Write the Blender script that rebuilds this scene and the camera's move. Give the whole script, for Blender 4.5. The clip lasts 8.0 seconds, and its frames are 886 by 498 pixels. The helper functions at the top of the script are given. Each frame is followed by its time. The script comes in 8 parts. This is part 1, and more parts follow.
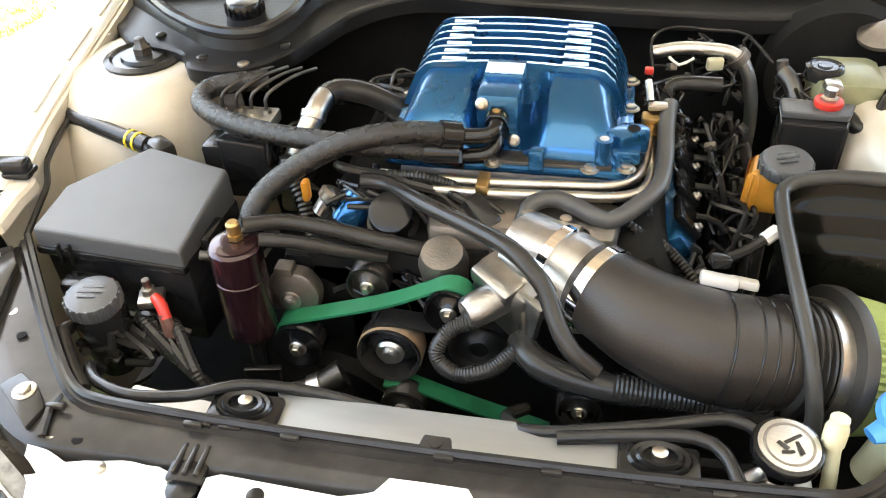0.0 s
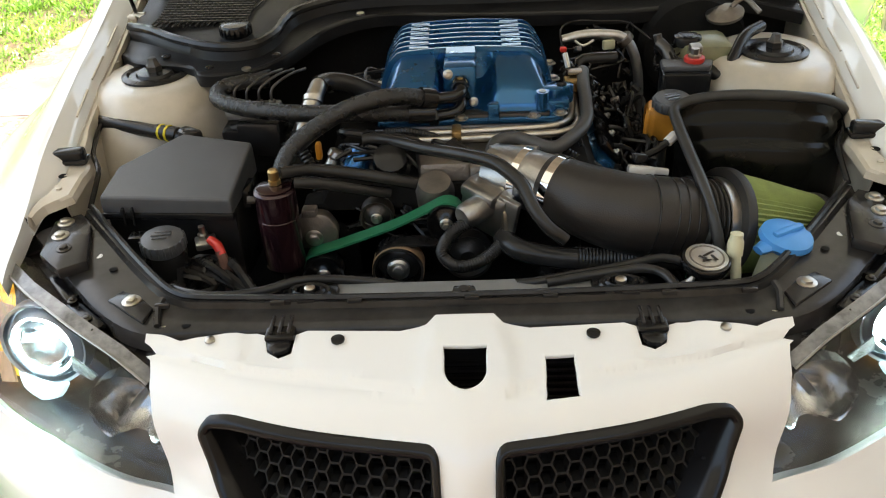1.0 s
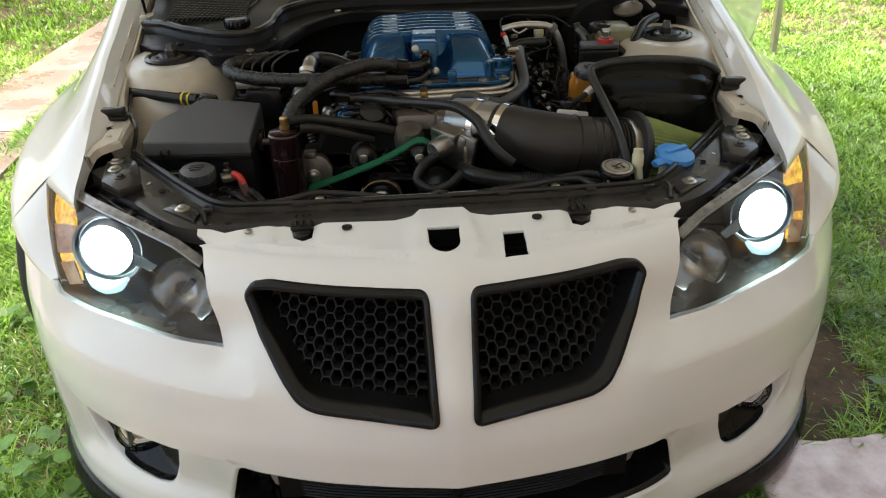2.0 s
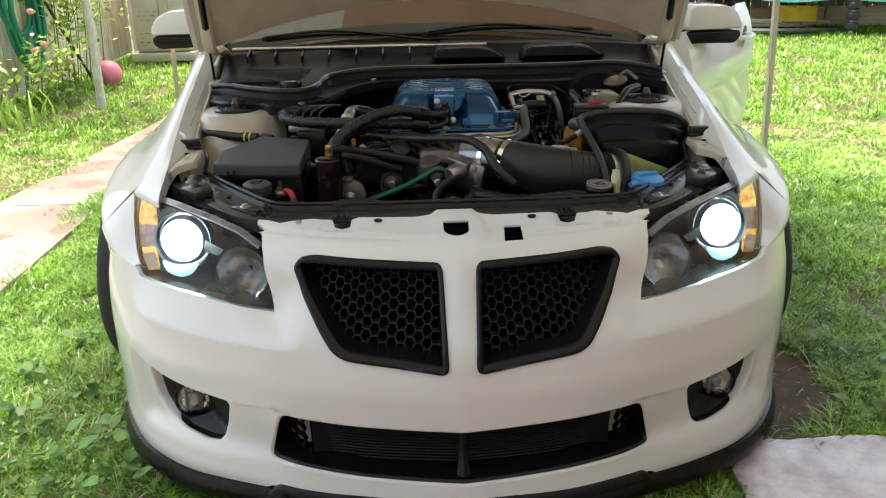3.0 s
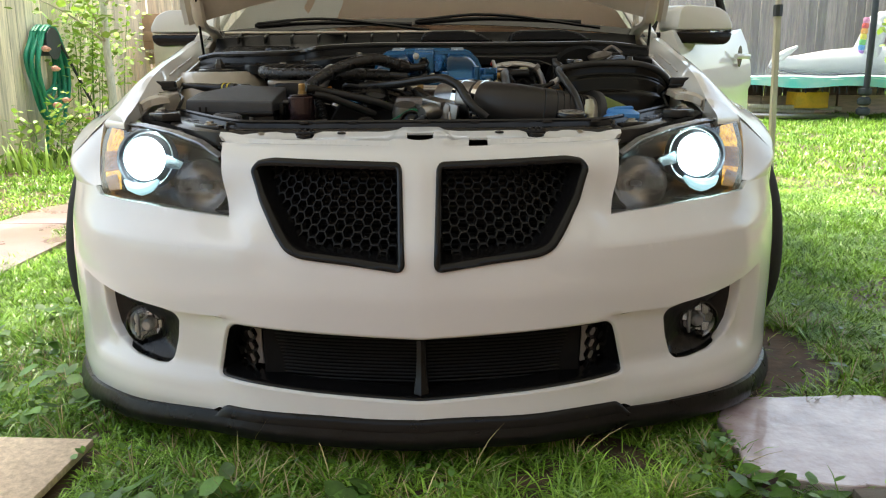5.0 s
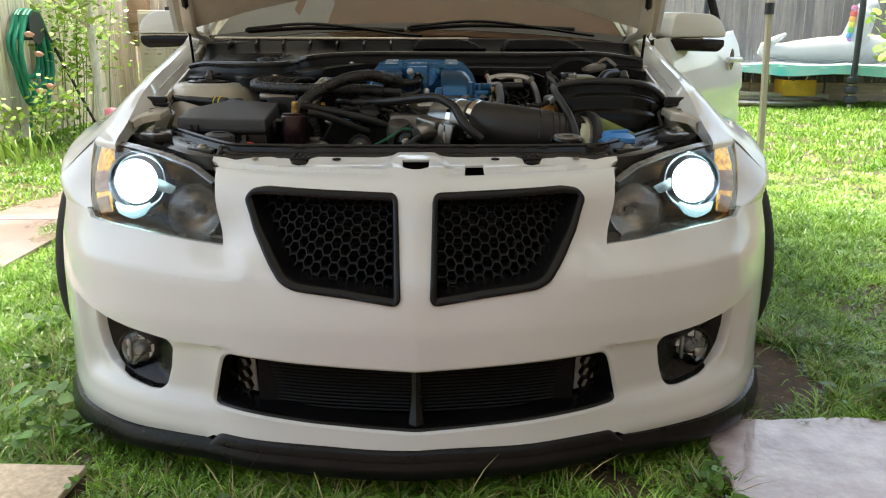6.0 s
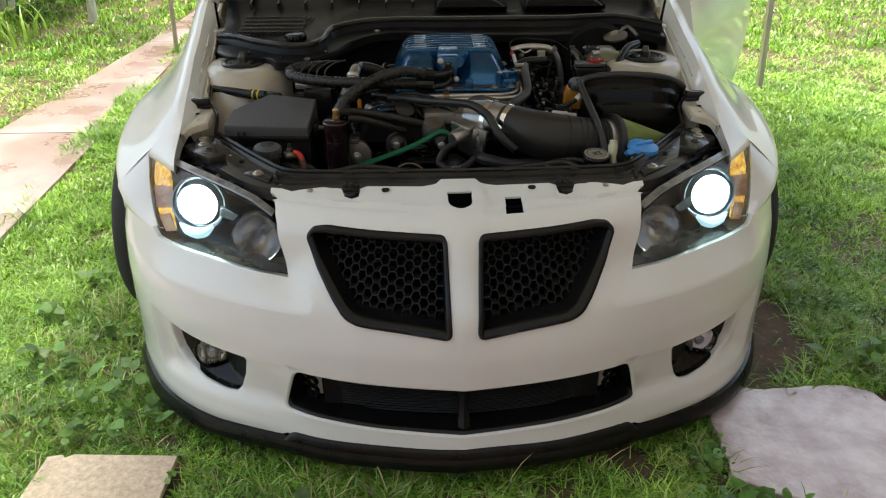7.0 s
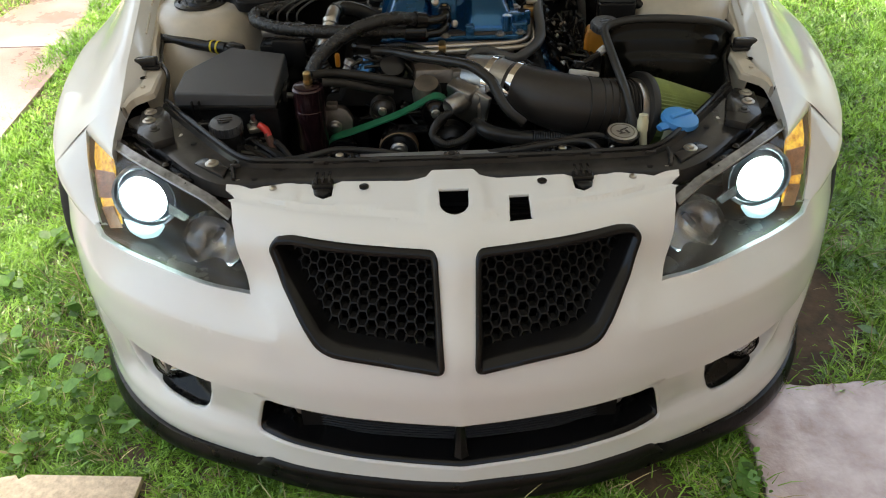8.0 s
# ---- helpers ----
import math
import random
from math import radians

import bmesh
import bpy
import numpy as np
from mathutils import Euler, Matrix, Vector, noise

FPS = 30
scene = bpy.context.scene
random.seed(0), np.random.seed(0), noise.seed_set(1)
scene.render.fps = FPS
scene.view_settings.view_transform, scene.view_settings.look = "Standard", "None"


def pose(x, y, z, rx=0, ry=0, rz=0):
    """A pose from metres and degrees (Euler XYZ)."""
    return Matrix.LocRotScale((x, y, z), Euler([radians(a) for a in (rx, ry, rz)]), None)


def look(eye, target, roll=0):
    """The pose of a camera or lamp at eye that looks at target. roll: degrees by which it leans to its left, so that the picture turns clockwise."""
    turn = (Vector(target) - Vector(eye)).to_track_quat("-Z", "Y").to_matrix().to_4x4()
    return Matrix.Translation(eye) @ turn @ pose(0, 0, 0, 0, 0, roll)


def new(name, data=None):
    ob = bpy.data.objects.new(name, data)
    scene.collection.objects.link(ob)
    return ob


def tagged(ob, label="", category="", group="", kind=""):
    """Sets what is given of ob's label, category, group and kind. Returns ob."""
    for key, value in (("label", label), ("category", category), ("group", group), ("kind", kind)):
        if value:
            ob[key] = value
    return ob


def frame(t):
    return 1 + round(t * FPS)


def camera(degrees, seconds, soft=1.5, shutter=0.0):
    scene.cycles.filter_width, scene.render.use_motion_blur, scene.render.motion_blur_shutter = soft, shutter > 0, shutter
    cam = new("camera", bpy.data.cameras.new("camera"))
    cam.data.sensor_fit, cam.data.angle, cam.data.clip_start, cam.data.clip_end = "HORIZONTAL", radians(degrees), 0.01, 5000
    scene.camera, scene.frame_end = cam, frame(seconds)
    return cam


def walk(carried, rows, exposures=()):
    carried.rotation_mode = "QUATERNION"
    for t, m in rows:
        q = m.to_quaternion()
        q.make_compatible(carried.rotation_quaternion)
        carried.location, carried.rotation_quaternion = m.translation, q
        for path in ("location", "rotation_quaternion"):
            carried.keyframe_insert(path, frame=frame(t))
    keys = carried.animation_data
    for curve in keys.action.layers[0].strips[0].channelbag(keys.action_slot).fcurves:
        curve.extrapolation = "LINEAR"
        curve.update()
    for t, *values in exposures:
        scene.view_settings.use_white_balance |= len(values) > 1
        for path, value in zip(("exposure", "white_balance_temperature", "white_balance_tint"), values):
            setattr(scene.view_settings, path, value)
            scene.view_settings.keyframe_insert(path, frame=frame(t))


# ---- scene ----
from mathutils import geometry

cam = camera(56.9, 8.0, soft=1.1)
PATH = [
    (0, (0.128, -0.145, 1.292), (-0.217, 1.375, 0.038), -3.0),
    (0.2, (0.126, -0.216, 1.283), (-0.159, 1.366, 0.093), -2.3),
    (0.5, (0.119, -0.343, 1.273), (-0.096, 1.268, 0.108), -1.3),
    (0.8, (0.074, -0.466, 1.288), (-0.067, 1.143, 0.108), -1.3),
    (1, (0.014, -0.543, 1.289), (-0.06, 1.13, 0.194), -3.1),
    (1.2, (-0.031, -0.626, 1.291), (-0.070, 1.058, 0.212), -4.1),
    (1.5, (-0.071, -0.74, 1.294), (-0.026, 0.943, 0.214), -2.9),
    (1.7, (-0.058, -0.824, 1.294), (0.035, 0.865, 0.227), -2.0),
    (2.8, (-0.093, -1.323, 1.199), (-0.031, 0.538, 0.469), -1.0),
    (3, (-0.077, -1.375, 1.175), (-0.02, 0.495, 0.469), -1.1),
    (3.2, (-0.082, -1.407, 1.108), (0.009, 0.468, 0.420), 0.6),
    (3.5, (-0.026, -1.425, 0.986), (0.096, 0.47, 0.358), 1.0),
    (4, (0.027, -1.447, 0.821), (0.009, 0.46, 0.22), -0.3),
    (4.3, (0.047, -1.437, 0.803), (0.041, 0.479, 0.228), -0.0),
    (4.5, (0.04, -1.44, 0.779), (0.06, 0.489, 0.252), 0.2),
    (4.8, (0.039, -1.433, 0.790), (0.058, 0.493, 0.294), 0.1),
    (5, (0.037, -1.434, 0.771), (0.046, 0.514, 0.319), -0.4),
    (6.3, (0.003, -1.394, 0.988), (0.06, 0.522, 0.419), 0.6),
    (6.5, (-0.017, -1.39, 1.119), (0.035, 0.497, 0.458), 1.2),
    (7, (-0.103, -1.407, 1.344), (-0.032, 0.366, 0.422), -0.2),
    (7.2, (-0.073, -1.352, 1.405), (-0.021, 0.339, 0.338), -0.1),
    (7.5, (-0.053, -1.258, 1.404), (0.035, 0.397, 0.285), -0.4),
    (8, (-0.03, -1.001, 1.427), (-0.02, 0.599, 0.227), -1.7),
]
walk(cam, [(t, look(eye, target, roll)) for t, eye, target, roll in PATH],
     [(0.0, 4.05, 7400, 4), (0.5, 3.4, 7400, 4), (1.0, 2.5, 7500, 3), (1.5, 1.95, 7600, 3), (3.0, 1.85, 7300, 2), (4.5, 1.8, 7400, 2), (6.5, 1.7, 7300, 2), (7.0, 1.6, 7300, 2), (8.0, 1.85, 7400, 2)])

# ---- world and light ----
world = bpy.data.worlds.new("sky")
scene.world = world
world.use_nodes = True
wn, wl = world.node_tree.nodes, world.node_tree.links
wn.clear()
sky = wn.new("ShaderNodeTexSky")
sky.sky_type = "NISHITA"
sky.sun_disc = False
sky.sun_elevation, sky.sun_rotation = radians(71), radians(338)
sky.air_density, sky.dust_density, sky.ozone_density = 1.0, 4.0, 0.6
wbg = wn.new("ShaderNodeBackground")
wbg.inputs["Strength"].default_value = 0.15
wout = wn.new("ShaderNodeOutputWorld")
wl.new(sky.outputs["Color"], wbg.inputs["Color"])
wl.new(wbg.outputs["Background"], wout.inputs["Surface"])

sun = new("sun", bpy.data.lights.new("sun", "SUN"))
sun.data.energy, sun.data.angle, sun.data.color = 3.3, radians(35), (1.0, 0.96, 0.9)
sun.matrix_world = look((-1.22, 3.02, 9.46), (0, 0, 0))


# ---- materials ----
def mat(name, col, rough=0.5, metal=0.0, var=0.15, scale=8.0, bump=0.1, bscale=250.0, coat=0.0, tint=None, island=0.0, rvar=0.12, stretch=None, spec=0.5):
    """A surface with two scales of variation: blotches of colour and gloss, and a fine grain in relief."""
    m = bpy.data.materials.new(name)
    m.use_nodes = True
    n, l = m.node_tree.nodes, m.node_tree.links
    bs = n["Principled BSDF"]
    tc = n.new("ShaderNodeTexCoord")
    src = tc.outputs["Object"]
    if stretch:
        mp = n.new("ShaderNodeMapping")
        mp.inputs["Scale"].default_value = stretch
        l.new(src, mp.inputs["Vector"])
        src = mp.outputs["Vector"]
    big = n.new("ShaderNodeTexNoise")
    big.inputs["Scale"].default_value, big.inputs["Detail"].default_value = scale, 6.0
    big.inputs["Roughness"].default_value = 0.62
    fine = n.new("ShaderNodeTexNoise")
    fine.inputs["Scale"].default_value, fine.inputs["Detail"].default_value = bscale, 3.0
    l.new(src, big.inputs["Vector"])
    l.new(src, fine.inputs["Vector"])
    mix = n.new("ShaderNodeMix")
    mix.data_type = "RGBA"
    dark = tint or [c * (1 - var) for c in col]
    mix.inputs["A"].default_value = (*dark, 1)
    mix.inputs["B"].default_value = (*[min(1, c * (1 + var * 0.6)) for c in col], 1)
    mr = n.new("ShaderNodeMapRange")
    mr.inputs["From Min"].default_value, mr.inputs["From Max"].default_value = 0.3, 0.7
    l.new(big.outputs["Fac"], mr.inputs["Value"])
    l.new(mr.outputs["Result"], mix.inputs["Factor"])
    colour = mix.outputs["Result"]
    if island:
        geo, info = n.new("ShaderNodeNewGeometry"), n.new("ShaderNodeObjectInfo")
        add = n.new("ShaderNodeMath")
        add.operation = "ADD"
        l.new(geo.outputs["Random Per Island"], add.inputs[0])
        l.new(info.outputs["Random"], add.inputs[1])
        fr = n.new("ShaderNodeMath")
        fr.operation = "FRACT"
        l.new(add.outputs[0], fr.inputs[0])
        sc = n.new("ShaderNodeMapRange")
        sc.inputs["To Min"].default_value, sc.inputs["To Max"].default_value = 1 - island, 1 + island
        l.new(fr.outputs[0], sc.inputs["Value"])
        hsv = n.new("ShaderNodeHueSaturation")
        l.new(sc.outputs["Result"], hsv.inputs["Value"])
        l.new(colour, hsv.inputs["Color"])
        colour = hsv.outputs["Color"]
    l.new(colour, bs.inputs["Base Color"])
    rr = n.new("ShaderNodeMapRange")
    rr.inputs["To Min"].default_value, rr.inputs["To Max"].default_value = max(0.03, rough - rvar), min(1, rough + rvar)
    l.new(big.outputs["Fac"], rr.inputs["Value"])
    l.new(rr.outputs["Result"], bs.inputs["Roughness"])
    bs.inputs["Metallic"].default_value = metal
    bs.inputs["Specular IOR Level"].default_value = spec
    if coat:
        bs.inputs["Coat Weight"].default_value = coat
        bs.inputs["Coat Roughness"].default_value = 0.04
    if bump:
        b = n.new("ShaderNodeBump")
        b.inputs["Strength"].default_value, b.inputs["Distance"].default_value = bump, 0.002
        l.new(fine.outputs["Fac"], b.inputs["Height"])
        l.new(b.outputs["Normal"], bs.inputs["Normal"])
    return m


def glow(name, col, strength):
    m = bpy.data.materials.new(name)
    m.use_nodes = True
    bs = m.node_tree.nodes["Principled BSDF"]
    bs.inputs["Base Color"].default_value = (0.8, 0.85, 0.9, 1)
    bs.inputs["Emission Color"].default_value = (*col, 1)
    bs.inputs["Emission Strength"].default_value = strength
    return m


def glass(name, col=(1, 1, 1), rough=0.0, ior=1.45, clear=0.0):
    """Glass; with clear, a thin sheet that lets light straight through."""
    m = bpy.data.materials.new(name)
    m.use_nodes = True
    n, l = m.node_tree.nodes, m.node_tree.links
    bs = n["Principled BSDF"]
    bs.inputs["Base Color"].default_value = (*col, 1)
    bs.inputs["Roughness"].default_value, bs.inputs["IOR"].default_value = rough, ior
    bs.inputs["Transmission Weight"].default_value = 1.0
    if clear:
        tr, gl, mx, fr = (n.new("ShaderNode" + k) for k in ("BsdfTransparent", "BsdfGlossy", "MixShader", "Fresnel"))
        tr.inputs["Color"].default_value = (*col, 1)
        gl.inputs["Roughness"].default_value = max(rough, 0.01)
        fr.inputs["IOR"].default_value = ior
        l.new(fr.outputs["Fac"], mx.inputs["Fac"])
        l.new(tr.outputs["BSDF"], mx.inputs[1])
        l.new(gl.outputs["BSDF"], mx.inputs[2])
        l.new(mx.outputs["Shader"], n["Material Output"].inputs["Surface"])
    return m


M_TRIM = mat("black_trim", (0.0065, 0.0065, 0.007), 0.2, 0, 0.4, 16, 0.02, 300, spec=0.28, rvar=0.07)
M_PAINT = mat("white_car_paint", (0.74, 0.74, 0.715), 0.5, 0, 0.02, 3, 0.0, 300, coat=1.0, rvar=0.05, spec=0.15)
M_CREAM = mat("cream_inner_paint", (0.485, 0.438, 0.355), 0.32, 0, 0.22, 7, 0.05, 120, coat=0.35)
M_BLACKGLOSS = mat("gloss_black_plastic", (0.006, 0.006, 0.0065), 0.16, 0, 0.3, 12, 0.04, 300, spec=0.4)
M_BLACK = mat("black_plastic", (0.013, 0.013, 0.0135), 0.17, 0, 0.4, 14, 0.06, 420, spec=0.28, rvar=0.08)
M_BEAM = mat("dusty_black_plastic", (0.028, 0.027, 0.0262), 0.17, 0, 0.6, 9, 0.05, 380, spec=0.28, rvar=0.09)
M_GREYLID = mat("charcoal_plastic", (0.064, 0.066, 0.070), 0.42, 0, 0.2, 10, 0.2, 700, spec=0.55)
M_RUBBER = mat("black_rubber", (0.021, 0.0204, 0.0198), 0.22, 0, 0.35, 20, 0.05, 350, spec=0.28, rvar=0.1)
M_HOSE = mat("braided_hose", (0.010, 0.0095, 0.0092), 0.28, 0, 0.4, 60, 0.5, 900, spec=0.5)
M_TYRE = mat("tyre_rubber", (0.02, 0.02, 0.02), 0.8, 0, 0.3, 20, 0.3, 200)
M_ALU = mat("cast_aluminium", (0.56, 0.55, 0.53), 0.38, 1, 0.2, 25, 0.35, 300)
M_ALUDIRTY = mat("dull_aluminium", (0.27, 0.245, 0.22), 0.52, 1, 0.35, 18, 0.4, 260)
M_POLISH = mat("polished_aluminium", (0.38, 0.375, 0.365), 0.36, 1, 0.25, 22, 0.22, 240)
M_STEEL = mat("zinc_steel", (0.47, 0.445, 0.40), 0.32, 1, 0.2, 40, 0.1, 400)
M_CHROME = mat("chrome", (0.85, 0.85, 0.86), 0.08, 1, 0.05, 10, 0.0, 300, rvar=0.03)
M_DARKSTEEL = mat("dark_steel", (0.10, 0.095, 0.09), 0.45, 1, 0.4, 20, 0.3, 250)
M_BLUE = mat("blue_anodised", (0.016, 0.115, 0.27), 0.26, 0.75, 0.14, 5, 0.03, 260, coat=0.5)
M_BLUEFIN = mat("machined_blue_fin", (0.48, 0.62, 0.76), 0.25, 0.6, 0.1, 30, 0.05, 300)
M_BELT = mat("green_belt", (0.010, 0.14, 0.062), 0.55, 0, 0.25, 30, 0.3, 400)
M_BRASS = mat("brass", (0.46, 0.31, 0.13), 0.38, 1, 0.2, 30, 0.1, 300)
M_CAN = mat("dark_plum_anodised", (0.030, 0.012, 0.016), 0.2, 0.55, 0.2, 8, 0.03, 300, coat=0.4)
M_FILTER = mat("green_cotton_gauze", (0.25, 0.31, 0.10), 0.75, 0, 0.22, 25, 0.7, 600)
M_FILTEREND = mat("black_filter_rubber", (0.018, 0.018, 0.018), 0.5, 0, 0.3, 15, 0.15, 300)
M_BLUECAP = mat("light_blue_plastic", (0.055, 0.27, 0.66), 0.4, 0, 0.1, 15, 0.1, 300)
M_AMBER = mat("amber_tank", (0.50, 0.22, 0.03), 0.35, 0, 0.3, 18, 0.08, 200)
M_RED = mat("red_plastic", (0.55, 0.03, 0.02), 0.4, 0, 0.2, 20, 0.1, 300)
M_CYAN = mat("cyan_plastic", (0.02, 0.35, 0.62), 0.4, 0, 0.2, 20, 0.1, 300)
M_YELLOW = mat("yellow_tape", (0.65, 0.52, 0.02), 0.5, 0, 0.3, 40, 0.1, 300)
M_PALE = mat("pale_grey_plastic", (0.48, 0.47, 0.45), 0.5, 0, 0.15, 20, 0.1, 200)
M_TANK = mat("milky_reservoir", (0.50, 0.49, 0.34), 0.4, 0, 0.15, 15, 0.08, 200)
# near-black: the shade of voids, holes and deep recesses, put into the colour
M_VOID = mat("shaded_void_black", (0.013, 0.0128, 0.0125), 0.8, 0, 0.4, 10, 0.3, 150, spec=0.06)
M_FIN = mat("radiator_fins", (0.016, 0.016, 0.017), 0.5, 0.4, 0.3, 30, 0.3, 300)
M_BOWL = mat("smoked_reflector", (0.40, 0.41, 0.43), 0.34, 1, 0.1, 10, 0.0, 200)
M_CHIN = mat("scuffed_lip_rubber", (0.007, 0.007, 0.007), 0.30, 0, 0.6, 14, 0.6, 45, spec=0.26)
M_SCUTTLE = mat("weathered_scuttle_plastic", (0.012, 0.012, 0.0125), 0.34, 0, 0.5, 9, 0.2, 300, spec=0.13)
M_MESH = mat("dull_black_mesh", (0.012, 0.0118, 0.0115), 0.45, 0, 0.3, 16, 0.1, 300, spec=0.22)
M_BEZEL = mat("headlight_bezel", (0.165, 0.145, 0.13), 0.25, 0.5, 0.5, 11, 0.05, 300, coat=0.3)
M_AMBERLENS = mat("amber_reflector", (1.0, 0.50, 0.07), 0.2, 0.0, 0.6, 60, 0.8, 110, coat=0.6, tint=(0.34, 0.085, 0.02))
M_AMBERLENS.node_tree.nodes["Principled BSDF"].inputs["Emission Color"].default_value = (1.0, 0.33, 0.03, 1)
M_AMBERLENS.node_tree.nodes["Principled BSDF"].inputs["Emission Strength"].default_value = 0.35
amber = M_AMBERLENS.node_tree.nodes["Principled BSDF"]
M_AMBERLENS.node_tree.links.new(amber.inputs["Base Color"].links[0].from_socket, amber.inputs["Emission Color"])
M_LAMP = glow("lit_lamp", (0.72, 0.92, 1.0), 14.0)
# glows for parts that are no lamp: blue falloff, and light on the reflector
M_LAMPEDGE = glow("lamp_falloff_glow", (0.28, 0.72, 1.0), 0.22)
M_HALO = glow("reflector_glow", (0.40, 0.78, 1.0), 0.26)
M_LENS = glass("clear_headlight_cover", (0.90, 0.92, 0.93), 0.0, 1.45, clear=1)
M_PANE = glass("window_glass", (0.90, 0.91, 0.89), 0.0, 1.07, clear=1)
M_DASH = mat("tan_sunshade", (0.40, 0.235, 0.16), 0.8, 0, 0.2, 4, 0.3, 200)
M_PALEFLAP = mat("pale_grey_fabric", (0.50, 0.46, 0.44), 0.8, 0, 0.12, 6, 0.2, 200)
M_CABIN = mat("grey_cabin_trim", (0.30, 0.28, 0.27), 0.8, 0, 0.2, 4, 0.3, 200)


# ---- building helpers ----
def part(name, bm, material, parent=None, label="", flat=False, angle=38):
    """One mesh object in world places, under a thing or a part."""
    me = bpy.data.meshes.new(name)
    bm.normal_update()
    bm.to_mesh(me)
    bm.free()
    if not flat:
        me.polygons.foreach_set("use_smooth", [True] * len(me.polygons))
        me.set_sharp_from_angle(angle=radians(angle))
    me.materials.append(material)
    ob = new(name, me)
    if parent:
        ob.parent = parent
        if parent.type == "EMPTY":
            ob.matrix_parent_inverse = Matrix.Translation(parent.location).inverted()
    if label:
        ob["label"] = label
    return ob


def thing(name, place, label, category, group="", kind=""):
    ob = new(name)
    ob.empty_display_size = 0.1
    ob.location = place
    return tagged(ob, label, category, group, kind)


def join(*bms):
    out = bms[0]
    for b in bms[1:]:
        me = bpy.data.meshes.new("tmp")
        b.to_mesh(me)
        out.from_mesh(me)
        b.free()
        bpy.data.meshes.remove(me)
    return out


def moved(bm, m):
    bmesh.ops.transform(bm, matrix=m, verts=bm.verts)
    return bm


def box(c, s, bevel=0.0, rot=(0, 0, 0), seg=2):
    bm = bmesh.new()
    bmesh.ops.create_cube(bm, size=1.0, matrix=Matrix.Diagonal((*s, 1)))
    if bevel:
        bmesh.ops.bevel(bm, geom=bm.edges[:], offset=bevel, segments=seg, profile=0.5, affect="EDGES")
    return moved(bm, pose(*c, *rot))


def prism(poly, z0, z1, bevel=0.0, seg=2, top_scale=1.0):
    """An upright prism over a polygon of (x, y)."""
    bm = bmesh.new()
    cx, cy = sum(p[0] for p in poly) / len(poly), sum(p[1] for p in poly) / len(poly)
    lo = [bm.verts.new((x, y, z0)) for x, y in poly]
    hi = [bm.verts.new((cx + (x - cx) * top_scale, cy + (y - cy) * top_scale, z1)) for x, y in poly]
    bm.faces.new(lo[::-1])
    bm.faces.new(hi)
    n = len(poly)
    for i in range(n):
        bm.faces.new((lo[i], lo[(i + 1) % n], hi[(i + 1) % n], hi[i]))
    bmesh.ops.recalc_face_normals(bm, faces=bm.faces)
    if bevel:
        bmesh.ops.bevel(bm, geom=bm.edges[:], offset=bevel, segments=seg, profile=0.5, affect="EDGES")
    return bm


def smooth_line(pts, step=0.012):
    """A Catmull-Rom line through the points, about evenly stepped."""
    p = [Vector(q) for q in pts]
    p = [p[0] * 2 - p[1]] + p + [p[-1] * 2 - p[-2]]
    out = []
    for i in range(1, len(p) - 2):
        k = max(2, int((p[i + 1] - p[i]).length / step))
        for j in range(k):
            t = j / k
            a, b, c, d = p[i - 1:i + 3]
            out.append(0.5 * (2 * b + (c - a) * t + (2 * a - 5 * b + 4 * c - d) * t * t + (3 * b - a - 3 * c + d) * t ** 3))
    return out + [p[-2]]


def spline(pts, n):
    """Points on a smooth curve through pts, n to each stretch."""
    p = [Vector(q) for q in pts]
    out = []
    for i in range(len(p) - 1):
        a, b, c, d = p[max(i - 1, 0)], p[i], p[i + 1], p[min(i + 2, len(p) - 1)]
        for k in range(n):
            t = k / n
            out.append(0.5 * ((2 * b) + (c - a) * t + (2 * a - 5 * b + 4 * c - d) * t * t + (3 * b - 3 * c + d - a) * t ** 3))
    out.append(p[-1])
    return out


def tube(pts, r, seg=10, step=0.012, ribs=0.0, pitch=0.006, smooth=True, squash=1.0):
    """A hose along the points. r: a radius, or one for each point; ribs: depth of corrugation."""
    line = smooth_line(pts, min(step, pitch / 2) if ribs else step) if smooth else [Vector(q) for q in pts]
    if not isinstance(r, (int, float)):
        rs = np.interp(np.linspace(0, 1, len(line)), np.linspace(0, 1, len(r)), r)
    else:
        rs = [r] * len(line)
    bm, rings = bmesh.new(), []
    up = Vector((0.13, 0.21, 1))
    for i, p in enumerate(line):
        t = (line[min(i + 1, len(line) - 1)] - line[max(i - 1, 0)]).normalized()
        a = t.cross(up)
        if a.length < 0.2:
            a = t.cross(Vector((1, 0.3, 0)))
        a.normalize()
        up = a.cross(t)
        rr = rs[i] - (ribs if ribs and i % 2 else 0)
        rings.append([bm.verts.new(p + (a * math.cos(2 * math.pi * k / seg) + up * squash * math.sin(2 * math.pi * k / seg)) * rr) for k in range(seg)])
    for a, b in zip(rings, rings[1:]):
        for k in range(seg):
            bm.faces.new((a[k], a[(k + 1) % seg], b[(k + 1) % seg], b[k]))
    bm.faces.new(rings[0][::-1])
    bm.faces.new(rings[-1])
    bmesh.ops.recalc_face_normals(bm, faces=bm.faces)
    return bm


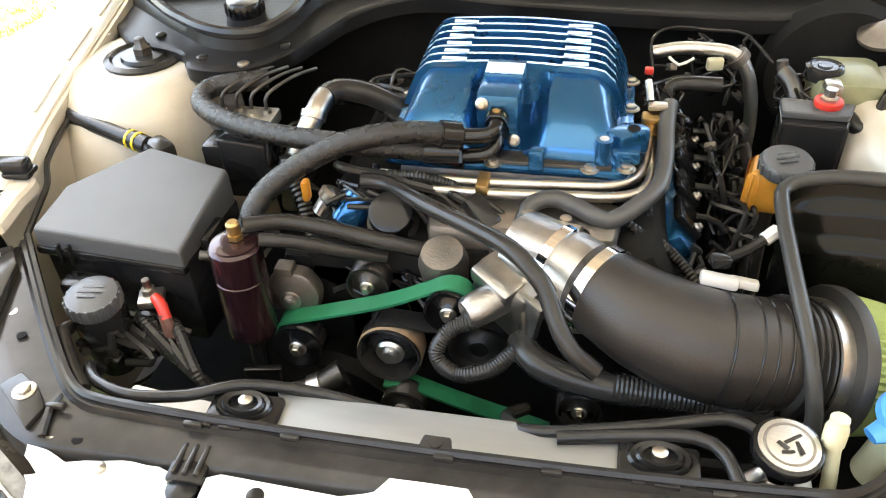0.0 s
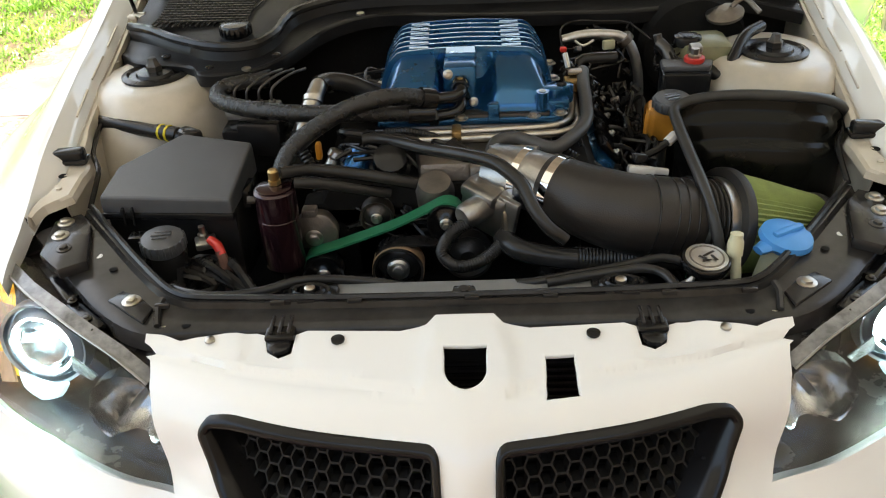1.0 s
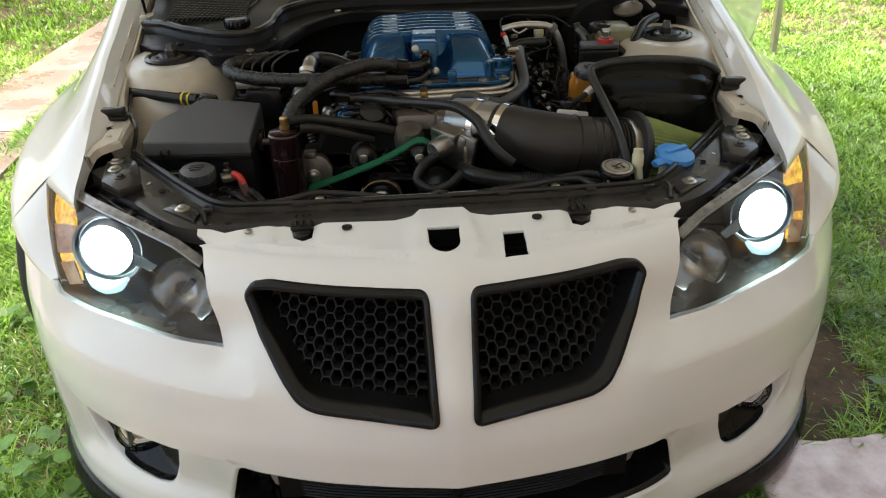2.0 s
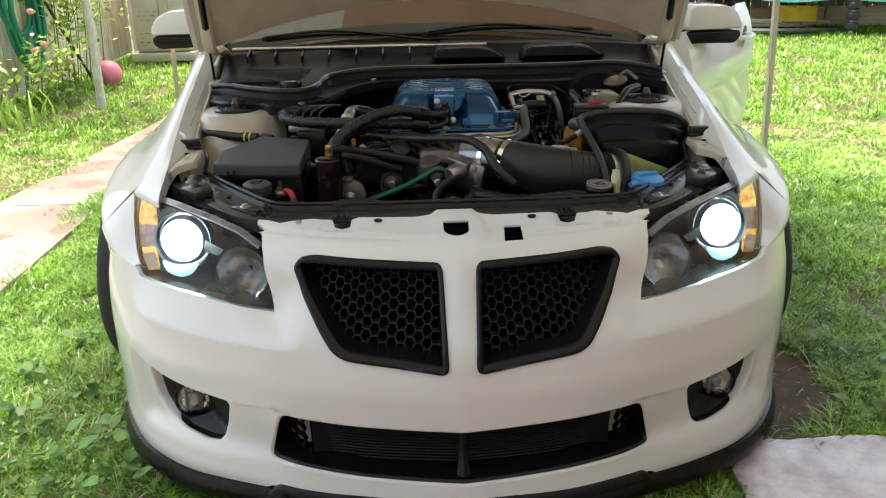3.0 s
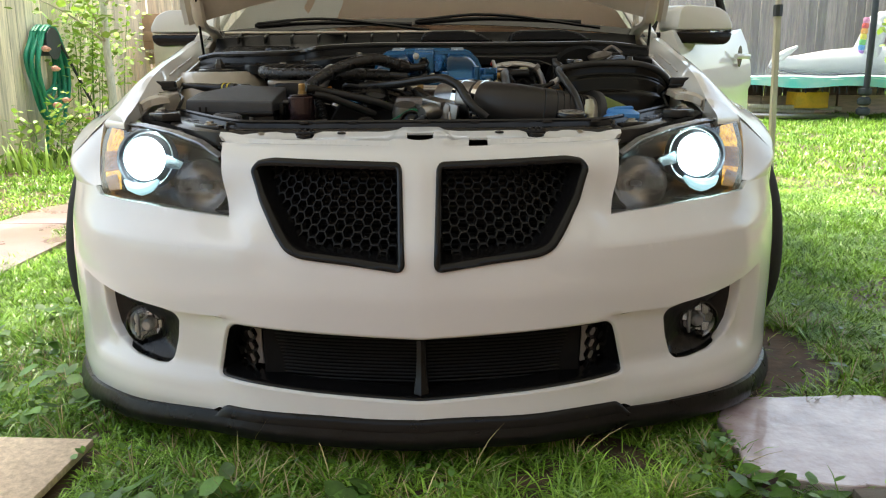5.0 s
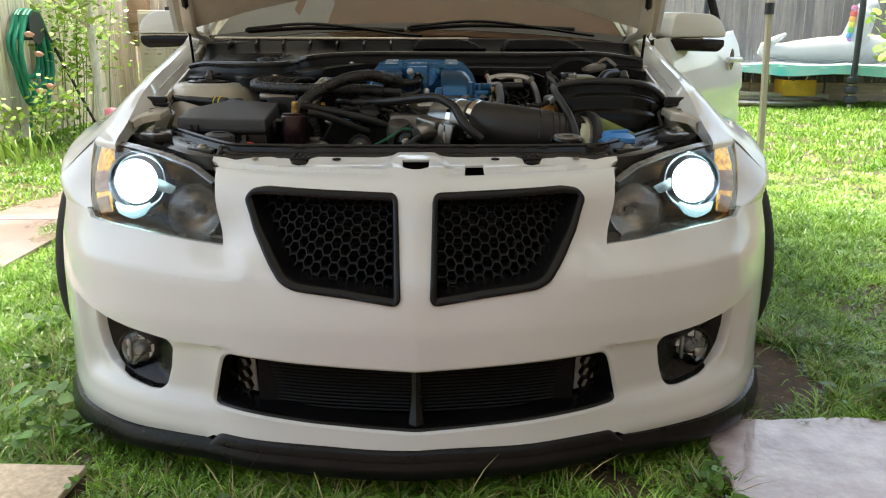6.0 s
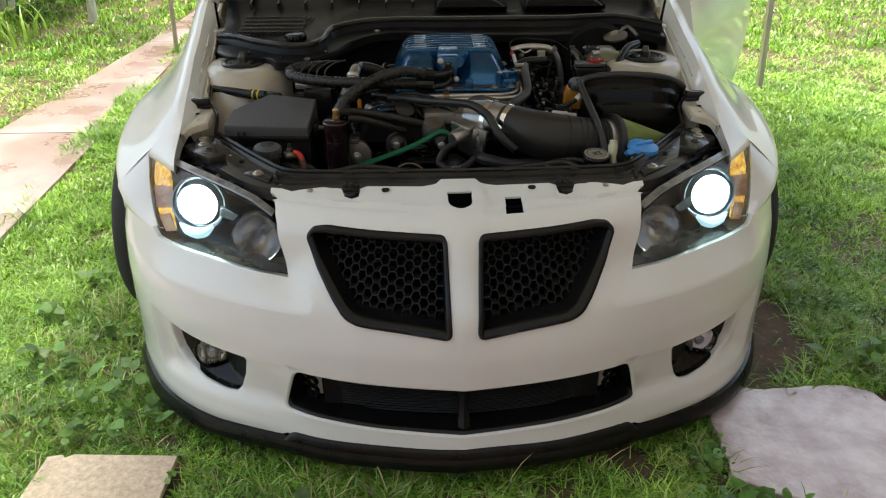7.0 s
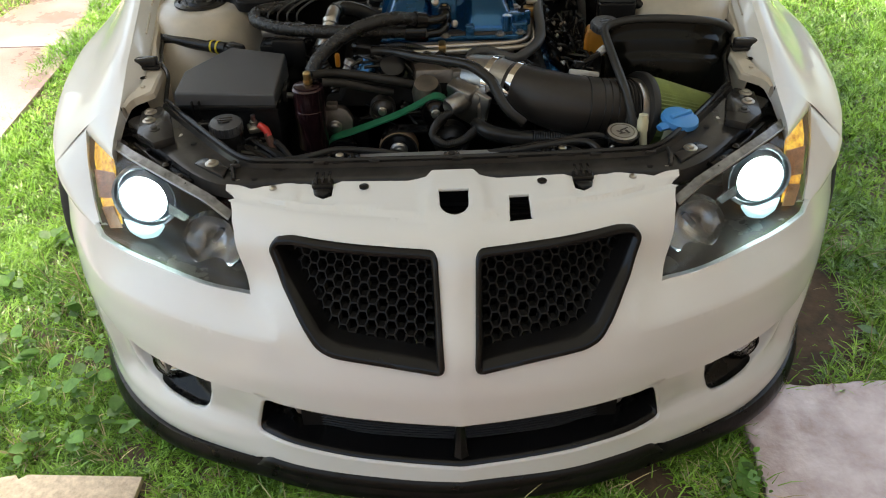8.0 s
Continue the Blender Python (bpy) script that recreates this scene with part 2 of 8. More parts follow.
def lathe(profile, at, axis=(0, 0, 1), seg=24, caps=True):
    """A turned form: (radius, height along the axis) from the place at."""
    bm, rings = bmesh.new(), []
    for r, h in profile:
        rings.append([bm.verts.new((r * math.cos(2 * math.pi * k / seg), r * math.sin(2 * math.pi * k / seg), h)) for k in range(seg)])
    for a, b in zip(rings, rings[1:]):
        for k in range(seg):
            bm.faces.new((a[k], a[(k + 1) % seg], b[(k + 1) % seg], b[k]))
    if caps:
        bm.faces.new(rings[0][::-1])
        bm.faces.new(rings[-1])
    bmesh.ops.recalc_face_normals(bm, faces=bm.faces)
    q = Vector(axis).to_track_quat("Z", "Y").to_matrix().to_4x4()
    return moved(bm, Matrix.Translation(at) @ q)


def loft(rings, close=True, cap=False):
    bm = bmesh.new()
    vs = [[bm.verts.new(p) for p in ring] for ring in rings]
    n = len(rings[0])
    for a, b in zip(vs, vs[1:]):
        for k in range(n if close else n - 1):
            bm.faces.new((a[k], a[(k + 1) % n], b[(k + 1) % n], b[k]))
    if cap:
        bm.faces.new(vs[0][::-1])
        bm.faces.new(vs[-1])
    bmesh.ops.recalc_face_normals(bm, faces=bm.faces)
    return bm


def thick(bm, t):
    """Give a sheet a thickness."""
    bmesh.ops.recalc_face_normals(bm, faces=bm.faces)
    bmesh.ops.solidify(bm, geom=bm.faces[:], thickness=t)
    return bm


def bolt(at, r=0.008, axis=(0, 0, 1), h=0.006):
    """A hexagonal head on a washer."""
    w = lathe([(r * 1.55, 0), (r * 1.55, h * 0.25), (r * 1.3, h * 0.4)], at, axis, 16)
    hd = lathe([(r, h * 0.3), (r, h), (r * 0.8, h * 1.15)], at, axis, 6)
    return join(w, hd)


def interp(x, xs, ys):
    """A smooth curve through points (monotone, so without overshoot)."""
    if x <= xs[0]:
        return ys[0]
    for i in range(len(xs) - 1):
        if x <= xs[i + 1]:
            h = xs[i + 1] - xs[i]
            s = [(ys[j + 1] - ys[j]) / (xs[j + 1] - xs[j]) for j in range(len(xs) - 1)]

            def slope(k):
                if k in (0, len(xs) - 1):
                    return s[0] if k == 0 else s[-1]
                return 0 if s[k - 1] * s[k] <= 0 else 2 * s[k - 1] * s[k] / (s[k - 1] + s[k])
            t = (x - xs[i]) / h
            return ((2 * t ** 3 - 3 * t * t + 1) * ys[i] + (t ** 3 - 2 * t * t + t) * h * slope(i)
                    + (3 * t * t - 2 * t ** 3) * ys[i + 1] + (t ** 3 - t * t) * h * slope(i + 1))
    return ys[-1]


def inside(p, poly):
    x, y = p
    hit = False
    for (x0, y0), (x1, y1) in zip(poly, poly[1:] + poly[:1]):
        if (y0 > y) != (y1 > y) and x < (x1 - x0) * (y - y0) / (y1 - y0) + x0:
            hit = not hit
    return hit


def near_edge(p, poly, d):
    q = Vector(p)
    for a, b in zip(poly, poly[1:] + poly[:1]):
        a, b = Vector(a), Vector(b)
        t = max(0, min(1, (q - a).dot(b - a) / max(1e-12, (b - a).length_squared)))
        if (a + (b - a) * t - q).length < d:
            return True
    return False


def rounded(poly, r, n=5):
    """A polygon with its corners rounded."""
    out = []
    k = len(poly)
    for i in range(k):
        p, a, b = Vector(poly[i]), Vector(poly[i - 1]), Vector(poly[(i + 1) % k])
        ra = min(r, (a - p).length * 0.45, (b - p).length * 0.45)
        s, e = p + (a - p).normalized() * ra, p + (b - p).normalized() * ra
        for j in range(n + 1):
            t = j / n
            out.append(tuple((1 - t) ** 2 * s + 2 * t * (1 - t) * p + t * t * e))
    return out


def dense(poly, step):
    out = []
    for a, b in zip(poly, poly[1:] + poly[:1]):
        k = max(1, int((Vector(b) - Vector(a)).length / step))
        out += [tuple(Vector(a).lerp(Vector(b), j / k)) for j in range(k)]
    return out


def panel(outline, holes, place, step, creases=()):
    """A sheet over a flat outline with holes, carried onto a curved surface by place(u, v)."""
    loops = [dense(outline, step)] + [dense(h, step * 0.7) for h in holes]
    pts, edges = [], []
    for lp in loops:
        k = len(pts)
        pts += lp
        edges += [(k + i, k + (i + 1) % len(lp)) for i in range(len(lp))]
    for line in creases:
        k = len(pts)
        fine = []
        for a, b in zip(line, line[1:]):
            m = max(1, round(math.hypot(b[0] - a[0], b[1] - a[1]) / (step * 0.7)))
            fine += [(a[0] + (b[0] - a[0]) * i / m, a[1] + (b[1] - a[1]) * i / m) for i in range(m)]
        fine.append(line[-1])
        pts += fine
        edges += [(k + i, k + i + 1) for i in range(len(fine) - 1)]
    us, vs = [p[0] for p in outline], [p[1] for p in outline]
    u = min(us)
    while u < max(us):
        v = min(vs)
        while v < max(vs):
            q = (u, v)
            if inside(q, outline) and not any(inside(q, h) for h in holes) and not any(near_edge(q, lp, step * 0.55) for lp in [outline] + holes):
                pts.append(q)
            v += step
        u += step
    vv, _, ff, *_ = geometry.delaunay_2d_cdt([Vector(p) for p in pts], edges, [], 0, 1e-6)
    bm = bmesh.new()
    bv = [bm.verts.new(place(*p)) for p in vv]
    for f in ff:
        c = sum((vv[i] for i in f), Vector((0, 0))) / len(f)
        if inside(c, outline) and not any(inside(c, h) for h in holes):
            bm.faces.new([bv[i] for i in f])
    for v in [v for v in bm.verts if not v.link_faces]:
        bm.verts.remove(v)
    return bm, loops


def lip(loop, place, depth, r=0.006, outward=1.0, inset=0.0):
    """The rounded edge of an opening, turned in by depth."""
    n = len(loop)
    rings = [[] for _ in range(6)]
    c = sum((Vector(p) for p in loop), Vector((0, 0))) / n
    for i in range(n):
        a, b, p = Vector(loop[i - 1]), Vector(loop[(i + 1) % n]), Vector(loop[i])
        d = (b - a).normalized()
        side = Vector((-d.y, d.x))
        if inside(tuple(p + side * 0.001), loop) is False:
            side = -side
        w = Vector(place(*p))
        e = 0.001
        du = Vector(place(p.x + e, p.y)) - Vector(place(p.x - e, p.y))
        dv = Vector(place(p.x, p.y + e)) - Vector(place(p.x, p.y - e))
        nn = du.cross(dv).normalized() * outward
        t = Vector(place(*(p + side * e))) - Vector(place(*(p - side * e)))
        t.normalize()
        for k, a2 in enumerate((0, 30, 60, 90)):
            rings[k].append(w + t * r * math.sin(radians(a2)) - nn * r * (1 - math.cos(radians(a2))))
        rings[4].append(w + t * (r + inset * 0.5) - nn * depth * 0.5)
        rings[5].append(w + t * (r + inset) - nn * depth)
    return loft(rings), rings[5]


def mirrored(bm):
    """The same form on the car's other side."""
    bmesh.ops.transform(bm, matrix=Matrix.Diagonal((-1, 1, 1, 1)), verts=bm.verts)
    bmesh.ops.reverse_faces(bm, faces=bm.faces)
    return bm


# ---- the car's front ----
CAR = thing("car", (0, 2.0, 0), "white sedan parked on grass with its bonnet open and headlights lit", "car")

PLAN_X = [0.0, 0.12, 0.24, 0.36, 0.49, 0.60, 0.68, 0.745, 0.80, 0.845, 0.875, 0.90]
PLAN_Y = [0.0, 0.012, 0.032, 0.068, 0.122, 0.178, 0.240, 0.312, 0.400, 0.500, 0.600, 0.70]
DEPTH_Z = [0.0, 0.06, 0.10, 0.14, 0.18, 0.27, 0.33, 0.39, 0.43, 0.47, 0.52, 0.57, 0.595, 0.605]
DEPTH_D = [0.03, 0.012, 0.0, 0.006, 0.006, 0.0, 0.0, 0.011, 0.026, 0.055, 0.087, 0.115, 0.138, 0.155]

plan = smooth_line([(x, y, 0) for x, y in zip(PLAN_X, PLAN_Y)], 0.004)
plan_u = [0.0]
for a, b in zip(plan, plan[1:]):
    plan_u.append(plan_u[-1] + (b - a).length)
PU, PX, PY = np.array(plan_u), np.array([p.x for p in plan]), np.array([p.y for p in plan])
ULEN = plan_u[-1]


# the crease over the fog lamps, and the shoulder below the headlights
CREASE_U, CREASE_Z = [0.335, 0.42, 0.508, 0.60, 0.69, 0.76, 0.81], [0.290, 0.289, 0.288, 0.297, 0.309, 0.321, 0.332]
SHOULDER = [(0.837, 0.421), (0.679, 0.425), (0.512, 0.419), (0.376, 0.420), (0.340, 0.424), (0.331, 0.439), (0.353, 0.461), (0.380, 0.474)]


def ramp(x):
    x = max(0.0, min(1.0, x))
    return x * x * (3 - 2 * x)


def relief(a, z):
    """Pressed-in shape of the bumper skin: deeper is plus."""
    d = 0.0
    if 0.335 < a < 0.82 and 0.12 < z < 0.34:
        zc = float(np.interp(a, CREASE_U, CREASE_Z))
        d += 0.022 * max(0, min(1, (zc - z) / 0.006)) * ramp((a - 0.335) / 0.15) * ramp((0.832 - a) / 0.05) * ramp((z - 0.138) / 0.04)
    if 0.28 < a < 0.90 and 0.35 < z < 0.50:
        best, side = 9, 0
        for (x0, y0), (x1, y1) in zip(SHOULDER, SHOULDER[1:]):
            ex, ey = x1 - x0, y1 - y0
            k = max(0, min(1, ((a - x0) * ex + (z - y0) * ey) / (ex * ex + ey * ey)))
            px, py = a - x0 - k * ex, z - y0 - k * ey
            q = math.hypot(px, py)
            if q < best:
                best, side = q, ex * py - ey * px
        d -= 0.0065 * max(0, 1 - best / (0.028 if side < 0 else 0.06)) ** 1.3 * ramp((0.84 - a) / 0.12) * ramp((0.485 - z) / 0.02)
    return d


def fold(a):
    """Where the pressed fold of the top cover runs, as a share of its depth."""
    return float(np.interp(a, [0.0, 0.055, 0.175, 0.235, 0.355, 0.437, 0.50], [0.04, 0.10, 0.25, 0.30, 0.30, 0.42, 0.46]))


def surf(u, z, off=0.0):
    """The skin of the nose: u along its plan from the middle, z its height; above 0.605 the flat top cover."""
    s = -1 if u < 0 else 1
    a = min(abs(u), ULEN - 0.002)
    x, y = float(np.interp(a, PU, PX)), float(np.interp(a, PU, PY))
    x2, y2 = float(np.interp(a + 0.002, PU, PX)), float(np.interp(a + 0.002, PU, PY))
    t = Vector((x2 - x, y2 - y)).normalized()
    n = Vector((-t.y, t.x))
    if a < 0.08:
        n = n.lerp(Vector((0, 1)), 1 - a / 0.08).normalized()
    zz = min(z, 0.605)
    d = interp(zz, DEPTH_Z, DEPTH_D) * (1 - 0.72 * max(0, min(1, (a - 0.64) / 0.36)))
    d += 0.005 * math.exp(-((a - 0.42) / 0.05) ** 2) * max(0, 1 - abs(zz - 0.15) / 0.09)
    d -= 0.010 * math.exp(-((a - 0.0) / 0.045) ** 2) * max(0, min(1, (zz - 0.36) / 0.1)) * max(0, min(1, (0.60 - zz) / 0.05))
    d += relief(a, zz) + 0.020 * math.exp(-((a - 0.41) / 0.06) ** 2) * ramp((zz - 0.425) / 0.05) * ramp((0.57 - zz) / 0.08)
    q = Vector((x, y)) + n * (d + off)
    h = zz
    if z > 0.605:
        k = (z - 0.605) / 0.09
        q = q.lerp(Vector((q.x * (1 + 0.02 * k), 0.288)), k)
        h = 0.605 + 0.014 * k ** 0.6 - 0.006 * math.sin(math.pi * k) * (1 if a > 0.07 else 0.2) - off
        h += 0.0075 * ramp((k - fold(a)) / 0.075) + 0.0045 * ramp((0.062 - a) / 0.006) * ramp((k - 0.62) / 0.1)
        h -= 0.003 * ramp((a - 0.246) / 0.008) * ramp((0.342 - a) / 0.008) * ramp((k - 0.30) / 0.2)
    return Vector((s * q.x, q.y, h))


def find_u(x, z):
    lo, hi = 0.0, ULEN
    for _ in range(40):
        m = (lo + hi) / 2
        if surf(m, z).x < abs(x):
            lo = m
        else:
            hi = m
    return math.copysign(lo, x)


def on(pts):
    """Places (x, z) on the skin as (u, z)."""
    return [(find_u(x, z), z) for x, z in pts]


def flip(poly):
    return [(-u, v) for u, v in poly[::-1]]


def shrink(poly, d):
    """The outline moved in by d along its own normals (out: minus)."""
    n = len(poly)
    turn = sum(poly[i][0] * poly[(i + 1) % n][1] - poly[(i + 1) % n][0] * poly[i][1] for i in range(n))
    out = []
    for i in range(n):
        a, b = Vector(poly[i - 2]), Vector(poly[(i + 2) % n])
        t = (b - a).normalized() * (1 if turn > 0 else -1)
        out.append((poly[i][0] - t.y * d, poly[i][1] + t.x * d))
    return out


# half outline from the bottom middle round to the top middle
UARCH = float(np.interp(0.565, PY, PU))
half = [(0, 0.105)] + on([(0.2, 0.103), (0.405, 0.098), (0.425, 0.086), (0.6, 0.07), (0.74, 0.056)])
half += [(UARCH, 0.045), (UARCH, 0.12), (UARCH - 0.012, 0.25), (UARCH - 0.006, 0.40), (UARCH + 0.02, 0.505)]
half += on([(0.715, 0.505), (0.70, 0.491), (0.62, 0.487), (0.53, 0.483), (0.45, 0.4775), (0.377, 0.4705)])
half += on([(0.392, 0.53), (0.400, 0.575), (0.405, 0.600)])
ue, UC = find_u(0.405, 0.605), find_u(0.236, 0.605)
half += [(ue + 0.012, 0.625), (ue - 0.004, 0.645), (ue + 0.012, 0.668), (ue + 0.006, 0.695), (ue - 0.02, 0.690), (ue - 0.045, 0.676), (ue - 0.07, 0.684),
         (ue - 0.12, 0.692)] + [(UC + o, v) for o, v in ((0.038, 0.693), (0.025, 0.690), (0.019, 0.664), (0.0, 0.656), (-0.019, 0.664), (-0.025, 0.690), (-0.044, 0.693))] + [(0.10, 0.690), (0.06, 0.696), (0.045, 0.706)]
outline = half + [(-u, v) for u, v in half[::-1] if u > 0]

GRILLE = rounded(on([(0.327, 0.562), (0.308, 0.511), (0.269, 0.455), (0.247, 0.427), (0.224, 0.4175), (0.128, 0.4085), (0.032, 0.396), (0.038, 0.574), (0.29, 0.579), (0.318, 0.574)]), 0.012)
GRILLE = shrink(dense(GRILLE, 0.012), -0.003)
LOWER = rounded(on([(0.372, 0.276), (0.408, 0.160), (0.2, 0.148), (0.0, 0.140), (-0.2, 0.148), (-0.408, 0.160), (-0.372, 0.276), (-0.18, 0.270), (0.0, 0.264), (0.18, 0.270)]), 0.022)
LOWER = shrink(dense(LOWER, 0.012), -0.006)
FOG = rounded([(0.780, 0.304), (0.69, 0.296), (0.581, 0.286), (0.532, 0.276), (0.518, 0.262), (0.528, 0.218), (0.545, 0.176), (0.558, 0.165), (0.588, 0.163), (0.660, 0.168), (0.732, 0.184), (0.762, 0.209), (0.774, 0.25)], 0.008)
FOG = shrink(dense(FOG, 0.012), -0.003)
LATCH = [(-0.0345, 0.668), (0.0345, 0.668), (0.0345, 0.648)] + [(0.0345 * math.cos(a), 0.644 - 0.024 * math.sin(a)) for a in np.linspace(0.15, 2.99, 11)] + [(-0.0345, 0.648)]
SLOT = [(0.118, 0.658), (0.159, 0.658), (0.161, 0.632), (0.161, 0.606), (0.114, 0.606), (0.116, 0.632)]
FOLDS = [[(s * a, 0.605 + 0.09 * (fold(a) + o)) for a in (0.06, 0.09) + ((0.14, 0.19) if s < 0 else ())] for s in (-1, 1) for o in (0, 0.075)]
FOLDS += [[(s * a, 0.605 + 0.09 * (fold(a) + o)) for a in (0.19, 0.24, 0.30, 0.36, 0.42)] for s in (-1, 1) for o in (0, 0.075)]
FOLDS += [[(s * a, 0.650), (s * a, 0.656)] for s in (-1, 1) for a in (0.246, 0.254, 0.334, 0.342)]
bm, loops = panel(outline, [GRILLE, flip(GRILLE), LOWER, FOG, flip(FOG), LATCH, SLOT], surf, 0.012, [list(zip([s * u for u in CREASE_U], [z - o for z in CREASE_Z])) for s in (1, -1) for o in (0, 0.006)]
                  + [[(s * u, z) for u, z in SHOULDER] for s in (1, -1)] + FOLDS)
rim = []
for lp, depth, inset in ((loops[1], 0.006, 0.0), (loops[2], 0.006, 0.0), (loops[3], 0.009, 0.0), (loops[4], 0.022, 0.002), (loops[5], 0.022, 0.002), (loops[6], 0.006, 0.0), (loops[7], 0.006, 0.0)):
    b2, _ = lip(lp, surf, depth, 0.006 if depth > 0.006 else 0.0028, 1.0, inset)
    rim.append(b2)
back = [[surf(u, v) for u, v in loops[0]], [surf(u, v, 0.010) for u, v in loops[0]]]
BUMPER = part("bumper", join(bm, *rim, loft(back)), M_PAINT, CAR, "glossy white front bumper cover with twin grille openings", angle=50)

# small fixings along the top cover
for s in (-1, 1):
    p = surf(s * find_u(0.327, 0.605), 0.678)
    part("screw", lathe([(0.007, 0), (0.007, 0.003), (0.004, 0.005)], p, seg=12), M_STEEL, BUMPER)
    p = surf(s * find_u(0.161, 0.605), 0.680)
    part("push_clip", lathe([(0.009, 0), (0.009, 0.003), (0.005, 0.004)], p, seg=12), M_BLACK, BUMPER)
    c = surf(s * UC, 0.69)
    clip = part("retaining_clip", join(box((c.x, 0.292, 0.622), (0.040, 0.04, 0.010), 0.004), lathe([(0.016, -0.004), (0.016, 0.002), (0.013, 0.004)], (c.x, 0.268, 0.6175), seg=16)), M_BLACK, BUMPER)
    for k in (-1, 0, 1):
        part("clip_rib", box((c.x + k * 0.012, 0.296, 0.6285), (0.005, 0.036, 0.006), 0.0015), M_BEAM, clip)


# ---- grilles ----
def hexmesh(poly, off, size, width, depth, place=surf):
    """Honeycomb walls inside an outline on the skin."""
    bm = bmesh.new()
    us, vs = [p[0] for p in poly], [p[1] for p in poly]
    done = set()
    c0 = int(min(us) / (1.5 * size)) - 1
    c1 = int(max(us) / (1.5 * size)) + 1
    r0 = int(min(vs) / (math.sqrt(3) * size)) - 1
    r1 = int(max(vs) / (math.sqrt(3) * size)) + 1
    for c in range(c0, c1 + 1):
        for r in range(r0, r1 + 1):
            cu, cv = 1.5 * size * c, math.sqrt(3) * size * (r + 0.5 * (c % 2))
            hexa = [(cu + size * math.cos(radians(60 * k)), cv + size * math.sin(radians(60 * k))) for k in range(6)]
            for k in range(6):
                a, b = hexa[k], hexa[(k + 1) % 6]
                key = tuple(sorted(((round(a[0], 4), round(a[1], 4)), (round(b[0], 4), round(b[1], 4)))))
                if key in done or not (inside(a, poly) or inside(b, poly)):
                    continue
                done.add(key)
                d = (Vector(b) - Vector(a)).normalized()
                w = Vector((-d.y, d.x)) * width / 2
                vv = []
                for o in (off, off + depth):
                    for p, sgn in ((a, 1), (b, 1), (b, -1), (a, -1)):
                        q = Vector(p) + w * sgn
                        vv.append(bm.verts.new(place(q.x, q.y, o)))
                for f in ((0, 1, 2, 3), (4, 7, 6, 5), (0, 4, 5, 1), (2, 6, 7, 3)):
                    bm.faces.new([vv[i] for i in f])
    bmesh.ops.recalc_face_normals(bm, faces=bm.faces)
    return bm




for s, poly in ((1, GRILLE), (-1, flip(GRILLE))):
    lp = dense(poly, 0.012)
    rings = []
    for k, (d, off) in enumerate(((-0.0035, 0.003), (-0.003, -0.0045), (0.0005, -0.0075), (0.006, -0.006), (0.0105, -0.001), (0.0125, 0.016), (0.020, 0.058))):
        rings.append([surf(u, v, off) for u, v in shrink(lp, d)])
    g = part("grille_frame", loft(rings), M_TRIM, BUMPER, "gloss black grille surround", angle=60)
    part("honeycomb_mesh", hexmesh(shrink(lp, 0.016), 0.040, 0.0124, 0.0024, 0.016), M_MESH, BUMPER, "black plastic honeycomb grille mesh", flat=True)

# lower opening: side honeycomb, horizontal fins and a middle post
low = dense(LOWER, 0.012)
rings = [[surf(u, v, off) for u, v in shrink(low, d)] for d, off in ((0.0052, 0.005), (0.008, 0.006), (0.012, 0.02), (0.016, 0.085))]
part("lower_grille_frame", loft(rings), M_TRIM, BUMPER, "matt black lower grille surround", angle=60)
for s in (-1, 1):
    side = [(s * 0.348, 0.165), (s * 0.418, 0.165), (s * 0.410, 0.270), (s * 0.348, 0.270)]
    part("side_mesh", hexmesh(on(side), 0.045, 0.0145, 0.0036, 0.012), M_TRIM, BUMPER, "small black honeycomb", flat=True)
    # pale sheet stands in for daylight seen through the side mesh
    part("side_light_sheet", thick(loft([[surf(s * find_u(x, 0.22), z, 0.066) for x in (0.344, 0.372, 0.400)] for z in (0.172, 0.266)], False), 0.003), M_PALE, CAR, "pale sheet standing for daylight behind the mesh")
for i in range(15):
    z = 0.157 + i * 0.0073
    part("cooler_fin", tube([surf(u, z, 0.062) for u in np.linspace(-0.342, 0.342, 15)], 0.0022, 5, smooth=False), M_FIN, BUMPER)
# near-black sheet and core stand in for shade behind the lower opening
part("grille_backing", thick(loft([[surf(u, z, 0.10) for u in np.linspace(-0.43, 0.43, 25)] for z in (0.12, 0.2, 0.29)], False), 0.004), M_VOID, BUMPER, "near-black sheet standing for the shade behind the lower grille")
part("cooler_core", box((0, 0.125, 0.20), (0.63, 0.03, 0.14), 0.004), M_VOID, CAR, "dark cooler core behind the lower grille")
part("centre_post", loft([[surf(-w, z, o), surf(0, z, o - 0.006), surf(w, z, o), surf(w, z, o + 0.05), surf(-w, z, o + 0.05)] for z, w, o in ((0.14, 0.016, 0.020), (0.17, 0.011, 0.036), (0.21, 0.009, 0.050), (0.268, 0.009, 0.056))], cap=True), M_CHIN, BUMPER)

# radiator behind the grilles
COND = part("condenser", box((0, 0.285, 0.44), (0.72, 0.02, 0.33), 0.004), M_VOID, CAR, "black condenser behind the grille")
for i in range(24):
    part("condenser_tube", box((0, 0.272, 0.30 + i * 0.012), (0.70, 0.006, 0.004)), M_FIN, COND)

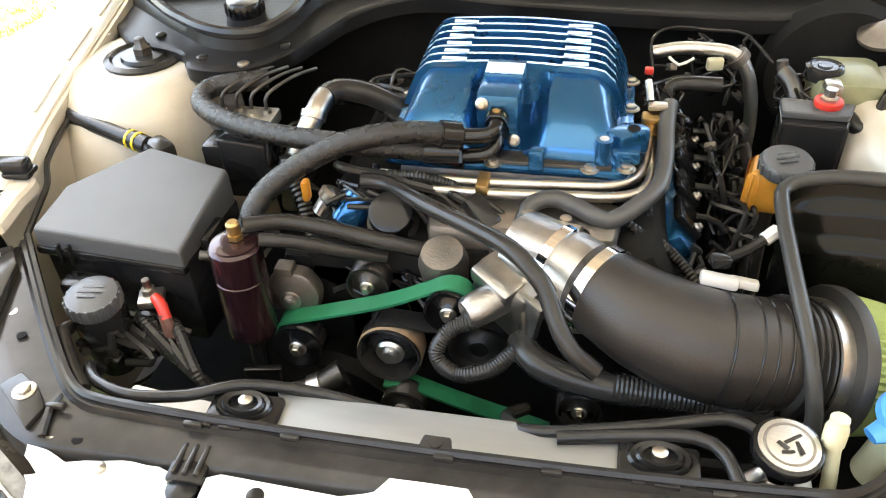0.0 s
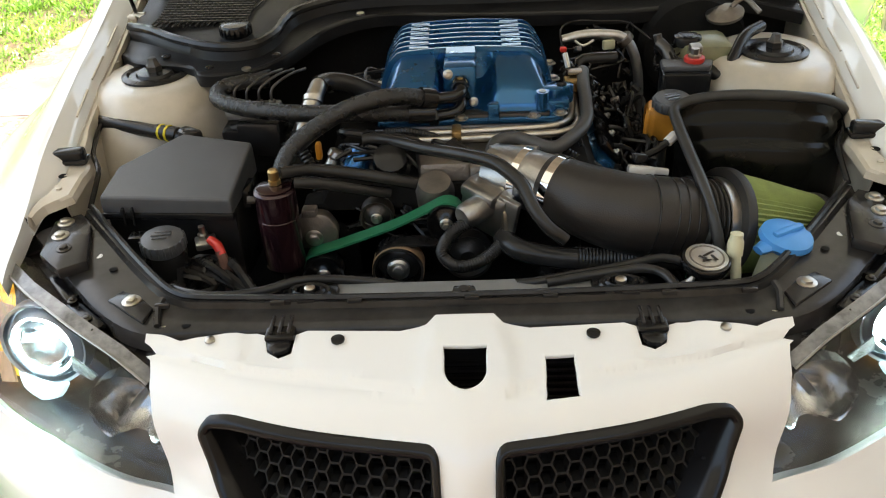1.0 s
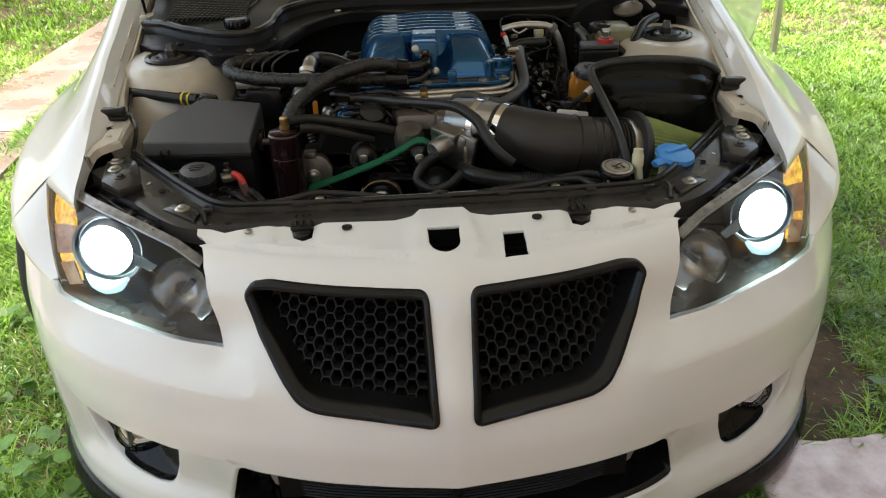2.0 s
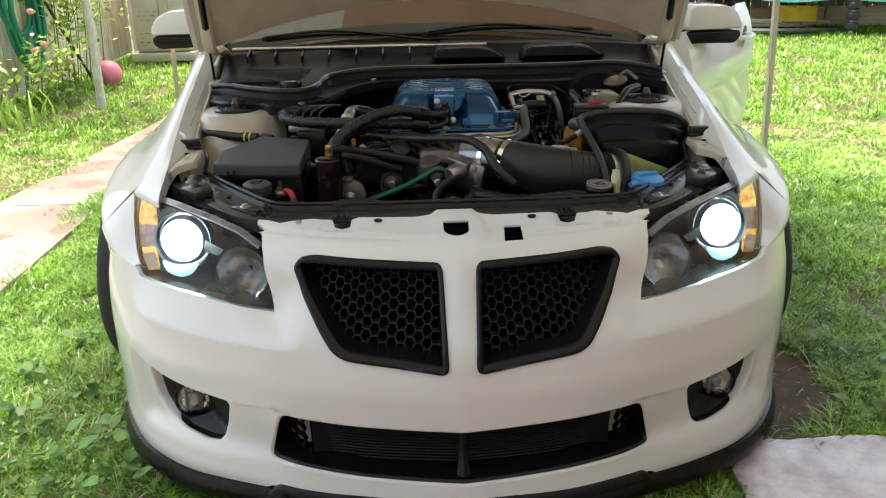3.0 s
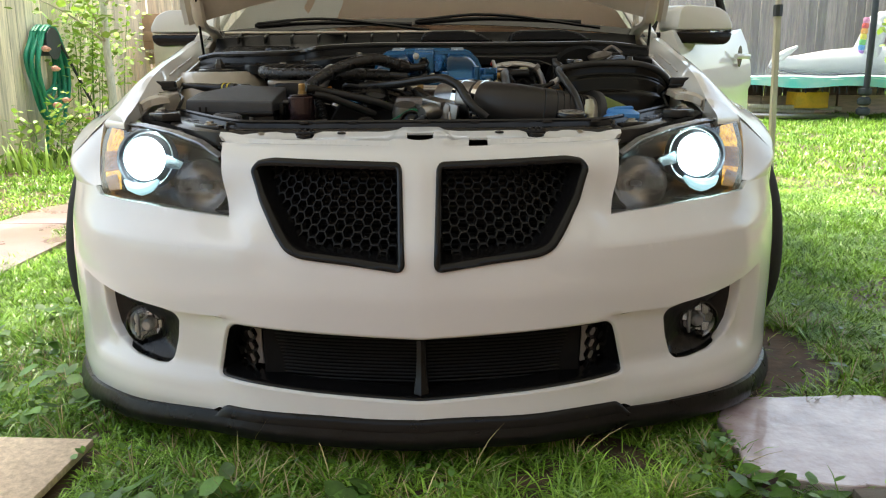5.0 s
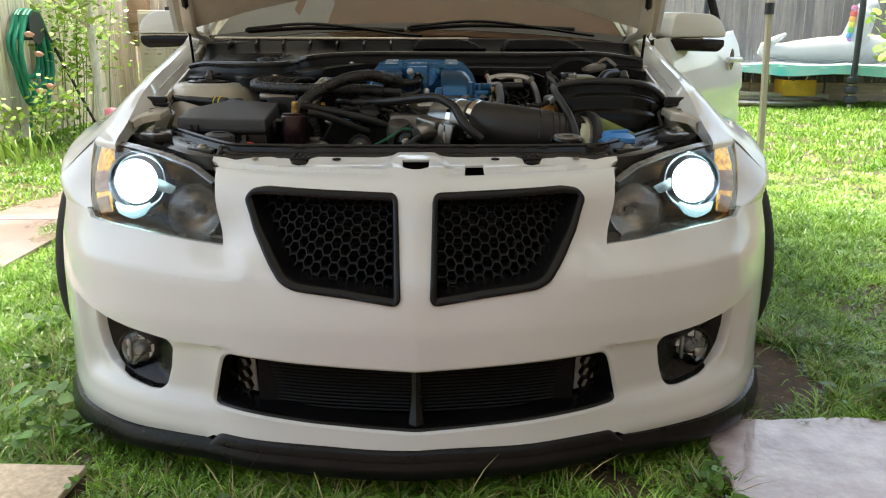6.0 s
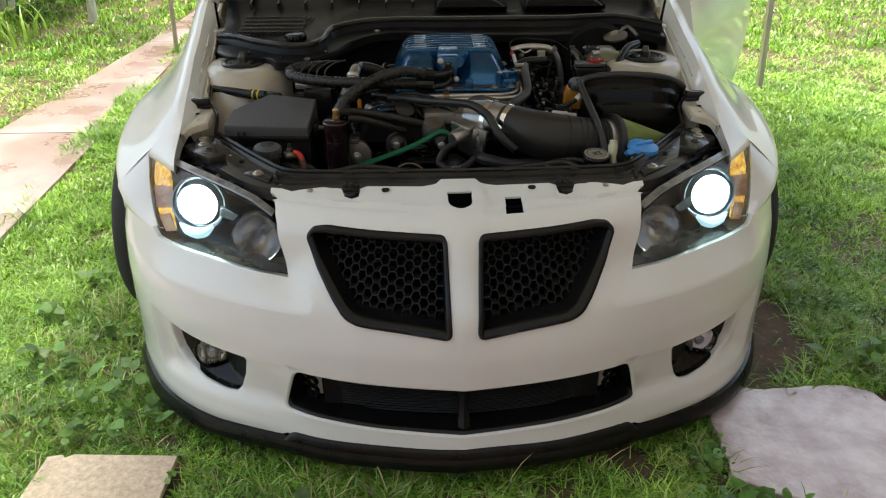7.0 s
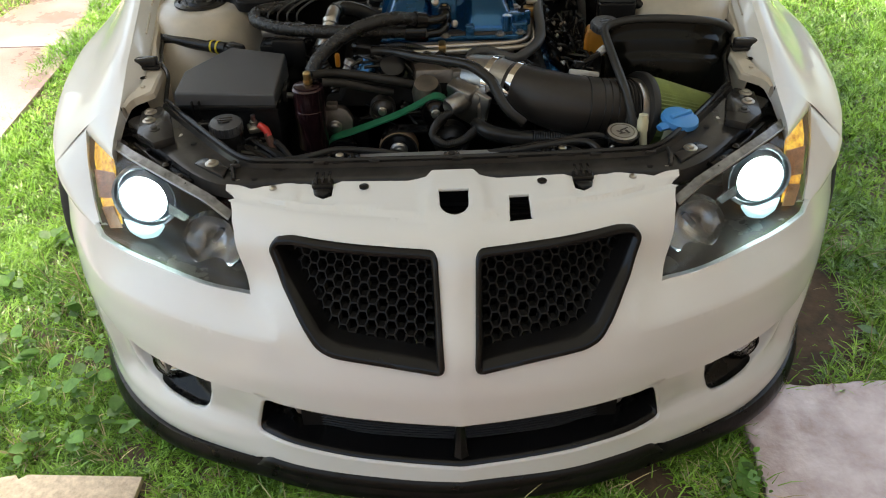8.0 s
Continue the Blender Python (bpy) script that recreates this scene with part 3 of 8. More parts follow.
# fog lamps in their pockets
M_FACET = mat("fog_lamp_facets", (0.85, 0.83, 0.80), 0.3, 0.8, 0.2, 30, 0.1, 160)
rng_f = np.random.default_rng(3)
for s, poly in ((1, FOG), (-1, flip(FOG))):
    lp = dense(poly, 0.012)
    outer = [surf(u, v, 0.020) for u, v in shrink(lp, 0.005)]
    c = surf(s * find_u(0.610, 0.220), 0.220, 0.032)
    ax = Vector((s * 0.16, -1, 0.0)).normalized()
    e1 = ax.cross(Vector((0, 0, 1))).normalized()
    e2 = e1.cross(ax)
    ring2 = [c + (q - c) * 0.62 - ax * 0.006 for q in outer]
    ring3 = [c + (q - c) * 0.01 - ax * 0.034 for q in outer]
    FP = part("fog_lamp", loft([[surf(u, v, 0.006) for u, v in shrink(lp, 0.003)], [surf(u, v, 0.017) for u, v in shrink(lp, 0.0035)], outer, ring2, ring3]), M_CHIN, CAR, "round fog lamp in a black pocket", angle=60)
    part("reflector", lathe([(0.002, -0.028), (0.02, -0.022), (0.034, -0.010), (0.040, 0.0)], c, ax, 24, caps=False), M_CHROME, FP)
    part("bulb_shield", join(lathe([(0.013, -0.02), (0.013, 0.0), (0.009, 0.004)], c, ax, 14), box(tuple(c + e1 * 0.02), (0.006, 0.012, 0.05), 0.002)), M_BOWL, FP)
    for k in range(9):
        a = 2 * math.pi * k / 9 + 0.3
        q = c + (e1 * math.cos(a) + e2 * math.sin(a)) * 0.029 - ax * 0.010
        part("reflector_facet", box(tuple(q), (0.013, 0.003, 0.017), 0.001, (rng_f.uniform(-35, 35), 0, rng_f.uniform(-35, 35))), M_FACET, FP)
    part("lamp_lens", lathe([(0.043, -0.004), (0.042, 0.004), (0.03, 0.012), (0.015, 0.016), (0.002, 0.017)], c, ax, 24), M_LENS, FP, "clear domed fog lamp lens").visible_shadow = False
    part("lamp_ring", lathe([(0.044, -0.034), (0.0465, -0.003), (0.0465, 0.004), (0.0425, 0.005)], c, ax, 24, caps=False), M_BLACKGLOSS, FP)

# chin spoiler: a rubber lip round the bottom edge, with a raised middle
def sweep_lip(u0, u1, prof, n=60, fade=0.0):
    rings = []
    for i in range(n + 1):
        u = u0 + (u1 - u0) * i / n
        drop = -0.030 * (max(0, abs(u) - 0.42) / 0.55)
        k = 1.0 if not fade else math.sin(1.5708 * min(1.0, 0.02 + min(u - u0, u1 - u) / fade))
        base = min(z for o, z in prof)
        rings.append([surf(u, 0.10, o) + Vector((0, 0, base + (z - base) * k - 0.10 + drop + 0.0012 * math.sin(23 * u))) for o, z in prof])
    return loft(rings, cap=True)


part("chin_spoiler", sweep_lip(-UARCH + 0.01, UARCH - 0.01, [(0.02, 0.094), (-0.003, 0.090), (-0.012, 0.072), (-0.015, 0.056), (-0.009, 0.047), (0.05, 0.050), (0.05, 0.094)]), M_CHIN, CAR, "scuffed black rubber chin spoiler", angle=50)
part("spoiler_step", sweep_lip(-0.425, 0.425, [(0.02, 0.108), (-0.002, 0.106), (-0.008, 0.098), (-0.010, 0.084), (0.02, 0.08)], 120, 0.035), M_CHIN, CAR, "raised black middle strip of the spoiler", angle=50)

# ---- headlights ----
HL_WORLD = [tuple(surf(find_u(x, z), z, 0.0015)) for x, z in ((0.377, 0.4705), (0.45, 0.4775), (0.53, 0.483), (0.62, 0.487), (0.700, 0.491))] + [(0.722, 0.395, 0.525), (0.741, 0.465, 0.585), (0.744, 0.512, 0.628),
            (0.70, 0.455, 0.630), (0.62, 0.375, 0.630), (0.53, 0.305, 0.620), (0.46, 0.262, 0.602), (0.415, 0.238, 0.575), (0.398, 0.215, 0.540), (0.388, 0.195, 0.505)]


M_HAZE = mat("hazy_reflector", (0.60, 0.585, 0.56), 0.2, 0.9, 0.5, 30, 0.7, 45, coat=0.4)
M_FLANGE = mat("hazy_lens_edge", (0.20, 0.20, 0.195), 0.22, 0.0, 0.75, 26, 0.5, 110, coat=0.4)
M_SIDEPALE = mat("pinkish_marker_lens", (0.80, 0.42, 0.26), 0.25, 0, 0.3, 60, 0.5, 90, coat=0.5)


def headlight(s):
    ring = [Vector(p) for p in HL_WORLD]
    n = len(ring)
    ring = [p for i in range(n) for p in (ring[i], ring[i].lerp(ring[(i + 1) % n], 0.5))]
    c = Vector((0.56, 0.285, 0.555))
    out = Vector((0.45, -0.85, 0.28)).normalized()

    def dome(k, push):
        return [c + (p - c) * k + out * push for p in ring]
    fix = mirrored if s < 0 else (lambda b: b)
    body = part("headlight", fix(loft([dome(1.0, -0.002), dome(0.985, -0.012), dome(0.95, -0.022), dome(0.90, -0.055), dome(0.8, -0.10), dome(0.4, -0.11)], cap=False)), M_BEZEL, CAR, "lit projector headlight behind a clear cover", angle=60)
    lens = fix(loft([dome(1.0, 0.0), dome(0.9, 0.008), dome(0.6, 0.018), dome(0.3, 0.022), dome(0.02, 0.023)]))
    part("lens_cover", lens, M_LENS, body, "clear polycarbonate cover").visible_shadow = False
    # bright seal along the upper edge
    part("lens_seal", fix(tube([ring[i] + Vector((0, 0.004, 0.004)) for i in range(14, 25)], 0.0019, 6)), M_BOWL, body, "pale weathered seal strip")
    part("upper_flange", fix(thick(loft([[ring[i] + Vector((0, 0.006, 0.002)) for i in range(14, 25)], [ring[i] + Vector((-0.006, 0.024, 0.008)) for i in range(14, 25)]], False), 0.003)), M_FLANGE, body, "hazy clear mounting flange")
    # projector
    pc, pa = Vector((0.600, 0.345, 0.565)), Vector((0.10, -0.98, 0.16)).normalized()
    part("bowl", fix(lathe([(0.012, -0.085), (0.044, -0.06), (0.055, -0.02), (0.060, 0.0), (0.064, 0.002), (0.066, -0.02)], pc, pa, 28, caps=False)), M_BOWL, body, "smoked chrome reflector bowl")
    part("projector_lens", fix(lathe([(0.042, -0.004), (0.042, 0.004), (0.036, 0.014), (0.022, 0.023), (0.002, 0.027)], pc, pa, 28)), M_LENS, body, "clear domed projector lens").visible_shadow = False
    part("lamp_burner", fix(lathe([(0.0355, -0.056), (0.035, -0.046), (0.028, -0.036), (0.016, -0.029), (0.002, -0.026)], pc, pa, 28)), M_LAMP, body, "glaring blue-white burner behind the lens")
    # glowing ring paints the blue falloff round the burner
    part("burner_rim", fix(lathe([(0.0450, -0.022), (0.0425, -0.034), (0.0353, -0.0475)], pc, pa, 28, caps=False)), M_LAMPEDGE, body, "glowing ring standing for the blue falloff round the lamp")
    part("shroud", fix(lathe([(0.0448, -0.022), (0.0462, 0.004), (0.0485, 0.006), (0.051, 0.003), (0.056, -0.012)], pc, pa, 32, caps=False)), M_BOWL, body, "smoked chrome projector shroud")
    # glowing tube in place of lamplight reflected below the projector
    part("crescent_glow", fix(tube([(0.565, 0.312, 0.522), (0.583, 0.314, 0.508), (0.606, 0.320, 0.502), (0.632, 0.333, 0.506), (0.648, 0.346, 0.518)], [0.004, 0.011, 0.014, 0.011, 0.004], 8)), M_HALO, body, "glowing crescent standing for lamplight on the reflector")
    # inner high beam
    hc = Vector((0.458, 0.256, 0.517))
    part("high_beam", fix(lathe([(0.006, -0.058), (0.020, -0.052), (0.034, -0.040), (0.046, -0.022), (0.054, -0.002), (0.0575, 0.001), (0.060, -0.02)], hc, pa, 18, caps=False)), M_HAZE, body, "unlit hazy reflector bowl of the high beam")
    a = Vector((0.522, 0.292, 0.562))
    part("reflector_blade", fix(thick(loft([[a + Vector((-0.024, -0.013, 0.002)), a + Vector((-0.010, -0.006, -0.014))], [a + Vector((0.018, 0.012, 0.016)), a + Vector((0.024, 0.014, -0.010))]], False), 0.002)), M_HAZE, body, "bright reflector blade")
    part("high_beam_bulb", fix(lathe([(0.006, -0.05), (0.006, -0.01), (0.003, -0.006)], hc, pa, 10)), M_BOWL, body)
    # amber side marker
    b3 = loft([[Vector(p) - out * 0.010 for p in ((0.696, 0.352, 0.499), (0.719, 0.398, 0.527), (0.737, 0.465, 0.585), (0.739, 0.508, 0.622))],
               [Vector(p) - out * 0.012 for p in ((0.670, 0.345, 0.504), (0.684, 0.385, 0.536), (0.690, 0.432, 0.588), (0.696, 0.452, 0.622))]], False)
    part("side_marker", fix(thick(b3, 0.006)), M_AMBERLENS, body, "orange side marker reflector")
    b5 = loft([[Vector(p) - out * 0.0065 for p in ((0.7215, 0.404, 0.532), (0.7335, 0.450, 0.571))], [Vector(p) - out * 0.0065 for p in ((0.672, 0.386, 0.538), (0.684, 0.424, 0.577))]], False)
    part("marker_window", fix(thick(b5, 0.003)), M_SIDEPALE, body, "pinkish clear middle of the side marker")
    b4 = loft([[Vector(p) - out * 0.008 for p in ((0.690, 0.343, 0.497), (0.714, 0.385, 0.520))], [Vector(p) - out * 0.008 for p in ((0.664, 0.335, 0.502), (0.684, 0.372, 0.530))]], False)
    part("white_marker", fix(thick(b4, 0.004)), mat("pale_marker", (0.75, 0.40, 0.20), 0.3, 0, 0.2, 60, 0.4, 90), body)


headlight(1)
headlight(-1)
# point lamp added before each projector, spreads blue light round the bowl
for s in (-1, 1):
    hl = new("headlight_beam", bpy.data.lights.new("headlight_beam", "POINT"))
    hl.data.energy, hl.data.shadow_soft_size, hl.data.color = 0.022, 0.012, (0.26, 0.68, 1.0)
    hl.location = (s * 0.606, 0.285, 0.576)
# undertray coloured near-black, so the bay's shade is in its colour
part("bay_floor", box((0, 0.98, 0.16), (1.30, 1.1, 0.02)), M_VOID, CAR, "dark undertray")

# ---- front wings ----
# outer edge of the headlight, where the wing's skin begins low down
WY = [0.35, 0.40, 0.465, 0.515]
WXI, WZI = [0.703, 0.724, 0.742, 0.750], [0.507, 0.532, 0.588, 0.632]
SEAM_Y, SEAM_X = zip(*[(surf(u, 0.503).y, surf(u, 0.503).x) for u in np.linspace(0.70, UARCH + 0.03, 24)])
# the crest beside the bonnet gap
CY = [0.392, 0.42, 0.47, 0.515, 0.57, 0.61, 0.655, 0.775, 0.90, 1.0, 1.2, 1.4, 1.6, 1.95]
CX = [0.657, 0.661, 0.666, 0.667, 0.668, 0.670, 0.673, 0.687, 0.704, 0.714, 0.738, 0.762, 0.788, 0.82]
CZ = [0.638, 0.648, 0.660, 0.678, 0.704, 0.721, 0.735, 0.756, 0.772, 0.785, 0.812, 0.838, 0.852, 0.865]
# halfway down the slope, and the flare over the wheel
SY = [0.515, 0.6, 0.7, 0.8, 0.93, 1.1, 1.3, 1.6, 1.95]
SX, SZ = [0.752, 0.778, 0.795, 0.803, 0.806, 0.806, 0.818, 0.840, 0.86], [0.632, 0.645, 0.660, 0.675, 0.692, 0.716, 0.745, 0.775, 0.80]
FX, FZ = [0.836, 0.864, 0.882, 0.892, 0.896, 0.890, 0.886, 0.887, 0.89], [0.552, 0.576, 0.598, 0.613, 0.626, 0.630, 0.640, 0.67, 0.69]


def crest(y):
    return interp(y, CY, CX), interp(y, CY, CZ)


def arch(y):
    """Lower edge of the wing: over the wheel, else down to the sill."""
    dy = abs(y - 0.93)
    return 0.25 + math.sqrt(max(0, 0.365 ** 2 - dy * dy)) if dy < 0.365 else 0.10


def wing(s):
    low = []
    w0 = float(np.interp(0.515, SEAM_Y, SEAM_X)) - 0.752
    for y in np.linspace(0.352, 0.519, 16):
        xo, xi, zi = float(np.interp(y, SEAM_Y, SEAM_X)), interp(y, WY, WXI), interp(y, WY, WZI)
        h, t = zi - 0.503, min(1.0, (y - 0.352) / 0.163)
        mid = [(0.42 + (0.062 / w0 - 0.42) * t, 0.15 + 0.30 * t), (0.75 + (0.084 / w0 - 0.75) * t, 0.42 + 0.20 * t), (0.93 + (0.087 / w0 - 0.93) * t, 0.66 + 0.115 * t)]
        body = spline([(xi, zi, 0)] + [(xi + (xo - xi) * a, zi - h * b, 0) for a, b in mid] + [(xo, 0.503, 0)], 6)
        ring = [(xi - 0.005, zi - 0.012), (xi - 0.001, zi - 0.002)] + [(p.x, p.y) for p in body] + [(xo - 0.03, 0.500)]
        low.append([Vector((s * x, y, z)) for x, z in ring])
    nose = []
    for t in np.linspace(0, 1, 12):
        y = 0.392 + 0.123 * t
        cx, cz = crest(y)
        tip = Vector((0.657, 0.392, 0.638)).lerp(Vector((0.750, 0.515, 0.632)), t)
        row = [Vector((cx - 0.002, y, cz - 0.022 - 0.014 * t)), Vector((cx, y, cz - 0.003))]
        row += [Vector((cx, y, cz)).lerp(tip, k) + Vector((0, 0, 0.010 * t * math.sin(math.pi * k))) for k in np.linspace(0, 1, 8)]
        row.append(tip + Vector((0, 0, -0.012)))
        nose.append([Vector((s * p.x, p.y, p.z)) for p in row])
    main = []
    for y in np.concatenate((np.linspace(0.515, 1.32, 54), np.linspace(1.36, 1.95, 12))):
        cx, cz = crest(y)
        f = ramp((y - 0.50) / 0.14)
        mx, mz, fx, fz = (interp(y, SY, tab) for tab in (SX, SZ, FX, FZ))
        zb = 0.503 if y < 0.565 else min(arch(y), fz - 0.012)
        ring = [(cx - 0.002 - 0.031 * f, cz - 0.036 - 0.004 * f), (cx - 0.001 - 0.028 * f, cz - 0.032), (cx - 0.018 * f, cz - 0.016), (cx - 0.003, cz - 0.004)]
        top = [(cx, cz, 0), (cx + 0.034, cz - 0.009 - 0.004 * (1 - f), 0), (mx, mz, 0), (fx - 0.022, fz + 0.022, 0), (fx, fz, 0), (fx + 0.002, fz - 0.02, 0)]
        ring += [(p.x, p.y) for p in spline(top, 5)]
        if y < 0.565:
            xs = float(np.interp(y, SEAM_Y, SEAM_X))
            ring += [(fx + 0.002 + (xs - fx - 0.002) * k, fz - 0.02 + (zb - fz + 0.02) * k) for k in (0.25, 0.5, 0.75, 1.0)]
        elif zb < fz - 0.03:
            ring += [(fx + 0.002 - 0.014 * k * k, fz - 0.02 + (zb - fz + 0.02) * k) for k in (0.25, 0.5, 0.75, 1.0)]
        else:
            ring[-1] = (fx, zb + 0.004)
            ring += [(fx - 0.001 * k, zb + 0.004 - 0.001 * k) for k in (1, 2, 3, 4)]
        ring.append((fx - 0.035, zb))
        main.append([Vector((s * x, y, z)) for x, z in ring])
    return part("wing", join(loft(low, close=False), loft(nose, close=False), loft(main, close=False)), M_PAINT, CAR, "glossy white front wing", angle=48)


for s in (-1, 1):
    wing(s)
    # inner ledge beside the bonnet gap: broad and cut off raggedly in front, a narrow lip further back
    led = []
    for y in np.concatenate((np.linspace(0.520, 0.74, 23), np.linspace(0.76, 1.60, 22))):
        cx, cz = crest(y)
        f = ramp((y - 0.50) / 0.14)
        xo, zo = cx - 0.002 - 0.029 * f, cz - 0.033
        xi = float(np.interp(y, [0.52, 0.530, 0.538, 0.545, 0.552, 0.56, 0.64, 0.648, 0.668, 0.70, 0.74, 1.6], [xo - 0.004, 0.655, 0.650, 0.634, 0.618, 0.610, 0.611, 0.612, 0.630, 0.634, xo - 0.007, xo - 0.007]))
        zi = zo - 0.003 if y > 0.7 else float(np.interp(y, [0.52, 0.55, 0.61, 0.70], [0.672, 0.686, 0.694, zo - 0.003]))
        w = xo - xi
        led.append([Vector((s * xo, y, zo + 0.002)), Vector((s * (xo - 0.10 * w), y, min(zo, zi + 0.006))), Vector((s * (xo - 0.2 * w), y, zi + 0.001)), Vector((s * (xo - 0.9 * w), y, zi)), Vector((s * xi, y, zi - 0.003)), Vector((s * (xi - 0.002), y, zi - 0.014))])
    LG = part("wing_ledge", thick(loft(led, False), 0.002), M_CREAM, CAR, "cream painted sheet metal ledge along the wing", angle=20)
    part("ledge_hole", lathe([(0.0075, 0), (0.0075, 0.0012)], (s * 0.640, 0.610, 0.6955), seg=14), M_VOID, LG)
    part("ledge_bolt", bolt((s * 0.634, 0.575, 0.690), 0.0055, h=0.004), M_CREAM, LG)
    for y in (0.80, 0.93, 1.06):
        cx, cz = crest(y)
        part("ledge_bead", tube([(s * (crest(q)[0] - 0.021), q, crest(q)[1] - 0.0175) for q in (y - 0.045, y, y + 0.045)], 0.0022, 6), M_CREAM, LG)
        part("ledge_stud", lathe([(0.004, 0), (0.004, 0.002)], (s * (cx - 0.034), y + 0.06, cz - 0.030), seg=8), M_STEEL, LG)
    # rubber bonnet stop
    part("bonnet_stop", join(box((s * 0.643, 0.652, 0.712), (0.052, 0.024, 0.022), 0.006, (0, 0, -6 * s), 3), box((s * 0.643, 0.650, 0.704), (0.060, 0.030, 0.008), 0.003, (0, 0, -6 * s)), box((s * 0.626, 0.648, 0.703), (0.024, 0.018, 0.012), 0.005)), M_BLACK, CAR, "black rubber bonnet stop")
    ap = []
    for y in (0.575, 0.65, 0.75, 0.95, 1.2, 1.45):
        cx, cz = crest(y)
        ap.append([(s * x, y, z) for x, z in ((cx - 0.036, cz - 0.046), (cx - 0.045, 0.60), (0.64, 0.44), (0.62, 0.25))])
    part("apron", thick(loft(ap, False), 0.003), M_CREAM, CAR, "cream painted inner wheel apron")
    # seals and wiring tucked under the ledge
    part("edge_seal", tube([(s * (crest(y)[0] - 0.046 - 0.026 * ramp((0.72 - y) / 0.08)), y, crest(y)[1] - 0.055) for y in (0.58, 0.62, 0.66, 0.70, 0.75, 0.80, 0.90, 1.0)], 0.0045, 8), M_RUBBER, CAR, "thin black cable along the wing")

# ---- wheels ----
for s in (-1, 1):
    c = (s * 0.82, 0.93, 0.285)
    W = part("wheel", lathe([(0.215, -0.115), (0.268, -0.122), (0.286, -0.108), (0.297, -0.08), (0.299, 0), (0.297, 0.08), (0.286, 0.108), (0.268, 0.122), (0.215, 0.115)], c, (s, 0, 0.05), 48, caps=False), M_TYRE, CAR, "wide black tyre on a dark rim")
    part("rim", lathe([(0.228, -0.11), (0.215, 0.05), (0.222, 0.112), (0.23, 0.114)], c, (s, 0, 0), 40, caps=False), M_DARKSTEEL, W)
    for k in range(10):
        m = Matrix.Translation(c) @ Matrix.Rotation(radians(36 * k), 4, "X")
        part("spoke", moved(box((s * 0.085, 0, 0.12), (0.03, 0.03, 0.22), 0.006), m), M_DARKSTEEL, W)
    part("hub", lathe([(0.05, 0.06), (0.05, 0.1), (0.03, 0.11)], c, (s, 0, 0), 20), M_DARKSTEEL, W)
    part("wheel_liner", thick(loft([[(s * x, 0.93 + 0.350 * math.cos(a), 0.245 + 0.350 * math.sin(a)) for x in (0.66, 0.872)] for a in np.linspace(-0.3, math.pi + 0.3, 20)], False), 0.004), M_VOID, CAR, "black wheel arch liner")


# ---- scuttle, bonnet and cabin ----
FRONT = [(-0.675, 1.02, 0.745), (-0.62, 0.959, 0.752), (-0.54, 0.930, 0.755), (-0.50, 0.908, 0.756), (-0.478, 0.872, 0.757), (-0.44, 0.861, 0.758), (-0.40, 0.865, 0.759), (-0.36, 0.888, 0.760), (-0.325, 0.930, 0.764), (-0.300, 0.98, 0.768),
         (-0.27, 1.03, 0.774), (-0.21, 1.075, 0.782), (-0.13, 1.088, 0.786), (0.0, 1.085, 0.780), (0.2, 1.08, 0.776), (0.378, 1.078, 0.776), (0.45, 1.108, 0.782), (0.55, 1.10, 0.785), (0.675, 1.06, 0.765)]
SEAL = [(-0.68, 1.12, 0.765), (-0.62, 1.066, 0.775), (-0.56, 1.005, 0.775), (-0.52, 0.975, 0.775), (-0.48, 0.952, 0.775), (-0.44, 0.937, 0.775), (-0.40, 0.934, 0.776), (-0.375, 0.95, 0.777), (-0.355, 1.0, 0.78), (-0.350, 1.05, 0.785),
        (-0.33, 1.10, 0.79), (-0.25, 1.14, 0.797), (-0.13, 1.15, 0.80), (0.0, 1.15, 0.80), (0.2, 1.15, 0.80), (0.378, 1.15, 0.80), (0.45, 1.16, 0.80), (0.55, 1.16, 0.80), (0.675, 1.12, 0.785)]
fl, sl = spline(FRONT, 4), spline(SEAL, 4)
rows = []
for f, e in zip(fl, sl):
    b = Vector((f.x * 1.02, 1.425 - 0.05 * f.x * f.x, 0.862 - 0.03 * f.x * f.x))
    up = Vector((0, 0, 1))
    rows.append([f + Vector((0, 0.002, -0.022)), f, f + Vector((0, 0.006, 0.004)), f.lerp(e, 0.25) - up * 0.002, f.lerp(e, 0.72) - up * 0.004, f.lerp(e, 0.80) + up * 0.010, e + up * 0.012, e.lerp(b, 0.05) + up * 0.002,
                 e.lerp(b, 0.45) - up * 0.014, e.lerp(b, 0.70) - up * 0.010, e.lerp(b, 0.76) + up * 0.012, b])
COWL = part("cowl_cover", thick(loft(rows, False), 0.003), M_SCUTTLE, CAR, "black plastic scuttle cover under the windscreen", angle=45)
part("cowl_seal", tube([f.lerp(e, 0.90) + Vector((0, 0, 0.015)) for f, e in zip(fl, sl)], 0.0085, 8, squash=1.1), M_RUBBER, COWL, "bulb seal along the scuttle")
part("vent_bar", box((-0.25, 1.335, 0.858), (0.82, 0.014, 0.010), 0.003, (20, 0, 0)), M_STEEL, COWL, "pale edge strip over the vent")
for i in range(9):
    part("vent_rib", box((-0.60 + i * 0.085, 1.30, 0.842), (0.006, 0.085, 0.022), 0.002, (12, 0, 0)), M_BEAM, COWL)
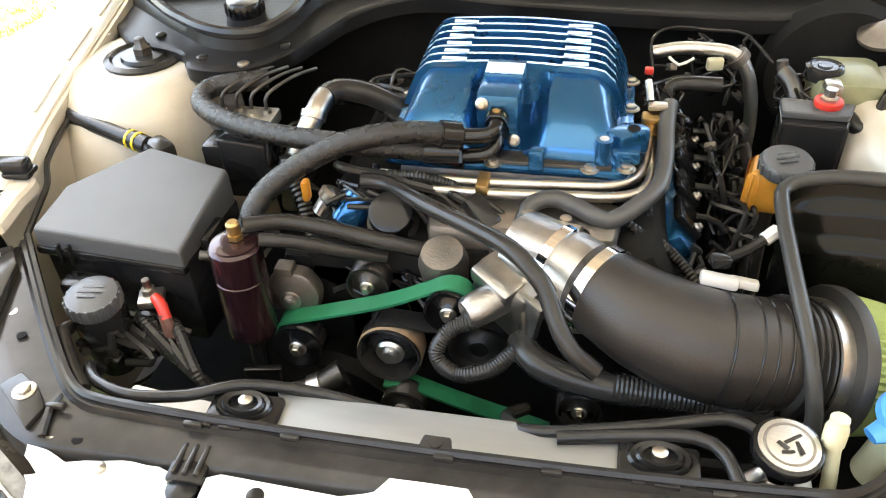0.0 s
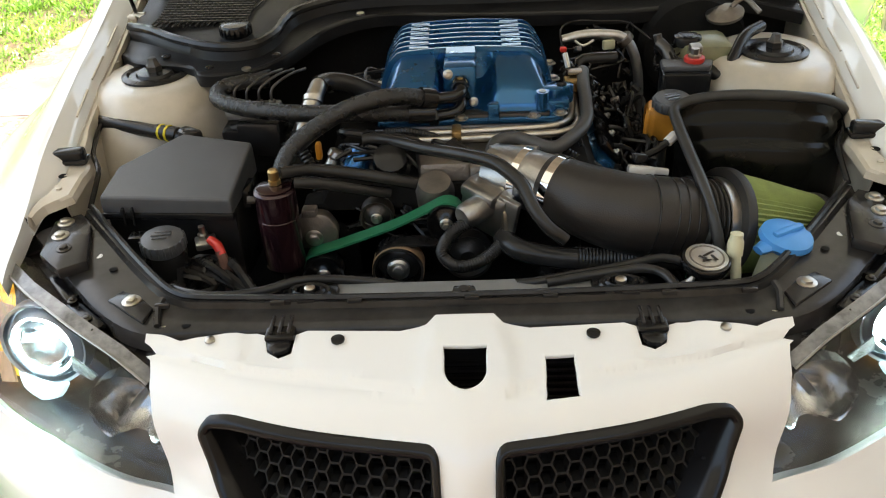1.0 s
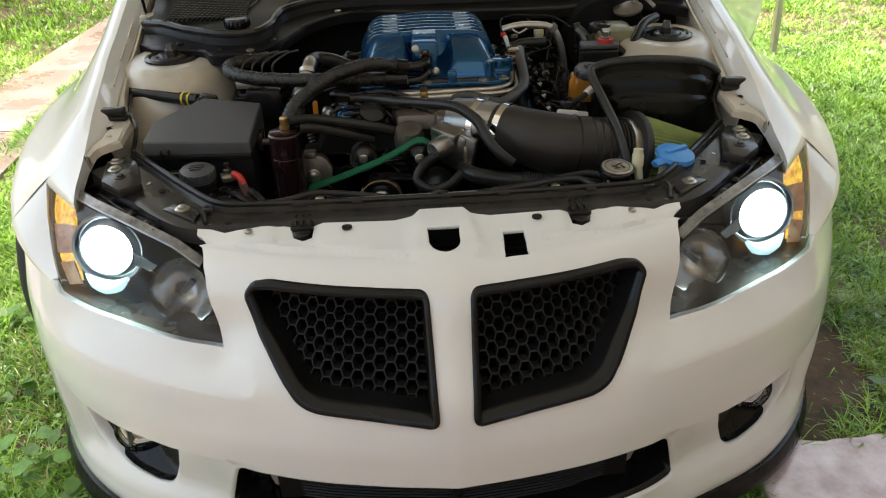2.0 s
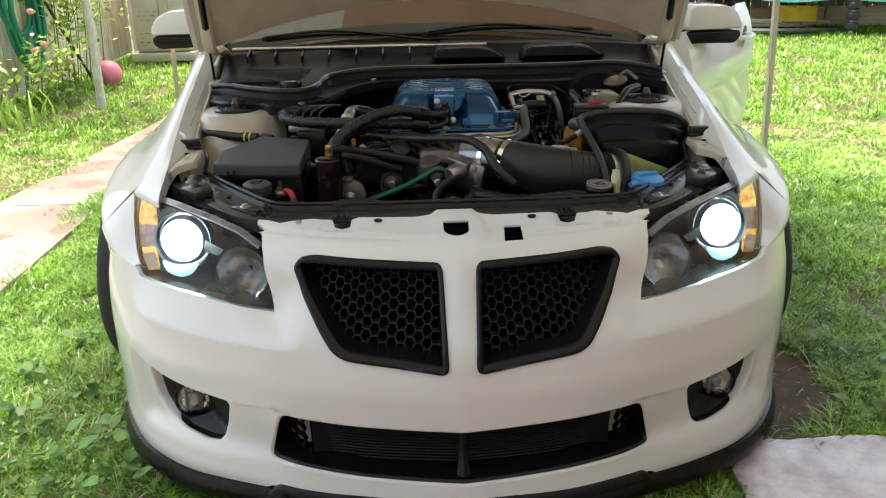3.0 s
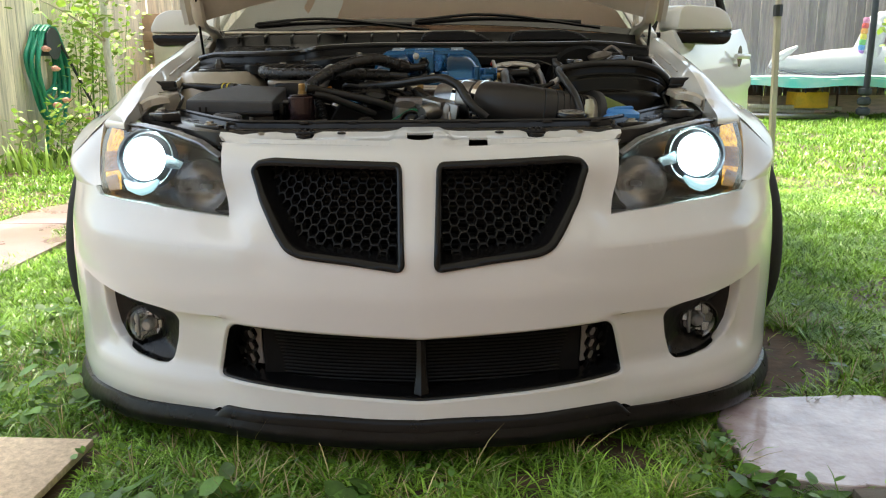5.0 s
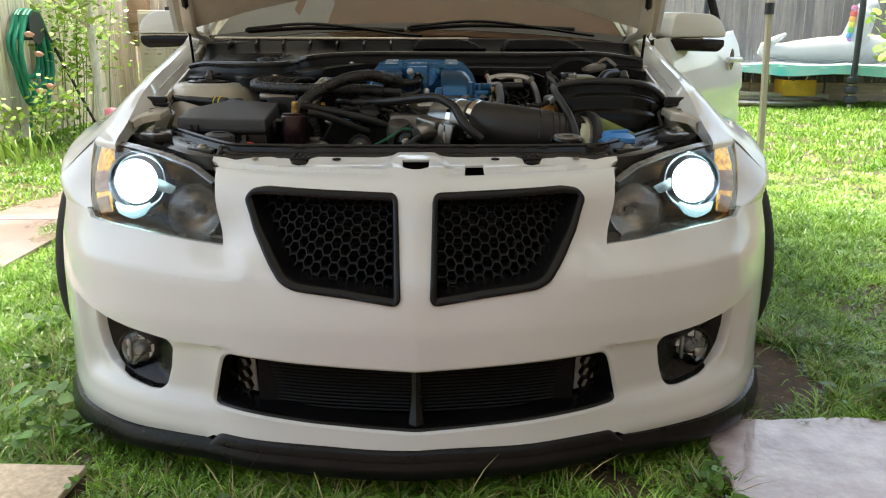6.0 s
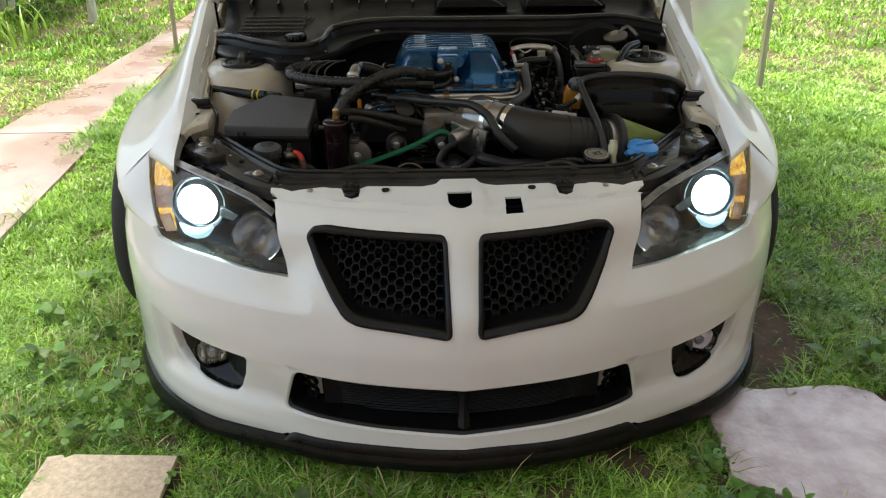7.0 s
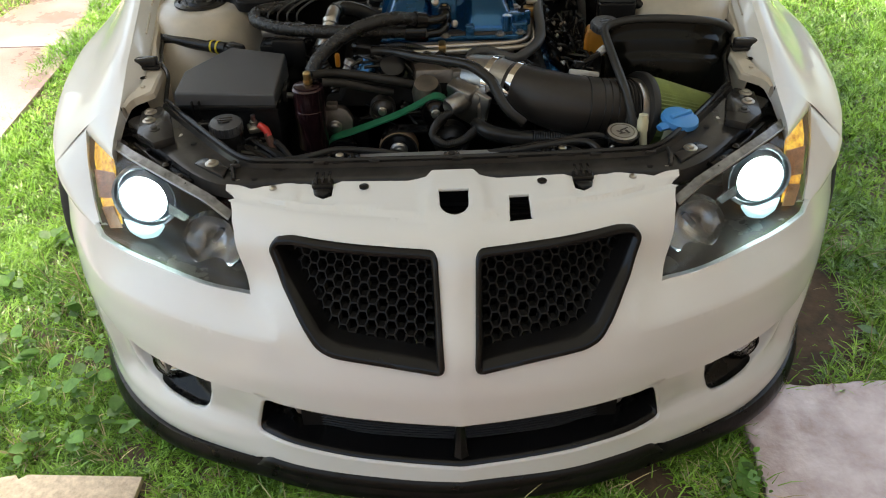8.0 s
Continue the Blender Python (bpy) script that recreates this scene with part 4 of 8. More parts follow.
for x0, x1 in ((-0.02, 0.215), (0.262, 0.53)):
    hump = rounded([(x0, 0.822), (x0 + 0.012, 0.850), (x0 + 0.03, 0.858), (x1 - 0.10, 0.860), (x1 - 0.05, 0.852), (x1, 0.822)], 0.010, 3)
    part("cowl_hump", moved(prism(hump, -0.05, 0.05, 0.008, 2), pose(0, 1.285, 0, 90, 0, 0)), M_SCUTTLE, COWL, angle=50)
# vent gauze on one side
gz = bmesh.new()
for i in range(16):
    a = Vector((-0.60 + i * 0.012, 1.13, 0.800))
    gz = join(gz, box(tuple(a), (0.0022, 0.15, 0.003), 0, (8, 0, -18)))
for j in range(12):
    gz = join(gz, box((-0.515, 1.07 + j * 0.0115, 0.796 + j * 0.0016), (0.19, 0.0022, 0.003), 0, (8, 0, -4)))
part("vent_gauze", gz, M_RUBBER, COWL, "fine plastic mesh vent", flat=True)
for x, y, z in ((-0.565, 0.968, 0.757), (-0.463, 0.898, 0.757), (-0.345, 0.937, 0.764), (-0.39, 0.880, 0.759), (-0.20, 1.10, 0.785)):
    part("cowl_clip", lathe([(0.009, 0), (0.009, 0.004), (0.005, 0.006)], (x, y, z + 0.002), seg=12), M_STEEL if x in (-0.39, -0.20) else M_RUBBER, COWL)
WF = part("washer_filler", lathe([(0.030, -0.03), (0.030, 0.004), (0.027, 0.010), (0.012, 0.012)], (-0.434, 1.012, 0.796), seg=24), M_BLACKGLOSS, CAR, "black washer filler cap")
for k in range(18):
    a = 2 * math.pi * k / 18
    part("grip", box((-0.434 + 0.030 * math.cos(a), 1.012 + 0.030 * math.sin(a), 0.794), (0.003, 0.004, 0.016), 0.001, (0, 0, math.degrees(a))), M_BLACKGLOSS, WF)
# firewall near-black: the shade under the scuttle is in its colour
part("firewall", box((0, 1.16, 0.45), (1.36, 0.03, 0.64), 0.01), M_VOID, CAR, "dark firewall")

# wipers
for pts in (((-0.56, 1.385, 0.880), (-0.35, 1.405, 0.892), (-0.05, 1.42, 0.886)), ((-0.03, 1.375, 0.888), (0.2, 1.40, 0.902), (0.52, 1.42, 0.890))):
    WP = part("wiper", tube(pts, 0.007, 6), M_BLACK, CAR, "black wiper")
    part("wiper_arm", tube([Vector(pts[0]) + Vector((0.0, -0.01, 0.01)), Vector(pts[1]) + Vector((0.02, -0.012, 0.012)), Vector(pts[2]) + Vector((0.06, -0.03, -0.02))], 0.005, 6), M_BLACKGLOSS, WP)
    part("blade_holder", box(tuple(Vector(pts[0]) + Vector((0.05, 0, 0.008))), (0.12, 0.018, 0.014), 0.005, (0, -4, 4)), M_BLACK, WP)

# bonnet, hinged at the back and standing up
HA = radians(60)


def hood_at(x, d, o=0.0):
    """d along the raised bonnet from its back edge, o out of its underside."""
    z0 = 1.006 - 0.122 * (abs(x) / 0.72) ** 1.7
    y0 = 1.16 + 0.03 * (1 - (abs(x) / 0.72) ** 2)
    cz = 0.03 * (1 - (x / 0.72) ** 2)
    return Vector((x, y0 - d * math.cos(HA) - o * math.sin(HA) + cz, z0 + d * math.sin(HA) - o * math.cos(HA) + cz * 0.3))


def hood_half(d):
    return 0.735 - 0.18 * (d / 1.15) ** 2.0


rings = []
for d in np.linspace(0, 1.15, 24):
    w = hood_half(d)
    rings.append([hood_at(w * k, d) for k in np.linspace(-1, 1, 25)])
HOOD = part("bonnet", thick(loft(rings, False), 0.004), M_PAINT, CAR, "white bonnet propped fully open")
rings = []
for d in np.linspace(0.004, 1.12, 20):
    w = hood_half(d) - 0.02
    rings.append([hood_at(w * k, d, 0.012 + 0.012 * (abs(k) > 0.8) + (0.008 if 0.2 < d < 0.95 and abs(k) < 0.55 else 0)) for k in np.linspace(-1, 1, 33)])
part("inner_panel", thick(loft(rings, False), 0.003), M_CREAM, HOOD, "cream painted stamped inner bonnet panel")
for s in (-1, 1):
    part("bonnet_channel", tube([(s * 0.690, 1.385, 0.835), (s * 0.690, 1.30, 0.865)] + [hood_at(s * (hood_half(d) - 0.055), d, 0.030) for d in (0.0, 0.1, 0.3, 0.6, 1.0)], 0.020, 8, squash=0.6), M_CREAM, HOOD)
    part("hinge", join(box((s * 0.712, 1.40, 0.82), (0.014, 0.20, 0.05), 0.005, (18, 0, 0)), box((s * 0.705, 1.42, 0.90), (0.010, 0.05, 0.16), 0.005, (-20, 0, 0)), bolt((s * 0.700, 1.42, 0.88), 0.009, (-s, 0, 0))), M_CREAM, CAR, "cream painted bonnet hinge")
    st = part("gas_strut", tube([(s * 0.692, 1.19, 0.782), (s * 0.672, 1.06, 1.00)], 0.0042, 8, smooth=False), M_BLACKGLOSS, CAR, "black gas strut holding the bonnet")
    part("strut_cylinder", tube([(s * 0.677, 1.09, 0.95), (s * 0.648, 0.90, 1.265)], 0.010, 10, smooth=False), M_BLACK, st)
    part("strut_bracket", join(box((s * 0.704, 1.19, 0.765), (0.035, 0.04, 0.03), 0.005), lathe([(0.010, 0), (0.010, 0.02)], (s * 0.692, 1.187, 0.775), (-s, 0, 0), 12)), M_STEEL, st)
for x in (-0.2, -0.17, 0.1, 0.14):
    part("bonnet_clip", box(tuple(hood_at(x, 0.13, 0.03)), (0.006, 0.02, 0.03), 0.002), M_BLACK, HOOD)

# windscreen, dash and roof
def screen_at(k, t):
    w = 0.74 - 0.12 * t
    return Vector((k * w, 1.43 - 0.07 * k * k + 0.12 + 0.75 * t + 0.05 * (1 - k * k) - 0.12 * (1 - t), 0.862 - 0.03 * k * k + 0.44 * t + 0.02 * (1 - k * k)))


part("windscreen", thick(loft([[screen_at(k, t) for k in np.linspace(-1, 1, 17)] for t in np.linspace(0, 1, 9)], False), 0.004), M_PANE, CAR, "clean sloping windscreen").visible_shadow = False
part("frit_band", thick(loft([[screen_at(k, t) + Vector((0, -0.004, 0.006)) for k in np.linspace(-0.98, 0.98, 21)] for t in (0.0, 0.03, 0.055)], False), 0.002), M_TRIM, CAR, "black band along the foot of the windscreen")
part("dashboard", thick(loft([[screen_at(k, 0.02) + Vector((0, 0.03 + y, -0.03 + z)) for k in np.linspace(-0.97, 0.97, 13)] for y, z in ((0, 0), (0.2, 0.06), (0.42, 0.09), (0.5, -0.05), (0.5, -0.4))], False), 0.004), M_CABIN, CAR, "grey dashboard top")
SHADE = part("sun_shade", thick(loft([[screen_at(k, t) + Vector((0, 0.025 + 0.012 * math.sin(9 * k), -0.02)) for k in np.linspace(-0.34 - 0.30 * min(1, 4 * t) ** 0.7, 0.97, 25)] for t in np.linspace(0.015, 0.9, 15)], False), 0.004), M_DASH, CAR, "tan folding sunshade behind the windscreen")
for a0, a1, b0, b1 in ((-0.97, -0.32, -0.93, -0.52),):
    part("side_flap", thick(loft([[screen_at(a0 + (a1 - a0) * q + ((b0 + (b1 - b0) * q) - (a0 + (a1 - a0) * q)) * t, 0.02 + 0.45 * t) + Vector((0, 0.034, -0.02)) for q in np.linspace(0, 1, 7)] for t in np.linspace(0, 1, 5)], False), 0.004), M_PALEFLAP, SHADE, "pale grey side panel of the sunshade")
part("roof", thick(loft([[(k * w, y, z - 0.05 * k * k) for k in np.linspace(-1, 1, 13)] for w, y, z in ((0.62, 2.28, 1.325), (0.62, 2.6, 1.37), (0.61, 3.2, 1.37), (0.58, 3.7, 1.30), (0.62, 4.3, 1.02), (0.70, 4.45, 0.95), (0.72, 4.85, 0.93), (0.72, 4.9, 0.4))], False), 0.01), M_PAINT, CAR, "white roof and tail")
for s in (-1, 1):
    part("windscreen_pillar", tube([(s * 0.745, 1.40, 0.835), (s * 0.70, 1.85, 1.08), (s * 0.63, 2.27, 1.31)], 0.035, 8, squash=0.7), M_PAINT, CAR, "white windscreen pillar")
    side = [[(s * x, y, z) for x, z in ((0.80, 0.84), (0.88, 0.76), (0.915, 0.55), (0.90, 0.30), (0.86, 0.12))] for y in ((1.95, 2.5, 3.2, 3.9, 4.8) if s < 0 else (3.0, 3.9, 4.8))]
    part("side_panel", thick(loft(side, False), 0.006), M_PAINT, CAR, "white body side")
    if s > 0:
        part("door_sill", box((0.80, 2.5, 0.16), (0.14, 1.1, 0.10), 0.02), M_PAINT, CAR)
    rw = lathe([(0.2, -0.11), (0.30, -0.115), (0.32, -0.08), (0.32, 0.08), (0.30, 0.115), (0.2, 0.11)], (s * 0.8, 3.84, 0.30), (s, 0, 0), 32)
    part("wheel", rw, M_TYRE, CAR, "wide black rear tyre")


def mirror(s, c, yaw):
    """A door mirror: a white shell over a black lower band that runs on into the foot."""
    m = pose(*c, 0, 0, yaw) @ Matrix.Diagonal((s, 1, 1, 1)) @ pose(0, 0.02, 0, 90, 0, 0)
    shell = rounded([(-0.118, -0.008), (-0.104, 0.070), (-0.080, 0.084), (0.060, 0.078), (0.104, 0.054), (0.126, 0.012), (0.126, -0.008)], 0.018, 4)
    band = rounded([(-0.185, -0.010), (0.127, -0.010), (0.124, -0.038), (0.100, -0.056), (-0.060, -0.050), (-0.130, -0.056), (-0.205, -0.066), (-0.205, -0.024)], 0.010, 3)
    fix = (lambda b: b) if s > 0 else (lambda b: (bmesh.ops.reverse_faces(b, faces=b.faces), b)[1])
    up = part("door_mirror", fix(moved(prism(shell, -0.055, 0.060, 0.005, 2, 0.90), m)), M_PAINT, CAR, "white door mirror with a black lower shell", angle=60)
    part("lower_shell", fix(moved(prism(band, -0.052, 0.062, 0.004, 2, 0.92), m)), M_TRIM, up, angle=60)
    part("mirror_glass", fix(moved(prism(rounded([(-0.095, -0.030), (-0.088, 0.055), (0.070, 0.052), (0.100, 0.010), (0.098, -0.030)], 0.012, 3), -0.060, -0.057), m)), M_CHROME, up)


mirror(-1, (-0.905, 1.73, 0.878), 0)
mirror(1, (0.965, 1.58, 0.870), 14)

# the open door
DA, DB = Vector((0.845, 1.478, 0)), Vector((1.40, 2.36, 0))
dd = (DB - DA).normalized()
dn = Vector((dd.y, -dd.x, 0))
rings = []
for t in np.linspace(0, 1, 14):
    b = DA.lerp(DB, t)
    end = 0.03 * max(0, (t - 0.8) / 0.2) ** 2
    rings.append([b + dn * o + Vector((0, 0, z + end)) for o, z in ((-0.05, 0.855), (0.0, 0.865), (0.03, 0.80), (0.055, 0.70), (0.06, 0.62), (0.05, 0.60), (0.055, 0.45), (0.035, 0.25), (0.0, 0.17), (-0.06, 0.17))])
DOOR = part("open_door", loft(rings, True, True), M_PAINT, CAR, "white front door standing open", angle=50)
hc = DA.lerp(DB, 0.765) + dn * 0.062 + Vector((0, 0, 0.775))
part("door_handle", tube([hc - dd * 0.09, hc - dd * 0.05 + dn * 0.022, hc + dd * 0.05 + dn * 0.022, hc + dd * 0.09], 0.011, 8), M_PAINT, DOOR)
part("handle_recess", lathe([(0.045, 0), (0.03, 0.002)], hc - dn * 0.004, dn, 20), M_BLACK, DOOR)
part("window_frame", tube([DA + Vector((-0.05, 0.1, 0.86)), DA.lerp(DB, 0.45) - dn * 0.13 + Vector((0, 0, 1.22)), DA.lerp(DB, 0.8) - dn * 0.15 + Vector((0, 0, 1.28)), DB - dn * 0.05 + Vector((0, 0, 0.86))], 0.018, 8), M_BLACK, DOOR)


# ---- engine bay: panels ----
for s in (-1, 1):
    rings = []
    for r, z, dx, dy in ((0.085, 0.742, 0, 0), (0.100, 0.740, 0, 0), (0.118, 0.728, 0, 0), (0.132, 0.700, 0, -0.006), (0.145, 0.64, 0.01, -0.012), (0.165, 0.54, 0.02, -0.018), (0.19, 0.40, 0.03, -0.02)):
        rings.append([(s * (0.577 + dx + r * math.cos(a)), 0.925 + dy + 1.12 * r * math.sin(a), z) for a in np.linspace(0, 2 * math.pi, 41)[:-1]])
    TW = part("strut_tower", loft(rings, cap=True), M_CREAM, CAR, "cream painted suspension tower", angle=50)
    part("strut_mount", lathe([(0.062, 0), (0.062, 0.005), (0.052, 0.008), (0.048, 0.004), (0.036, 0.004), (0.033, 0.009), (0.016, 0.010)], (s * 0.577, 0.925, 0.741), seg=32), M_RUBBER, TW, "black rubber strut mount")
    part("strut_nut", lathe([(0.015, 0.008), (0.015, 0.020), (0.011, 0.023), (0.008, 0.034), (0.003, 0.035)], (s * 0.577, 0.925, 0.741), seg=6), M_DARKSTEEL, TW)
    part("drain_hole", lathe([(0.006, 0), (0.006, 0.001)], (s * 0.655, 0.83, 0.7205), (s * 0.5, -0.4, 1), 10), M_VOID, TW)
# front crossmember: inner and outer edges from the middle outwards
INNER = [(0.0, 0.331, 0.634), (0.175, 0.333, 0.634), (0.34, 0.339, 0.635), (0.395, 0.350, 0.636), (0.462, 0.418, 0.640), (0.53, 0.498, 0.645), (0.592, 0.573, 0.650)]
OUTER = [(0.0, 0.290, 0.626), (0.175, 0.290, 0.626), (0.34, 0.289, 0.626), (0.425, 0.290, 0.628), (0.492, 0.330, 0.632), (0.570, 0.410, 0.640), (0.660, 0.515, 0.648)]
a_, b_ = smooth_line(INNER, 0.02), smooth_line(OUTER, 0.02)
n_ = 46


def along(line, t):
    k = t * (len(line) - 1)
    i = min(int(k), len(line) - 2)
    return line[i].lerp(line[i + 1], k - i)


rings = []
for i in range(-n_, n_ + 1):
    t = abs(i) / n_
    p, q = along(a_, t), along(b_, t)
    sg = -1 if i < 0 else 1
    w = [p + Vector((0, 0.004, -0.03)), p + Vector((0, 0.003, 0.004)), p.lerp(q, 0.08) + Vector((0, 0, 0.005)), p.lerp(q, 0.14) + Vector((0, 0, -0.003)), p.lerp(q, 0.55) + Vector((0, 0, 0.0)), p.lerp(q, 0.9), q + Vector((0, 0, -0.004)), q + Vector((0, -0.004, -0.03))]
    rings.append([Vector((sg * v.x, v.y, v.z)) for v in w])
BEAM = part("front_crossmember", thick(loft(rings, False), 0.003), M_BEAM, CAR, "dusty black plastic front crossmember", angle=40)
part("bonnet_seal", tube([Vector((sg * along(a_, t).x, along(a_, t).y + 0.004, along(a_, t).z + 0.007)) for sg, ts in ((-1, np.linspace(1, 0.02, 30)), (1, np.linspace(0, 1, 30))) for t in ts], 0.0048, 6), M_RUBBER, BEAM, "black rubber seal along the crossmember")
for i in (-8, -5, -3, 0, 2, 5, 7):
    part("seal_lug", box((i * 0.052 + 0.01, 0.329, 0.6405), (0.020, 0.006, 0.007), 0.0015), M_BEAM, BEAM)
for s in (-1, 1):
    m = (lambda b: mirrored(b)) if s < 0 else (lambda b: b)
    part("raised_tab", m(prism([(0.425, 0.300), (0.470, 0.335), (0.490, 0.350), (0.475, 0.372), (0.440, 0.350), (0.420, 0.330)], 0.630, 0.6375, 0.002)), M_BEAM, BEAM)
    part("beam_bolt", m(bolt((0.454, 0.345, 0.6375), 0.0085)), M_STEEL, BEAM, "zinc flange bolt")
    part("end_plate", m(prism([(0.540, 0.420), (0.574, 0.398), (0.618, 0.440), (0.634, 0.535), (0.600, 0.556), (0.572, 0.522)], 0.640, 0.6575, 0.003)), M_BEAM, BEAM)
    for x, y in ((0.613, 0.527), (0.606, 0.489), (0.586, 0.452)):
        part("beam_bolt", m(bolt((x, y, 0.6575), 0.0085 if y > 0.46 else 0.007)), M_STEEL if y > 0.46 else M_DARKSTEEL, BEAM)
    for x, y in ((0.540, 0.455), (0.505, 0.420), (0.40, 0.302), (0.368, 0.300)):
        part("beam_hole", m(lathe([(0.006, 0), (0.006, 0.001)], (x, y, 0.6405 - 0.0125 * (x < 0.45)), seg=10)), M_STEEL if x in (0.540, 0.40) else M_VOID, BEAM)
    part("beam_rib", m(tube([(0.405, 0.296, 0.632), (0.412, 0.325, 0.638), (0.410, 0.345, 0.640)], 0.0045, 6)), M_BEAM, BEAM)
    part("lamp_bracket", m(join(prism([(0.500, 0.305), (0.560, 0.365), (0.548, 0.378), (0.486, 0.320)], 0.612, 0.620, 0.002), prism([(0.560, 0.370), (0.640, 0.462), (0.622, 0.474), (0.546, 0.384)], 0.616, 0.624, 0.002))), M_BLACKGLOSS, CAR, "black headlight bracket")
    for x, y in ((0.515, 0.330), (0.552, 0.372), (0.60, 0.43)):
        part("bracket_screw", m(bolt((x, y, 0.622), 0.0045, h=0.004)), M_DARKSTEEL, BEAM)
    # near-black sheet for the shaded gap between wing and crossmember
    part("side_filler", m(thick(loft([[(0.655, 0.515, 0.62), (0.73, 0.50, 0.60)], [(0.66, 0.60, 0.56), (0.725, 0.60, 0.60)]], False), 0.004)), M_VOID, CAR)
part("centre_tab", join(prism([(-0.018, 0.333), (0.018, 0.333), (0.014, 0.352), (-0.014, 0.352)], 0.632, 0.645, 0.003), lathe([(0.007, 0), (0.007, 0.002)], (0, 0.342, 0.645), seg=12)), M_BEAM, BEAM)

# radiator top and fan cowl
part("radiator_top", join(box((0.003, 0.382, 0.600), (0.385, 0.050, 0.030), 0.005)), mat("brushed_radiator_alloy", (0.23, 0.233, 0.233), 0.45, 0.4, 0.12, 6, 0.04, 200, stretch=(1, 6, 6)), CAR, "bright aluminium radiator top tank")
part("radiator_core", box((0, 0.375, 0.40), (0.68, 0.04, 0.36), 0.004), M_FIN, CAR, "black radiator core")
part("pale_duct_end", prism([(-0.37, 0.355), (-0.225, 0.362), (-0.235, 0.388), (-0.365, 0.402)], 0.585, 0.603, 0.004), mat("pale_foam", (0.60, 0.57, 0.52), 0.7, 0, 0.2, 20, 0.3, 150), CAR, "pale foam end seal")
part("fan_cowl", join(box((0, 0.425, 0.38), (0.66, 0.05, 0.26), 0.01), box((0, 0.404, 0.560), (0.66, 0.012, 0.060), 0.003)), M_VOID, CAR, "black fan cowl")
for s in (-1, 1):
    CLP = part("radiator_mount", join(box((s * 0.216, 0.372, 0.610), (0.080, 0.046, 0.026), 0.006), box((s * 0.216, 0.345, 0.618), (0.070, 0.014, 0.024), 0.004)), M_BLACK, CAR, "black plastic radiator mount")
    for rr, hh in ((0.020, 0.004), (0.0145, 0.007)):
        part("mount_ring", moved(lathe([(rr - 0.003, 0), (rr - 0.003, hh), (rr, hh + 0.001), (rr + 0.002, hh - 0.002), (rr + 0.002, 0)], (0, 0, 0), seg=28, caps=False), Matrix.Translation((s * 0.216, 0.374, 0.6225)) @ Matrix.Diagonal((1.45, 0.95, 1, 1))), M_BLACK, CLP)
    part("mount_clip", join(box((s * 0.216, 0.338, 0.634), (0.062, 0.010, 0.016), 0.002), box((s * 0.216 - 0.022, 0.333, 0.636), (0.012, 0.006, 0.010), 0.001), box((s * 0.216 + 0.004, 0.333, 0.636), (0.024, 0.006, 0.010), 0.001)), M_BLACK, CLP)
    part("mount_pin", lathe([(0.008, 0), (0.008, 0.006), (0.005, 0.008)], (s * 0.216, 0.380, 0.622), seg=12), M_STEEL, CLP)

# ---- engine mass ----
# block, case and heads near-black, in place of the shade below the hoses
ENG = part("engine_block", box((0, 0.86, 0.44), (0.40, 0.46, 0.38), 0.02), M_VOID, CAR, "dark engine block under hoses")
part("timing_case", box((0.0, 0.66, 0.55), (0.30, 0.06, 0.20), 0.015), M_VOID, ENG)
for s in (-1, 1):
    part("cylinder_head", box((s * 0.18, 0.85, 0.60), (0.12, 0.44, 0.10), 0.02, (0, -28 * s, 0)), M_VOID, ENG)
part("front_cover", join(prism([(-0.07, 0.64), (0.16, 0.64), (0.17, 0.72), (-0.08, 0.72)], 0.60, 0.680, 0.01), lathe([(0.03, 0), (0.032, 0.03), (0.026, 0.05)], (-0.045, 0.625, 0.615), (0, -0.3, 1), 20), box((0.06, 0.640, 0.655), (0.10, 0.03, 0.05), 0.008)), M_ALUDIRTY, ENG, "dull cast alloy front cover")
for p in ((0.046, 0.632, 0.682), (0.10, 0.66, 0.682), (0.052, 0.665, 0.684)):
    part("cover_bolt", lathe([(0.009, -0.02), (0.009, 0.004), (0.0075, 0.006), (0.0075, 0.012), (0.005, 0.013)], p, seg=12), M_STEEL, ENG)
# valve covers: blue rocker covers peeping out on both sides, with black coil packs
for s in (-1, 1):
    x = 0.235 if s > 0 else -0.20
    part("rocker_cover", box((x, 0.82, 0.612), (0.062, 0.24, 0.062), 0.022, (0, -30 * s, 0)), M_BLUE, ENG, "blue rocker cover")
    if s > 0:
        for k in range(4):
            cp = part("coil_pack", join(box((0.252, 0.745 + k * 0.058, 0.648 + 0.008 * k), (0.046, 0.053, 0.014), 0.005, (0, 48 * s, 0)), box((0.247, 0.740 + k * 0.058, 0.657 + 0.008 * k), (0.020, 0.026, 0.012), 0.004, (0, 48 * s, 0))), M_TRIM, ENG)
            part("coil_bolt", bolt((0.264, 0.726 + k * 0.058, 0.646 + 0.008 * k), 0.0042, (s * 0.7, 0, 0.7)), M_STEEL, cp)
part("rocker_flank", tube([(0.19, 0.735, 0.63), (0.215, 0.75, 0.60), (0.235, 0.78, 0.56)], 0.030, 12), M_BLUE, ENG, "blue rocker cover end")
part("blue_canister", lathe([(0.022, 0), (0.024, 0.004), (0.024, 0.05), (0.020, 0.055)], (-0.193, 0.668, 0.640), (0.45, 0.5, 0.6), 20), M_BLUE, ENG, "small blue anodised cap")

# ---- supercharger ----
SCX = 0.010


